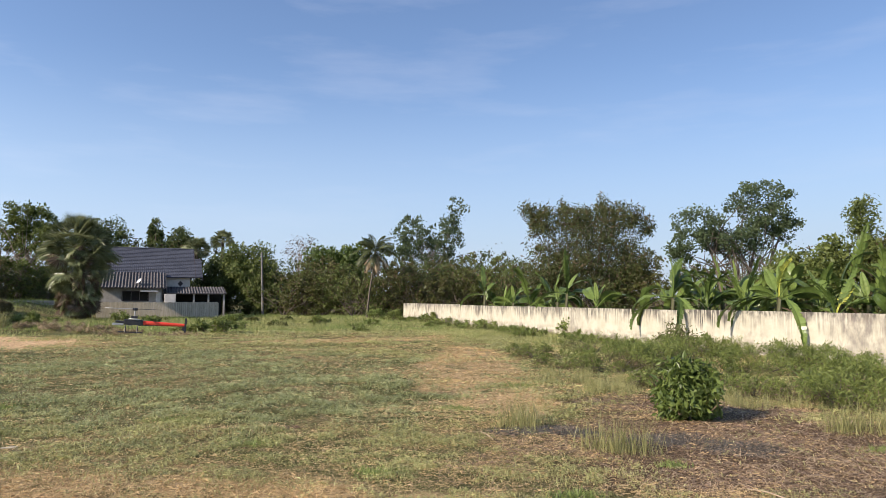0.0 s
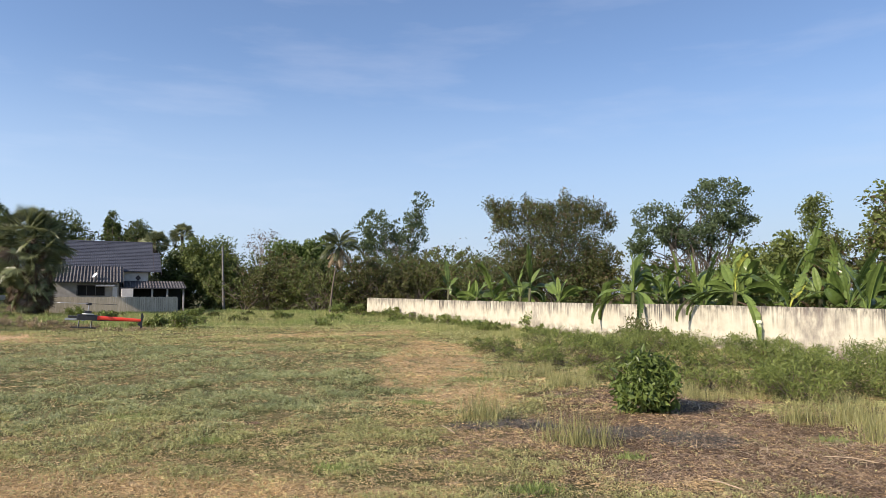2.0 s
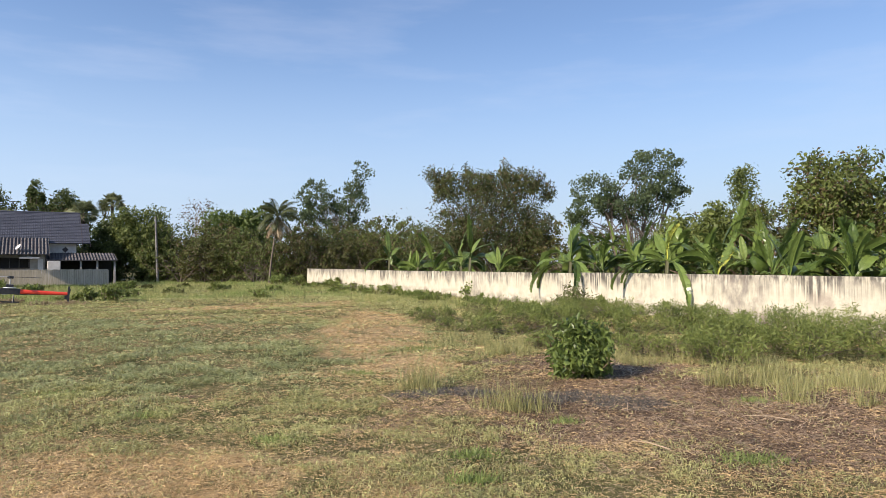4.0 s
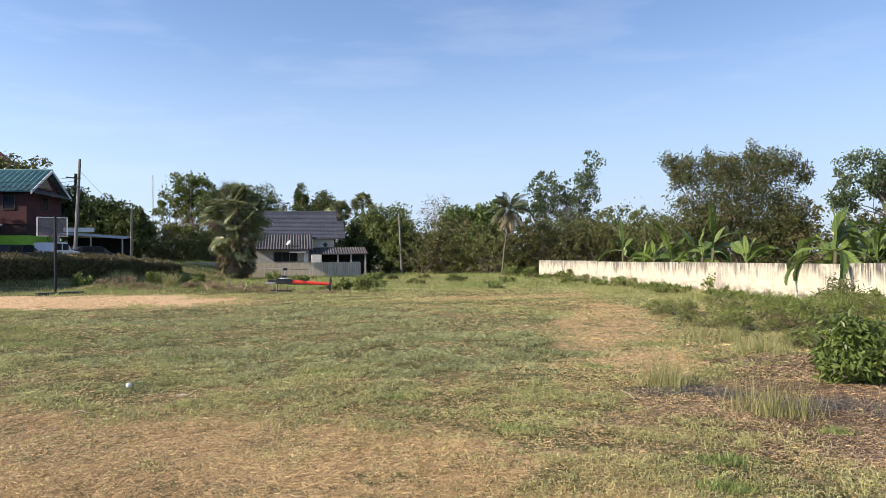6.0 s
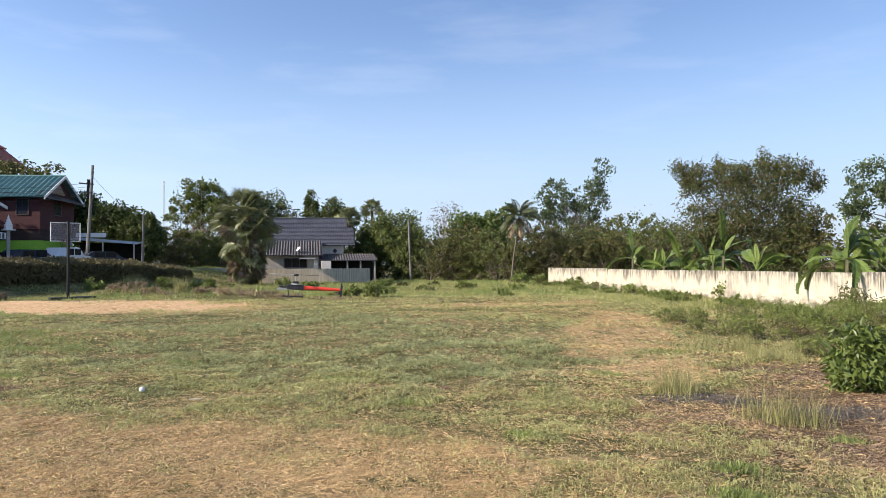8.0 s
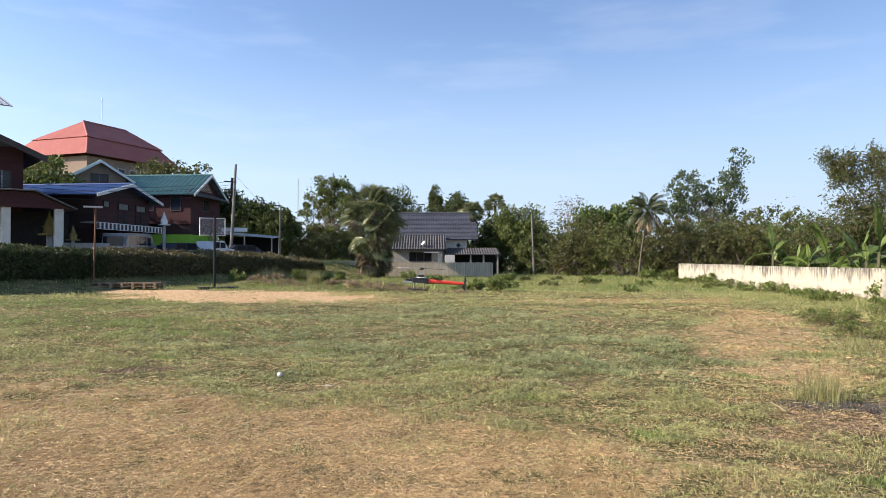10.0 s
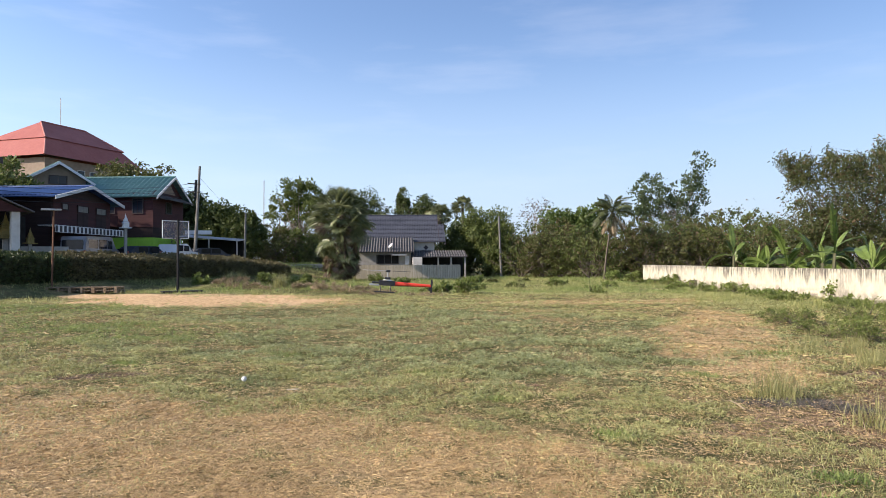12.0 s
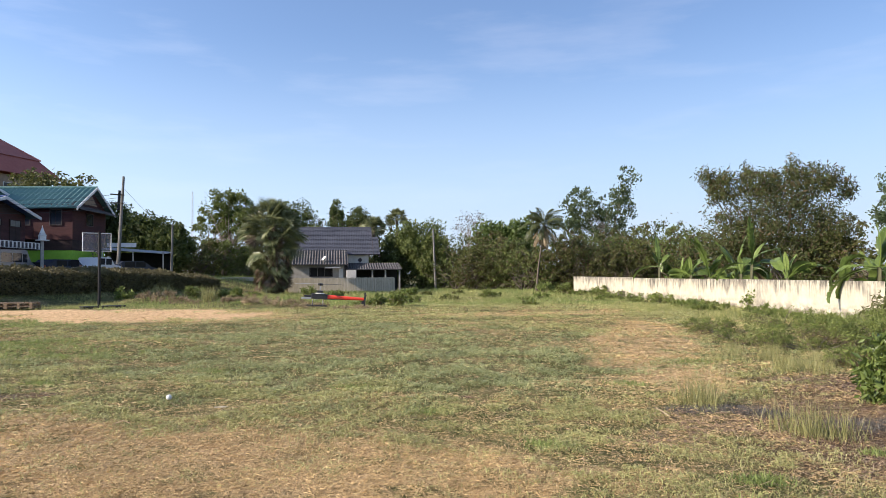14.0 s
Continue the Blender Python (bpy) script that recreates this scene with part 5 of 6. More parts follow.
clear, half = an.new("ShaderNodeBsdfTransparent"), an.new("ShaderNodeMixShader")
half.inputs["Fac"].default_value = 0.7
al.new(an["Principled BSDF"].outputs["BSDF"], half.inputs[1])
al.new(clear.outputs["BSDF"], half.inputs[2])
al.new(half.outputs["Shader"], an["Material Output"].inputs["Surface"])
BLACK_STEEL = material("black_painted_steel", (0.006, 0.006, 0.007), (0.014, 0.014, 0.015), scale=10, rough=0.5, bump=0.05)
hoop = thing("basketball_hoop", facing(-40.5, 38, 195, 0.0) @ Matrix.Scale(0.9, 4), "freestanding basketball hoop on a flat steel base", "basketball hoop")
hoop.location.z = ground_z(hoop.location)
part("base_plate", boxes((-1.3, 0.9, -0.35, 0.35, -0.02, 0.14), bevel=0.01), IRON, hoop)
part("pole", rods(((0, 0, 0.05), (0, 0, 4.2), 0.075)), BLACK_STEEL, hoop)
part("strut", rods(((0, 0, 2.75), (0, -0.45, 3.25), 0.03), ((0, 0, 3.4), (0, -0.45, 3.6), 0.03), ((0, -0.01, 2.9), (0.2, -0.42, 3.2), 0.025), ((0, -0.01, 2.9), (-0.2, -0.42, 3.2), 0.025)), IRON, hoop)
bd = part("backboard", boxes((-0.72, 0.72, -0.50, -0.47, 3.17, 4.13)), ACRYLIC, hoop, "grey clear backboard")
part("border", boxes((-0.75, 0.75, -0.52, -0.46, 4.13, 4.17), (-0.75, 0.75, -0.52, -0.46, 3.13, 3.17), (-0.75, -0.71, -0.52, -0.46, 3.17, 4.13), (0.71, 0.75, -0.52, -0.46, 3.17, 4.13)), TRIM_WHITE, bd)
bm = bmesh.new()
ringp = [Vector((0.225 * math.cos(a), -0.80 + 0.225 * math.sin(a), 3.2)) for a in np.linspace(0, 2 * math.pi, 21)]
for a, b in zip(ringp, ringp[1:]):
    rod(bm, a, b, 0.012, n=6)
rim = part("rim", bm, IRON, hoop)
bm = bmesh.new()
for k in range(12):
    a = 2 * math.pi * k / 12
    b = a + 0.5
    for s in (1, -1):
        rod(bm, (0.22 * math.cos(a), -0.80 + 0.22 * math.sin(a), 3.19), (0.13 * math.cos(a + s * 0.5), -0.80 + 0.13 * math.sin(a + s * 0.5), 2.8), 0.006, n=4)
part("net", bm, IRON, rim, "dark frayed net")

# three pallets laid end to end
PALLET_WOOD = material("pallet_wood", (0.16, 0.11, 0.065), (0.34, 0.255, 0.165), scale=9, rough=0.9, bump=0.3, stretch_by=(0.5, 5, 5))
pallet = thing("pallet", Matrix(), "pale timber pallet lying in the grass", "pallet", "row of pallets")
for y in (-0.45, 0.0, 0.45):
    part("stringer", boxes((-0.6, 0.6, y - 0.045, y + 0.045, 0.10, 0.12)), PALLET_WOOD, pallet)
    for x in (-0.54, 0.0, 0.54):
        part("block", boxes((x - 0.06, x + 0.06, y - 0.045, y + 0.045, 0.018, 0.10)), PALLET_WOOD, pallet)
for i in range(7):
    part("slat", boxes((-0.6 + i * 0.183, -0.6 + i * 0.183 + 0.1, -0.5, 0.5, 0.12, 0.143)), PALLET_WOOD, pallet)
for i in range(3):
    part("slat", boxes((-0.6 + i * 0.55, -0.6 + i * 0.55 + 0.1, -0.5, 0.5, -0.005, 0.018)), PALLET_WOOD, pallet)
pa, pb = Vector((-30.1, 26.1, 0)), Vector((-27.0, 27.4, 0))
turn_p = math.atan2(pb.y - pa.y, pb.x - pa.x)
for k in range(6):
    c = pa.lerp(pb, (k % 3 + 0.5) / 3)
    m = Matrix.Translation((c.x, c.y, ground_z(pa.lerp(pb, 0.5)) + 0.05 + 0.155 * (k // 3))) @ Matrix.Rotation(turn_p + 0.012 * (k % 3 - 1), 4, "Z")
    if k == 0:
        pallet.matrix_basis = m
    else:
        copy_thing(pallet, m)


def utility_pole(bearing, dist, height, lean, label, arms=True, r=0.12):
    p = at(bearing, dist)
    root = thing("utility_pole", Matrix.Translation((p.x, p.y, ground_z(p) - 0.05)) @ Matrix.Rotation(radians(-bearing), 4, "Z") @ Matrix.Rotation(lean, 4, "Y"), label, "utility pole")
    bm = bmesh.new()
    rod(bm, (0, 0, 0), (0, 0, height), r * 1.25, r * 0.8, 8)
    part("shaft", bm, POLE_GREY, root)
    if arms:
        part("crossarm", boxes((-0.9, 0.15, -0.2, -0.1, height - 1.6, height - 1.5)), BARK, root)
        part("crossarm", boxes((-0.8, 0.15, -0.2, -0.1, height - 2.3, height - 2.2)), BARK, root)
        for k in range(5):
            z = height - 1.35 - 0.33 * k
            part("insulator", rods(((-0.30, -0.16, z), (-0.30, -0.16, z + 0.14), 0.05, 0.03), n=8), TRIM_WHITE, root)
        part("bracket", boxes((-0.34, -0.12, -0.2, -0.1, height - 2.8, height - 1.2)), IRON, root)
    return root


big_pole = utility_pole(-39.3, 62, 8.5, 0.05, "leaning concrete utility pole with insulators beside the road")
utility_pole(-35.5, 62, 4.6, 0.015, "plain short concrete post beside the hedge", False, 0.09)
utility_pole(-14.6, 66, 6.0, -0.035, "thin concrete pole standing before the thicket", False, 0.10)


def wire(p, q, sag):
    p, q = Vector(p), Vector(q)
    pts = [p.lerp(q, i / 14) - Vector((0, 0, sag * 4 * (i / 14) * (1 - i / 14))) for i in range(15)]
    ob = part("power_line", limb_mesh([(pts, [0.014] * 15)], IRON, 4), None)
    return tagged(ob, "thin dark overhead cable between pole and house", "cable", "overhead cables")


pt = big_pole.matrix_basis
for k, dz in enumerate((7.0, 6.7, 6.35, 6.0)):
    wire(pt @ Vector((-0.3, -0.16, dz)), at(-62, 46, 6.6 - 0.25 * k), 0.9)
wire(pt @ Vector((0, 0, 7.6)), at(-35.6, 70, 5.4), 0.1)
wire(pt @ Vector((-0.3, 0, 6.4)), teal.matrix_basis @ Vector((2.4, -1.2, 5.4)), 0.3)

# rusty post with a flat lamp before the hedge
lamp_post = thing("lamp_post", facing(-49.05, 40.3, 0, 0.0), "thin rusty post with a flat lamp head before the hedge", "lamp post")
lamp_post.location.z = ground_z(lamp_post.location)
RUST = material("rusty_steel", (0.10, 0.05, 0.03), (0.24, 0.13, 0.08), scale=14, rough=0.9, bump=0.3)
part("post", rods(((0, 0, -0.1), (0.08, 0, 3.95), 0.045)), RUST, lamp_post)
part("lamp_head", boxes((-0.5, 0.42, -0.15, 0.15, 3.88, 3.97), bevel=0.01), GALV, lamp_post, "flat pale lamp head")

# spirit house on a pillar
GOLD = material("aged_gold_paint", (0.12, 0.085, 0.025), (0.30, 0.225, 0.07), scale=12, rough=0.5, bump=0.2)


def spirit_house(bearing, dist, base_h, size, mat_, label):
    root = thing("spirit_house", facing(bearing, dist, 15), label, "shrine")
    part("pillar", boxes((-0.14 * size, 0.14 * size, -0.14 * size, 0.14 * size, -0.1, base_h)), CONCRETE, root)
    part("platform", boxes((-0.55 * size, 0.55 * size, -0.5 * size, 0.5 * size, base_h, base_h + 0.1 * size)), mat_, root)
    part("body", boxes((-0.3 * size, 0.3 * size, -0.3 * size, 0.3 * size, base_h + 0.1 * size, base_h + 0.55 * size)), mat_, root)
    bm = bmesh.new()
    z = base_h + 0.55 * size
    for k, (r, h) in enumerate(((0.5, 0.22), (0.38, 0.22), (0.26, 0.25), (0.13, 0.45))):
        bmesh.ops.create_cone(bm, cap_ends=True, segments=4, radius1=r * size, radius2=r * size * (0.45 if k < 3 else 0.05), depth=h * size, matrix=Matrix.Translation((0, 0, z + h * size / 2)) @ Matrix.Rotation(radians(45), 4, "Z"))
        z += h * size * 0.92
    part("tiered_roof", bm, mat_, root)
    return root


spirit_house(-44.2, 55, 2.75, 0.66, TRIM_WHITE, "small white and gold spirit house on a pillar")
spirit_house(-51.9, 48, 1.7, 0.95, GOLD, "gilded spirit house on a pedestal by the porch")
spirit_house(-50.4, 48, 1.4, 0.6, GOLD, "small gilded shrine beside the porch")


# vehicles on the road behind the hedge
def wheel(parent, x, y, r=0.33, w=0.22):
    bm = bmesh.new()
    rod(bm, (x, y - w / 2, r), (x, y + w / 2, r), r, n=20)
    bmesh.ops.bevel(bm, geom=[e for e in bm.edges if abs(e.verts[0].co.y - e.verts[1].co.y) < 1e-4 and e.calc_length() < 0.2], offset=0.04, segments=2, affect="EDGES")
    tyre = part("wheel", bm, IRON, parent, "black tyre on a steel rim")
    part("rim", rods(((x, y - w / 2 - 0.01, r), (x, y + w / 2 + 0.01, r), r * 0.6), n=16), GALV, tyre)


def vehicle(name, m, paint, label, category, length, width, height, outline, glass):
    """A vehicle along x (nose at +x): body from a side outline, window band, wheels, lights."""
    root = thing(name, m, label, category)
    bm = bmesh.new()
    prism(bm, outline, -width / 2, width / 2)
    bmesh.ops.recalc_face_normals(bm, faces=bm.faces)
    bmesh.ops.bevel(bm, geom=bm.edges[:], offset=0.06, segments=2, affect="EDGES")
    part("body", bm, paint, root)
    for x0, x1, z0, z1 in glass:
        for y in (-width / 2 - 0.004, width / 2 - 0.012):
            part("side_window", boxes((x0, x1, y, y + 0.016, z0, z1)), GLASS_DARK, root)
    part("rear_window", boxes((outline[0][0] - 0.012, outline[0][0] + 0.02, -width * 0.40, width * 0.40, height * 0.56, height * 0.86)), GLASS_DARK, root)
    part("bumper", boxes((outline[0][0] - 0.1, outline[0][0] + 0.05, -width * 0.48, width * 0.48, 0.35, 0.55), bevel=0.03), paint, root)
    for y in (-1, 1):
        part("tail_light", boxes((outline[0][0] - 0.02, outline[0][0] + 0.05, y * width * 0.46 - 0.07, y * width * 0.46 + 0.07, 0.75, 1.1)), TILE_RED, root)
        for x in (-length * 0.30, length * 0.30):
            wheel(root, x, y * (width / 2 - 0.12))
    return root


CAR_SILVER = material("silver_car_paint", (0.22, 0.23, 0.25), (0.30, 0.31, 0.33), scale=2, rough=0.3, bump=0, metal=0.4)
CAR_WHITE = material("white_car_paint", (0.66, 0.67, 0.68), (0.74, 0.75, 0.75), scale=2, rough=0.3, bump=0)
CAR_DARK = material("dark_car_paint", (0.03, 0.04, 0.06), (0.06, 0.07, 0.09), scale=2, rough=0.25, bump=0)
VAN = [(-2.4, 0.3), (-2.4, 1.2), (-2.25, 2.05), (1.2, 2.1), (1.75, 1.35), (2.35, 1.1), (2.4, 0.3)]
CAR = [(-2.1, 0.3), (-2.15, 0.9), (-1.95, 1.0), (-1.3, 1.5), (0.5, 1.5), (1.2, 1.0), (2.1, 0.85), (2.15, 0.3)]
PICKUP = [(-2.6, 0.4), (-2.6, 1.05), (-0.7, 1.05), (-0.55, 1.7), (0.9, 1.72), (1.4, 1.15), (2.4, 1.05), (2.5, 0.4)]
vehicle("van", facing(-46.5, 54.0, 62, 1.33), CAR_SILVER, "silver passenger van parked beyond the hedge", "van", 4.8, 1.75, 2.1, VAN, [(-2.0, -0.75, 1.25, 1.85), (-0.65, 0.5, 1.25, 1.85), (0.6, 1.2, 1.25, 1.8)])
vehicle("car", facing(-42.9, 57, 40, 1.33), CAR_DARK, "dark car parked beyond the hedge", "car", 4.3, 1.7, 1.5, CAR, [(-1.2, -0.35, 1.02, 1.42), (-0.25, 0.6, 1.02, 1.42)])
vehicle("pickup_truck", facing(-40.9, 58.5, 55, 1.33), CAR_WHITE, "white and silver pickup parked beyond the hedge", "pickup truck", 5.0, 1.75, 1.7, PICKUP, [(-0.5, 0.15, 1.15, 1.62), (0.25, 0.95, 1.15, 1.6)])
vehicle("car", facing(-38.2, 63, 30, 1.33), CAR_DARK, "dark blue car under the open shed", "car", 4.3, 1.7, 1.5, CAR, [(-1.2, -0.35, 1.02, 1.42), (-0.25, 0.6, 1.02, 1.42)])

shed = thing("open_shed", facing(-38.4, 66, -12, 1.33), "open sided shed with a pale sheet roof", "shed")
part("roof_plane", sheet_mesh("roof_plane", (-1.9, -2.0, 2.55), (3.2, -2.0, 2.15), (3.2, 2.0, 2.4), (-1.9, 2.0, 2.8), SHEET_GREY, 20, 0.02), None, shed)
part("sign_band", boxes((-1.6, 0.7, -1.2, -1.1, 2.75, 3.1)), TRIM_WHITE, shed, "white panel above the roof")
# back wall coloured near-black for the shade under the shed roof
part("back_wall", boxes((-2.0, 3.1, 1.9, 2.0, 0, 2.35)), ROOM_SHADE, shed)
for x in (-1.8, 0.6, 3.0):
    part("post", rods(((x, -1.9, 0), (x, -1.9, 2.3), 0.06)), GALV, shed)

baluster_wall = thing("baluster_fence", facing(-46.0, 58, -8, 1.33), "dark and white baluster fence before the house", "fence")
for i in range(16):
    part("baluster", rods(((-0.4 + i * 0.24, 0, 0.4), (-0.4 + i * 0.24, 0, 1.15), 0.06, 0.05), n=8), WOOD_DARK, baluster_wall)
part("rail", boxes((-0.6, 3.5, -0.08, 0.08, 1.15, 1.25), (-0.6, 3.5, -0.08, 0.08, 0.2, 0.4)), TRIM_WHITE, baluster_wall, "white rails")

low_wall = part("low_wall", boxes((-1.2, 1.4, -0.06, 0.06, 0, 1.3), bevel=0.01), PLASTER_DIRTY, matrix=facing(-49.6, 49.5, 0, 1.33))
tagged(low_wall, "short grey panelled wall behind the hedge", "wall")

grey_wall = part("low_wall", boxes((-3.4, 2.6, -0.07, 0.07, 0, 1.25), bevel=0.02), PLASTER_DIRTY, matrix=facing(-31.6, 66, 4, 0.15))
tagged(grey_wall, "low grey block wall between hedge and house", "wall")

mast = thing("radio_mast", facing(-34.0, 300, 0, 0.0), "very thin distant lattice radio mast", "mast")
legs_m = [(0.5 * math.cos(a), 0.5 * math.sin(a)) for a in (0.3, 2.4, 4.5)]
for x, y in legs_m:
    part("leg", rods(((x, y, 0), (x * 0.5, y * 0.5, 36), 0.05), n=5), GALV, mast)
bm = bmesh.new()
for k in range(30):
    for i in range(3):
        a, b = legs_m[i], legs_m[(i + 1) % 3]
        s0, s1 = 1 - 0.5 * k / 30, 1 - 0.5 * (k + 1) / 30
        rod(bm, (a[0] * s0, a[1] * s0, k * 1.2), (b[0] * s1, b[1] * s1, (k + 1) * 1.2), 0.03, n=4)
part("bracing", bm, GALV, mast)

stump = part("boundary_stone", boxes((-0.2, 0.2, -0.16, 0.16, -0.1, 0.45), bevel=0.06), BARK, matrix=facing(0.5, 42.0, 10))
tagged(stump, "small dark weathered block before the wall", "concrete block")

# ---- model helicopter in the air ----
heli_pos = at(-24.0, 12.5, 1.2)
heli = thing("model_helicopter", Matrix.Translation(heli_pos) @ Matrix.Rotation(radians(21), 4, "Z") @ Matrix.Rotation(radians(4), 4, "Y"), "model helicopter in flight with red tail boom and black frame", "model helicopter")
RED_BOOM = material("red_boom", (0.75, 0.05, 0.03), (0.85, 0.09, 0.05), scale=5, rough=0.35, bump=0)
CARBON = material("carbon_frame", (0.015, 0.015, 0.017), (0.05, 0.05, 0.055), scale=20, rough=0.4, bump=0.05)
part("frame", boxes((-0.17, 0.12, -0.05, 0.05, -0.04, 0.05), (-0.30, -0.16, -0.028, 0.028, -0.015, 0.02), (-0.07, 0.03, -0.04, 0.04, 0.07, 0.11), bevel=0.008), CARBON, heli, "black carbon frame with battery")
part("tail_boom", rods(((0.1, 0, 0.0), (0.78, 0, 0.0), 0.042, 0.024)), RED_BOOM, heli, "red tapered tail boom")
part("battery", boxes((-0.34, -0.17, -0.03, 0.03, -0.055, -0.02), bevel=0.006), GALV, heli, "silver battery pack")
part("motor", rods(((-0.08, 0, -0.05), (-0.08, 0, 0.01), 0.035), n=14), GALV, heli)
part("main_gear", rods(((-0.02, 0, 0.055), (-0.02, 0, 0.065), 0.085), n=24), TRIM_WHITE, heli)
part("boom_support", rods(((0.05, -0.03, -0.04), (0.55, -0.01, -0.02), 0.006), ((0.05, 0.03, -0.04), (0.55, 0.01, -0.02), 0.006), n=6), CARBON, heli)
part("mast", rods(((-0.02, 0, 0.08), (-0.02, 0, 0.24), 0.012)), GALV, heli)
part("rotor_head", boxes((-0.06, 0.02, -0.05, 0.05, 0.2, 0.24), bevel=0.008), CARBON, heli)
for s, a in ((1, 0.9), (-1, 0.9)):
    bm = bmesh.new()
    box(bm, 0.05, 0.62, -0.028, 0.028, -0.003, 0.003)
    part("rotor_blade", bm, TRIM_WHITE if s < 0 else CARBON, heli, "", Matrix.Translation((-0.02, 0, 0.225)) @ Matrix.Rotation(a + (math.pi if s < 0 else 0), 4, "Z"))
part("tail_fin", prism(bmesh.new(), [(0.72, -0.08), (0.78, -0.10), (0.81, 0.08), (0.78, 0.08)], -0.006, 0.006), CARBON, heli)
part("tail_rotor", boxes((0.765, 0.795, -0.05, -0.044, -0.12, 0.12)), CARBON, heli)
for y in (-0.09, 0.09):
    part("skid", rods(((-0.25, y, -0.16), (0.12, y, -0.16), 0.007), ((-0.14, y * 0.5, -0.05), (-0.14, y, -0.16), 0.006), ((0.04, y * 0.5, -0.05), (0.04, y, -0.16), 0.006), n=6), CARBON, heli)

# ---- litter ----
bm = bmesh.new()
bmesh.ops.create_icosphere(bm, subdivisions=2, radius=0.036)
p = Vector((-5.55, 7.75, 0))
ball = part("ball", bm, TRIM_WHITE, matrix=Matrix.Translation((p.x, p.y, ground_z(p) + 0.07)))
tagged(ball, "small white ball lying in the mown grass", "ball")
chip = boxes((-0.13, 0.10, -0.025, 0.025, 0.0, 0.018), (-0.02, 0.15, 0.0, 0.035, 0.012, 0.026), bevel=0.005)
p = Vector((-4.5, 7.25, 0))
tagged(part("wood_chip", chip, WOOD_GREY, matrix=Matrix.Translation((p.x, p.y, ground_z(p) + 0.035)) @ Matrix.Rotation(0.25, 4, "Z") @ Matrix.Scale(0.55, 4)), "pale split wood chip lying in the grass", "wood chip")
TWIG_PALE = material("bleached_twig", (0.28, 0.20, 0.12), (0.46, 0.36, 0.24), scale=20, rough=0.8)
for k, (x, y, ang, ln) in enumerate(((-5.0, 6.2, 0.1, 0.2), (2.6, 5.6, 2.2, 0.35), (4.2, 6.4, 2.6, 0.45), (0.5, 8.0, 1.9, 0.4))):
    p = Vector((x, y, 0))
    m = Matrix.Translation((x, y, ground_z(p) + 0.05)) @ Matrix.Rotation(ang, 4, "Z")
    st = part("stick", limb_mesh([([(-ln / 2, 0, 0), (0, 0.03, 0.03), (ln / 2, 0, 0.01)], [0.006, 0.0055, 0.004])], TWIG_PALE, 6), None, matrix=m)
    tagged(st, "pale dry stick lying on the cut grass", "stick", "dry sticks")


# ---- shrubs and weeds in the field ----
def weed(name, label, base, height, width, leaf, n, ll, lw, clumps=18, stems=7, dead=0.0, group="", droop=0.1):
    root = thing(name, Matrix.Translation((base.x, base.y, ground_z(base) - 0.02)), label, "shrub", group)
    c = crown_clumps(clumps, (0, 0, height * 0.5), (width * 0.42, width * 0.38, height * 0.46))
    c[:, 2] = np.maximum(c[:, 2], 0.06)
    sizes = np.full(len(c), min(width, height * 1.3) * 0.2)
    pts = clump_points(n, c, sizes)
    pts[:, 2] = np.clip(pts[:, 2], 0.02, None)
    v, f = leaf_cloud(pts, ll, lw, droop)
    part("foliage", mesh_from("foliage", v, f, leaf), None, root)
    if dead:
        k = int(n * dead)
        q = pts[rng.integers(0, n, k)] * np.array([1.05, 1.05, 0.7])
        v, f = leaf_cloud(q, ll, lw * 0.6, droop)
        part("dry_foliage", mesh_from("dry_foliage", v, f, LEAF_DEAD), None, root, "dry brown twigs and leaves")
    segs = []
    for t in c[rng.permutation(len(c))[:stems]]:
        segs.append((bent((rng.normal() * 0.04, rng.normal() * 0.04, 0), t, 0.06, 4), [0.012, 0.009, 0.006, 0.004]))
    part("woody_base", limb_mesh(segs, BARK, 5), None, root)
    return root


weed("leafy_bush", "leafy bright green bush on the dry ground", Vector((3.25, 9.15, 0)), 0.76, 0.95, LEAF_BUSH, 4200, 0.095, 0.036, 40, 20, 0.05, droop=-0.6)
for x, y, h, w, n, d in ((3.9, 15.2, 0.85, 2.2, 4200, 0.3), (5.0, 16.2, 0.75, 2.0, 3200, 0.2), (6.9, 15.0, 0.85, 2.4, 4600, 0.12), (8.3, 14.5, 0.8, 2.2, 4200, 0.1), (6.6, 11.4, 0.95, 2.0, 4600, 0.1), (7.6, 10.6, 1.0, 2.0, 4600, 0.1), (5.9, 10.3, 0.8, 1.4, 2600, 0.2), (9.2, 12.6, 0.9, 2.2, 4200, 0.15), (8.9, 10.2, 0.9, 2.2, 4200, 0.1), (4.4, 20.5, 0.7, 2.4, 2600, 0.2), (6.6, 19.0, 0.8, 2.4, 3000, 0.15), (2.4, 19.0, 0.5, 1.8, 1600, 0.3), (8.6, 17.0, 0.7, 2.2, 2600, 0.1), (5.0, 13.2, 0.5, 1.8, 1900, 0.5), (3.9, 12.6, 0.4, 1.4, 1400, 0.6), (7.6, 12.8, 0.7, 1.8, 2200, 0.3), (3.0, 16.6, 0.5, 1.8, 1600, 0.4), (5.6, 18.0, 0.65, 2.0, 2000, 0.3), (7.8, 19.6, 0.7, 2.0, 2000, 0.2), (5.2, 11.6, 0.5, 1.2, 1300, 0.5)):
    weed("weed_shrub", "feathery green weeds with dry stems in the field", Vector((x, y, 0)), h * 0.82, w * 1.1, LEAF_WEED, int(n * 1.3), 0.07, 0.014, 46, 14, d * 1.3, "feathery weeds")
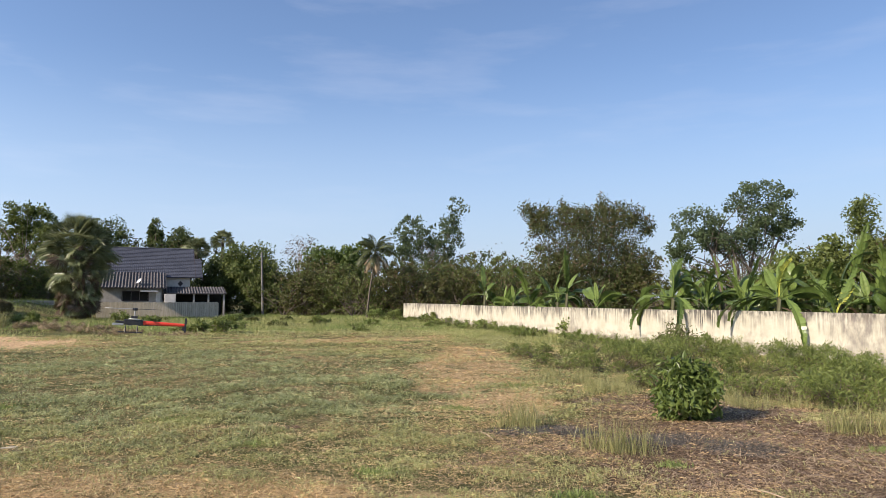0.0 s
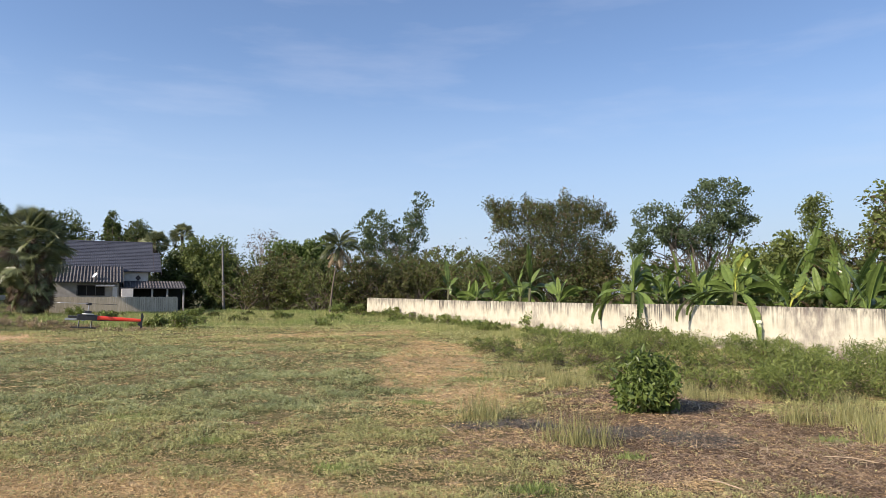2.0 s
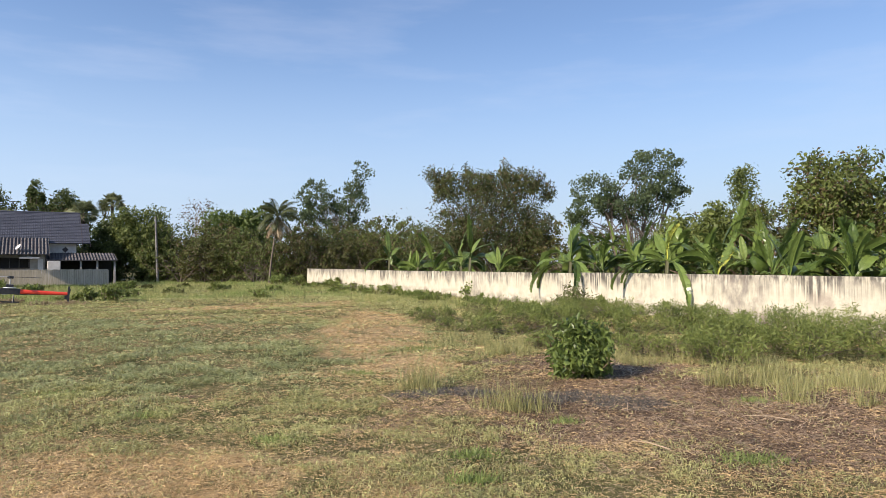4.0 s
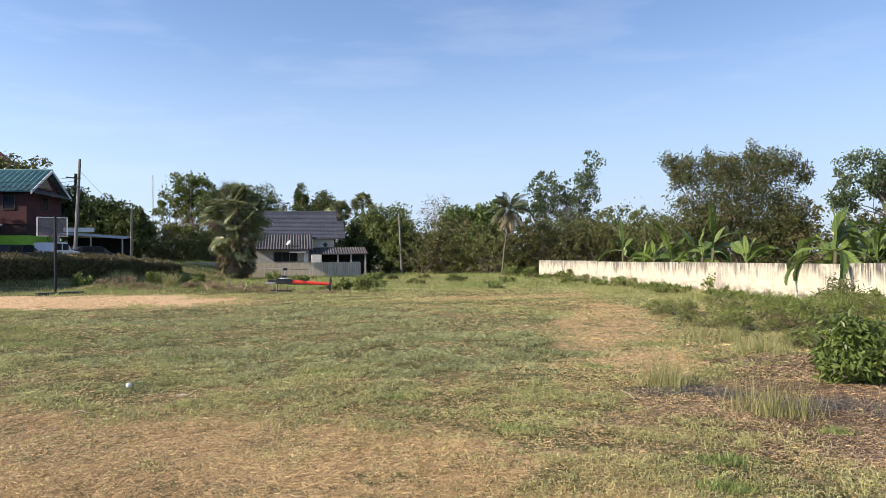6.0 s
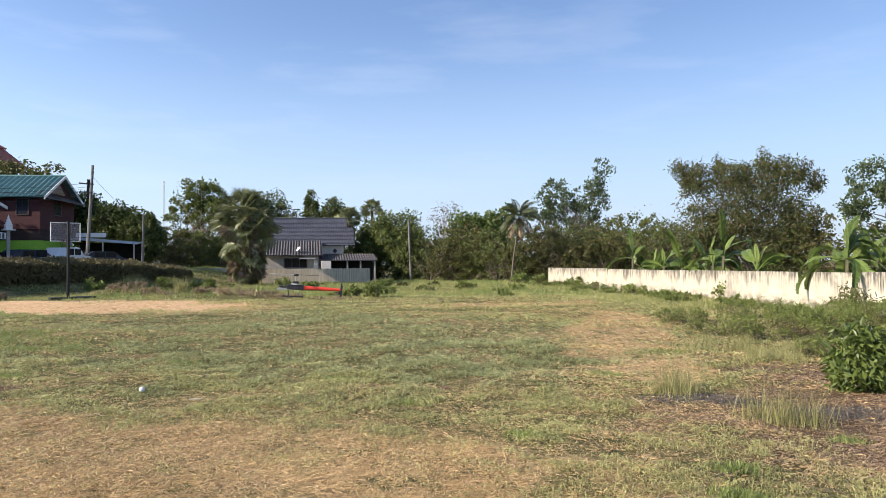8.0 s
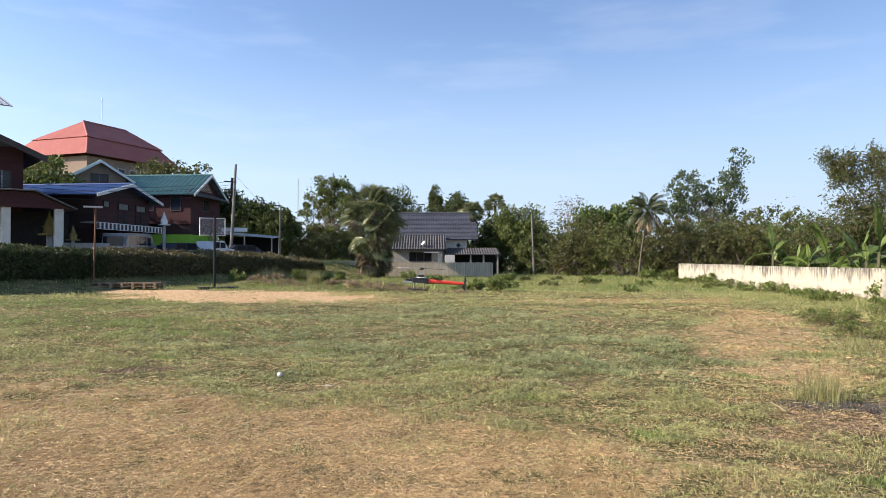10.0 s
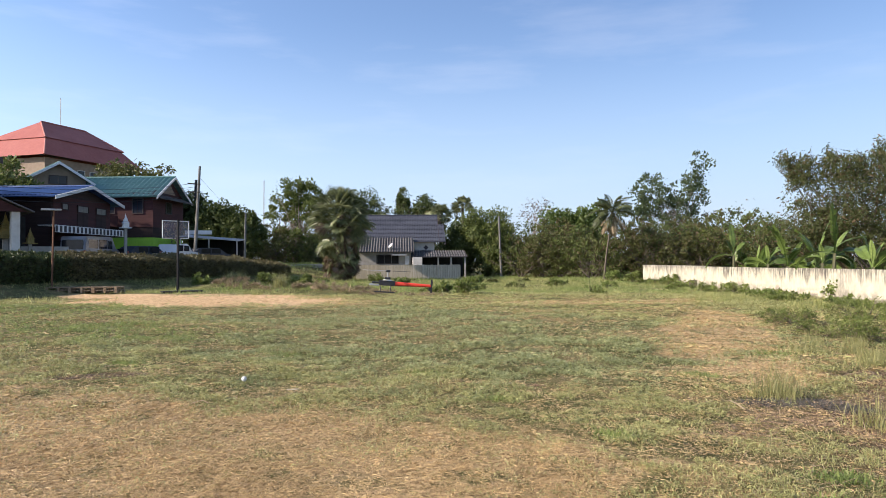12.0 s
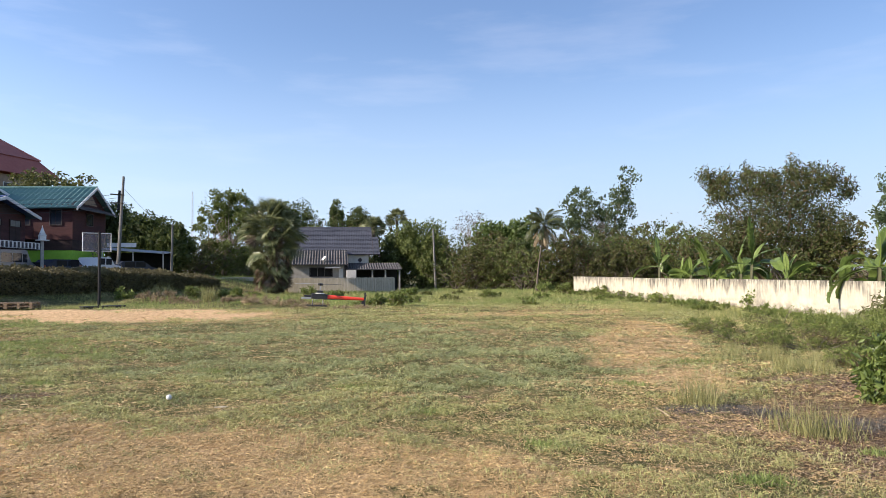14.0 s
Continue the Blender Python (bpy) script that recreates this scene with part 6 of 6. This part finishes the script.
weed("dead_shrub", "dark dry twiggy shrub by the wall", Vector((7.0, 20.6, 0)), 0.95, 1.2, LEAF_OLIVE, 900, 0.12, 0.03, 20, 14, 0.6)
for x, y, h, w in ((5.6, 30.0, 0.9, 1.6), (7.2, 27.5, 0.5, 2.0), (2.6, 38.0, 0.5, 1.5), (-0.9, 46.0, 0.7, 1.8), (-3.6, 50.0, 0.9, 1.6), (-5.0, 51.0, 0.9, 1.8), (-9.9, 31.0, 0.7, 1.6), (-11.3, 31.6, 0.55, 1.0), (-20.2, 34.0, 0.9, 0.9), (-17.0, 40.0, 0.7, 1.2), (-25.0, 40.0, 0.7, 1.6), (-29.0, 36.0, 0.8, 1.3), (-27.5, 41.0, 0.9, 1.4), (9.0, 23.0, 0.6, 1.6), (-14.0, 46.0, 0.6, 1.5), (-22.0, 47.0, 0.8, 1.8), (-7.5, 42.0, 0.5, 1.4)):
    weed("field_shrub", "low green shrub among tall weeds", Vector((x, y, 0)), h, w, LEAF_LOW if (x * 7) % 3 < 1.5 else LEAF_WEED, 1100, 0.13, 0.055, 18, 8, 0.1, "low shrubs in the field")


for k in range(34):
    p = wall_pose @ Vector((1.0 + 1.05 * k + 0.5 * rng.random(), -0.5 - 1.9 * rng.random() ** 1.5, 0))
    h = 0.2 + 0.34 * rng.random() ** 1.5
    weed("wall_weed", ("leafy green weeds at the foot of the wall", "low feathery weeds beside the wall")[k % 2], p, h, h * (2.6 + 2.0 * rng.random()), (LEAF_LOW, LEAF_WEED, LEAF_WEED)[k % 3], 520, 0.11, 0.04, 14, 5, 0.12, "weeds along the wall")
for k in range(30):
    x, y = -29.0 + 35.0 * rng.random(), 31.5 + 22.0 * rng.random()
    h = 0.15 + 0.3 * rng.random()
    if x > -4.5 + 0.353 * (53.3 - y):
        continue
    weed("field_shrub", "low green shrub among tall weeds", Vector((x, y, 0)), h, h * (2.2 + 2.5 * rng.random()), (LEAF_LOW, LEAF_WEED, LEAF_OLIVE, LEAF_WEED)[k % 4], 420, 0.13, 0.05, 12, 5, 0.15, "low shrubs in the field")
for x, y, h, w, n in ((-25.5, 34.5, 0.35, 2.6, 1800), (-22.8, 33.4, 0.25, 2.0, 1200), (-18.0, 31.6, 0.3, 3.0, 1800), (-14.5, 31.0, 0.22, 2.2, 1200), (-20.5, 32.4, 0.2, 2.0, 1000), (-11.5, 29.8, 0.18, 2.0, 900), (-16.2, 31.2, 0.24, 2.2, 1300), (-24.2, 33.8, 0.28, 2.0, 1300)):
    weed("straw_heap", "low heap of dry brown cut weeds and straw", Vector((x, y, 0)), h * 1.1, w * 1.25, HEAP_STRAW, int(n * 1.6), 0.13, 0.02, 34, 4, 0.0, "heaps of cut weeds", -0.6)


# ---- grass ----
def inside(x, y, patches, seed):
    """How far the points lie inside ragged ellipses, 0 to 1."""
    best = np.zeros_like(x)
    wob = 0.8 * (vnoise(x * 0.9, y * 0.9, seed) - 0.5) + 0.4 * (vnoise(x * 2.7, y * 2.7, seed + 1) - 0.5)
    for cx, cy, rx, ry, turn in patches:
        c, s = math.cos(radians(turn)), math.sin(radians(turn))
        dx, dy = x - cx, y - cy
        d = np.hypot((dx * c + dy * s) / rx, (-dx * s + dy * c) / ry)
        best = np.maximum(best, 1 - smooth(d + wob, 0.75, 1.15))
    return best


def scatter(n, r0, r1, power=2.0):
    """Plan points in the sector of the field, thinning with distance."""
    b = np.radians(rng.uniform(-60, 46, n))
    k = 2.0 - power
    q = rng.random(n)
    r = r0 * (r1 / r0) ** q if abs(k) < 1e-6 else (r0**k + q * (r1**k - r0**k)) ** (1 / k)
    return r * np.sin(b), r * np.cos(b), r


def tufted(n, r0, r1, power, per=12, spread=0.045):
    """Plan points gathered in small tufts."""
    x, y, r = scatter(n // per, r0, r1, power)
    k = np.repeat(np.arange(len(x)), per)
    s = spread * (0.5 + rng.random(len(x)))[k] * np.clip(r[k] / 8.0, 0.8, 3.0)
    x, y = x[k] + s * rng.normal(size=len(k)), y[k] + s * rng.normal(size=len(k))
    return x, y, np.hypot(x, y)


def behind_wall(x, y):
    return (x - WALL_FAR.x) * -wall_dir.y + (y - WALL_FAR.y) * wall_dir.x > -0.05


def blades(name, label, x, y, height, width, lean, mat_, bend=True):
    """Grass blades as thin bent tapering strips, joined into one object."""
    keep = ~((behind_wall(x, y)) & (y < 54))
    x, y, height, width, lean = x[keep], y[keep], height[keep], width[keep], lean[keep]
    n = len(x)
    z = terrain(x, y) - 0.005
    az, face = rng.random(n) * 2 * np.pi, rng.random(n) * np.pi
    base = np.stack([x, y, z], 1)
    d = np.stack([np.cos(az) * np.sin(lean), np.sin(az) * np.sin(lean), np.cos(lean)], 1)
    d2 = np.stack([np.cos(az) * np.sin(lean * 1.5 + 0.15), np.sin(az) * np.sin(lean * 1.5 + 0.15), np.cos(np.minimum(lean * 1.5 + 0.15, 1.52))], 1)
    s = np.stack([np.cos(face), np.sin(face), np.zeros(n)], 1) * width[:, None] * 0.5
    mid = base + d * height[:, None] * 0.55
    tip = mid + d2 * height[:, None] * 0.5
    tip[:, 2] = np.maximum(tip[:, 2], z + 0.008)
    v = np.stack([base - s, base + s, mid + s * 0.8, tip, mid - s * 0.8], 1).reshape(-1, 3)
    k = np.arange(n)[:, None] * 5
    f = np.concatenate([k + np.array([[0, 1, 2]]), k + np.array([[0, 2, 4]]), k + np.array([[4, 2, 3]])], 0) if bend else np.concatenate([k + np.array([[0, 1, 3]])], 0)
    ob = new(name, mesh_from(name, v, f, mat_))
    return tagged(ob, label, "grass", kind="stuff")


def curls(name, label, x, y, rise, reach, width, tip, mat_):
    """Mown blades that rise and bend over, each one folded leaf, joined into one object. Further off one blade stands for several."""
    keep = ~((behind_wall(x, y)) & (y < 54))
    x, y, rise, reach = x[keep], y[keep], rise[keep], reach[keep]
    n = len(x)
    far = np.clip(np.hypot(x, y) / 6.0, 0.85, 4.0)
    rise, reach, wd = rise * far**0.25, reach * far**0.35, width * far**0.9 * (0.7 + 0.6 * rng.random(n))
    az = rng.random(n) * 2 * np.pi
    d = np.stack([np.cos(az), np.sin(az), np.zeros(n)], 1)
    s = np.stack([-np.sin(az), np.cos(az), 0.5 * rng.normal(size=n)], 1) * wd[:, None] * 0.5
    up = np.array([[0.0, 0.0, 1.0]])
    base = np.stack([x, y, terrain(x, y) - 0.004], 1)
    mid = base + d * reach[:, None] * 0.4 + up * rise[:, None] * 0.85
    end = base + d * reach[:, None] + up * (rise * (tip + 0.5 * rng.random(n)))[:, None]
    v = np.stack([base, mid + s, end, mid - s], 1).reshape(-1, 3)
    return tagged(new(name, mesh_from(name, v, np.arange(4 * n).reshape(n, 4), mat_)), label, "grass", kind="stuff")


LUSH = [(-16.0, 12.5, 6.5, 2.6, 5), (-22.0, 17.0, 7.0, 2.5, 20)]
BLUE = [(-4.5, 14.5, 7.0, 6.0, 0), (-9.0, 17.0, 6.0, 4.0, 0), (-1.5, 11.0, 2.0, 2.0, 0)]
TALL = [(1.85, 7.35, 0.32, 0.35, 0), (5.4, 8.2, 0.9, 0.8, 0), (4.6, 10.6, 1.0, 0.7, 0), (6.2, 7.6, 0.9, 0.8, 0), (2.8, 13.5, 1.0, 2.0, 0), (1.0, 8.9, 0.3, 0.4, 0), (3.0, 11.8, 0.9, 0.6, 0)]

gx, gy, gr = tufted(600000, 3.4, 34.0, 1.5, 8, 0.05)
bare = np.maximum(inside(gx, gy, SAND_PATCHES, 21), 0.7 * inside(gx, gy, ASH_PATCHES, 22))
straw = np.maximum(inside(gx, gy, STRAW_PATCHES, 23), 1.2 * inside(gx, gy, RED_PATCHES, 25))
patchy = smooth(vnoise(gx * 0.45, gy * 0.45, 31) * 0.6 + vnoise(gx * 1.9, gy * 1.9, 32) * 0.4, 0.36, 0.62)
hummock = vnoise(gx * 2.2, gy * 2.6, 33) * 0.55 + vnoise(gx * 6.0, gy * 6.0, 34) * 0.45
green_p = (1 - bare) * np.clip(0.5 + 0.7 * patchy, 0, 1) * (1 - 0.75 * straw) * (0.15 + 0.85 * smooth(hummock, 0.34, 0.56))
ok = rng.random(len(gx)) < green_p
blue_w = inside(gx, gy, BLUE, 26)
lush_w = 0.65 * inside(gx, gy, LUSH, 27)
pick = rng.random(len(gx))
hh = (0.016 + 0.026 * rng.random(len(gx))) * (1 + 0.4 * patchy) * (0.45 + 0.95 * smooth(hummock, 0.25, 0.75)) * (0.75 + 0.25 * smooth(gr, 5.0, 11.0))
for name, label, sel, mat_, kh, flat in (
    ("lush_grass", "taller lush green grass growing in patches", ok & (pick < lush_w), BLADE_LUSH, 1.35, 1.1),
    ("blue_green_grass", "mown blue-green grass in the middle of the field", ok & (pick >= lush_w) & (pick < np.maximum(blue_w * 0.85, lush_w)), BLADE_BLUE, 1.15, 1.2),
    ("mown_grass", "short mown olive green grass", ok & (pick >= np.maximum(blue_w * 0.85, lush_w)), BLADE_GREEN, 1.0, 1.4),
):
    curls(name, label, gx[sel], gy[sel], hh[sel] * kh, hh[sel] * kh * flat * (0.5 + rng.random(sel.sum())), 0.0050, 0.6, mat_)
gx, gy, gr = tufted(740000, 3.4, 34.0, 1.62, 5, 0.06)
bare = np.maximum(inside(gx, gy, SAND_PATCHES, 21), 0.8 * inside(gx, gy, ASH_PATCHES, 22))
straw = inside(gx, gy, STRAW_PATCHES, 23)
red_w = inside(gx, gy, RED_PATCHES, 25)
patchy = smooth(vnoise(gx * 0.45, gy * 0.45, 31) * 0.6 + vnoise(gx * 1.9, gy * 1.9, 32) * 0.4, 0.36, 0.62)
blue_w = np.maximum(inside(gx, gy, BLUE, 26), inside(gx, gy, LUSH, 27))
straw = straw * np.where(gx > -1.5, 1.0, 1 - 0.4 * patchy)
hummock = vnoise(gx * 2.2, gy * 2.6, 35) * 0.5 + vnoise(gx * 7.0, gy * 7.0, 36) * 0.5
dry_p = (1 - 0.72 * bare) * (0.35 + 0.65 * smooth(hummock, 0.3, 0.55)) * np.clip(0.24 + 0.85 * np.maximum(straw, red_w) + 0.3 * (1 - patchy), 0, 1) * (1 - 0.42 * blue_w)
ok = rng.random(len(gx)) < dry_p
pick = rng.random(len(gx))
for name, label, sel, mat_ in (("dry_grass", "cut straw-coloured dry grass lying flat", ok & (pick >= 0.8 * red_w), BLADE_DRY), ("red_litter", "red-brown dry plant litter on the ground", ok & (pick < 0.8 * red_w), BLADE_RED)):
    n_ = sel.sum()
    curls(name, label, gx[sel], gy[sel], (0.006 + 0.020 * rng.random(n_) ** 1.5) * (0.6 + 0.8 * hummock[sel]), 0.04 + 0.07 * rng.random(n_), 0.0046, 0.35, mat_)
gx, gy, gr = tufted(190000, 3.4, 9.0, 1.6, 4, 0.05)
litter = np.clip(0.35 + 0.65 * np.maximum(inside(gx, gy, STRAW_PATCHES, 23), inside(gx, gy, RED_PATCHES, 25)), 0, 1) * (1 - inside(gx, gy, ASH_PATCHES, 22)) * (1 - 0.85 * smooth(gx, 0.0, 2.0))
sel = rng.random(len(gx)) < litter * (0.25 + 0.75 * smooth(vnoise(gx * 9.0, gy * 9.0, 37), 0.3, 0.6))
n_ = sel.sum()
curls("fine_litter", "fine short bleached clippings over the near grass", gx[sel], gy[sel], 0.008 + 0.016 * rng.random(n_), 0.02 + 0.035 * rng.random(n_), 0.0046, 0.5, BLADE_DRY)
# long broken straws strewn over the dry part
lx, ly = [], []
for cx, cy, rx, ry, k in ((3.8, 6.6, 1.3, 1.0, 4400), (5.6, 7.6, 1.2, 1.0, 2200), (1.8, 5.2, 1.2, 0.6, 1600), (3.4, 10.0, 1.2, 1.0, 1600), (-2.0, 7.5, 4.0, 2.0, 500)):
    lx.append(cx + rx * rng.normal(size=k))
    ly.append(cy + ry * rng.normal(size=k))
lx, ly = np.concatenate(lx), np.concatenate(ly)
far = np.hypot(lx, ly) > 3.6
lx, ly = lx[far], ly[far]
blades("loose_straw", "long pale broken straws strewn on the ground", lx, ly, 0.07 + 0.24 * rng.random(len(lx)) ** 2, 0.006 * np.clip(np.hypot(lx, ly) / 7, 0.8, 2.0), (1.33 + 0.12 * rng.normal(size=len(lx))).clip(0.9, 1.5), BLADE_LOOSE, True)
# dark burnt crumbs
ax, ay = [], []
for cx, cy, rx, ry, tu in ASH_PATCHES:
    ax.append(cx + rx * 0.9 * rng.normal(size=1700) * 0.5)
    ay.append(cy + ry * 0.9 * rng.normal(size=1700) * 0.5)
ax, ay = np.concatenate(ax), np.concatenate(ay)
blades("burnt_litter", "dark grey burnt stubble in patches", ax, ay, 0.03 + 0.04 * rng.random(len(ax)), np.full(len(ax), 0.007), np.abs(0.9 + 0.4 * rng.normal(size=len(ax))), BLADE_ASH, True)
# tall pale grass tufts
tx, ty = [], []
for cx, cy, rx, ry, tu in TALL:
    k = int(900 * math.sqrt(rx * ry) / 0.6)
    centres = np.stack([cx + rx * rng.normal(size=max(4, k // 120)) * 0.5, cy + ry * rng.normal(size=max(4, k // 120)) * 0.5], 1)
    c = centres[rng.integers(0, len(centres), k)]
    tx.append(c[:, 0] + 0.10 * rng.normal(size=k))
    ty.append(c[:, 1] + 0.10 * rng.normal(size=k))
tx, ty = np.concatenate(tx), np.concatenate(ty)
blades("tall_grass", "tall pale yellow-green grass tufts", tx, ty, (0.10 + 0.36 * rng.random(len(tx)) ** 1.8) * np.where(ty > 9.5, 0.65, 1.0), 0.004 + 0.003 * rng.random(len(tx)), np.abs(0.36 * rng.normal(size=len(tx))), BLADE_TALL, True)
# two clumps of tall plumed grass before the hedge
qx, qy = [], []
for p in (at(-35.9, 44), at(-32.7, 39), at(-36.6, 46)):
    qx.append(p.x + 0.16 * rng.normal(size=260))
    qy.append(p.y + 0.16 * rng.normal(size=260))
qx, qy = np.concatenate(qx), np.concatenate(qy)
blades("plumed_grass", "tall pale plumed grass clumps on the bank", qx, qy, 0.5 + 0.7 * rng.random(len(qx)), np.full(len(qx), 0.022), np.abs(0.33 * rng.normal(size=len(qx))), BLADE_TALL, True)
# small fresh green tufts among the dry litter
sx, sy = [], []
for cx, cy, rad, k in ((1.05, 5.55, 0.12, 500), (0.95, 4.95, 0.10, 420), (3.25, 5.2, 0.16, 600), (2.2, 6.7, 0.08, 200), (-0.6, 6.2, 0.12, 350), (4.6, 7.3, 0.12, 350), (0.2, 10.2, 0.2, 400), (-3.4, 9.0, 0.18, 380), (-2.1, 7.6, 0.15, 320), (-6.6, 10.4, 0.25, 450), (1.3, 12.6, 0.25, 450), (-8.4, 8.6, 0.2, 380)):
    sx.append(cx + rad * 1.6 * rng.normal(size=k) * 0.6)
    sy.append(cy + rad * rng.normal(size=k) * 0.6)
sx, sy = np.concatenate(sx), np.concatenate(sy)
blades("green_tufts", "small fresh green grass tufts in the dry litter", sx, sy, 0.03 + 0.06 * rng.random(len(sx)), np.full(len(sx), 0.009), np.abs(0.7 + 0.4 * rng.normal(size=len(sx))), BLADE_LUSH, True)
# rough weeds beyond the mown part
wx, wy, wr = scatter(330000, 24.0, 72.0, 1.6)
sandy = inside(wx, wy, SAND_PATCHES, 21)
rough = smooth(wy + 0.25 * np.abs(wx) + 3 * (vnoise(wx * 0.3, wy * 0.3, 41) - 0.5), 31.0, 38.0)
rough = np.maximum(rough, 0.9 * smooth(-((wx - WALL_FAR.x) * -wall_dir.y + (wy - WALL_FAR.y) * wall_dir.x), 7.0, 2.0) * (wx > -4))
tone = vnoise(wx * 0.25, wy * 0.25, 43) * 0.7 + vnoise(wx * 1.1, wy * 1.1, 44) * 0.3
ok = rng.random(len(wx)) < rough * (1 - sandy)
for name, label, sel, mat_, kh in (("rough_weeds", "rough green weeds at the back of the field", ok & (tone > 0.53), BLADE_LUSH, 0.62), ("yellowing_weeds", "yellowing tall grass at the back of the field", ok & (tone <= 0.53), BLADE_WEEDY, 0.62)):
    n_ = sel.sum()
    blades(name, label, wx[sel], wy[sel], kh * (0.12 + 0.26 * rng.random(n_)) * (0.25 + 1.5 * smooth(vnoise(wx[sel] * 0.7, wy[sel] * 0.7, 45) * 0.6 + vnoise(wx[sel] * 2.3, wy[sel] * 2.3, 46) * 0.4, 0.25, 0.8)), 0.02 * np.clip(wr[sel] / 30, 0.8, 2), np.abs(0.45 * rng.normal(size=n_)), mat_, False)
# short far grass between
fx, fy, fr = scatter(120000, 30.0, 75.0, 1.4)
ok = rng.random(len(fx)) > inside(fx, fy, SAND_PATCHES, 21)
blades("far_grass", "dry pale green grass further back", fx[ok], fy[ok], 0.06 + 0.09 * rng.random(ok.sum()), np.full(ok.sum(), 0.035), np.abs(0.6 * rng.normal(size=ok.sum())), BLADE_GREEN, False)
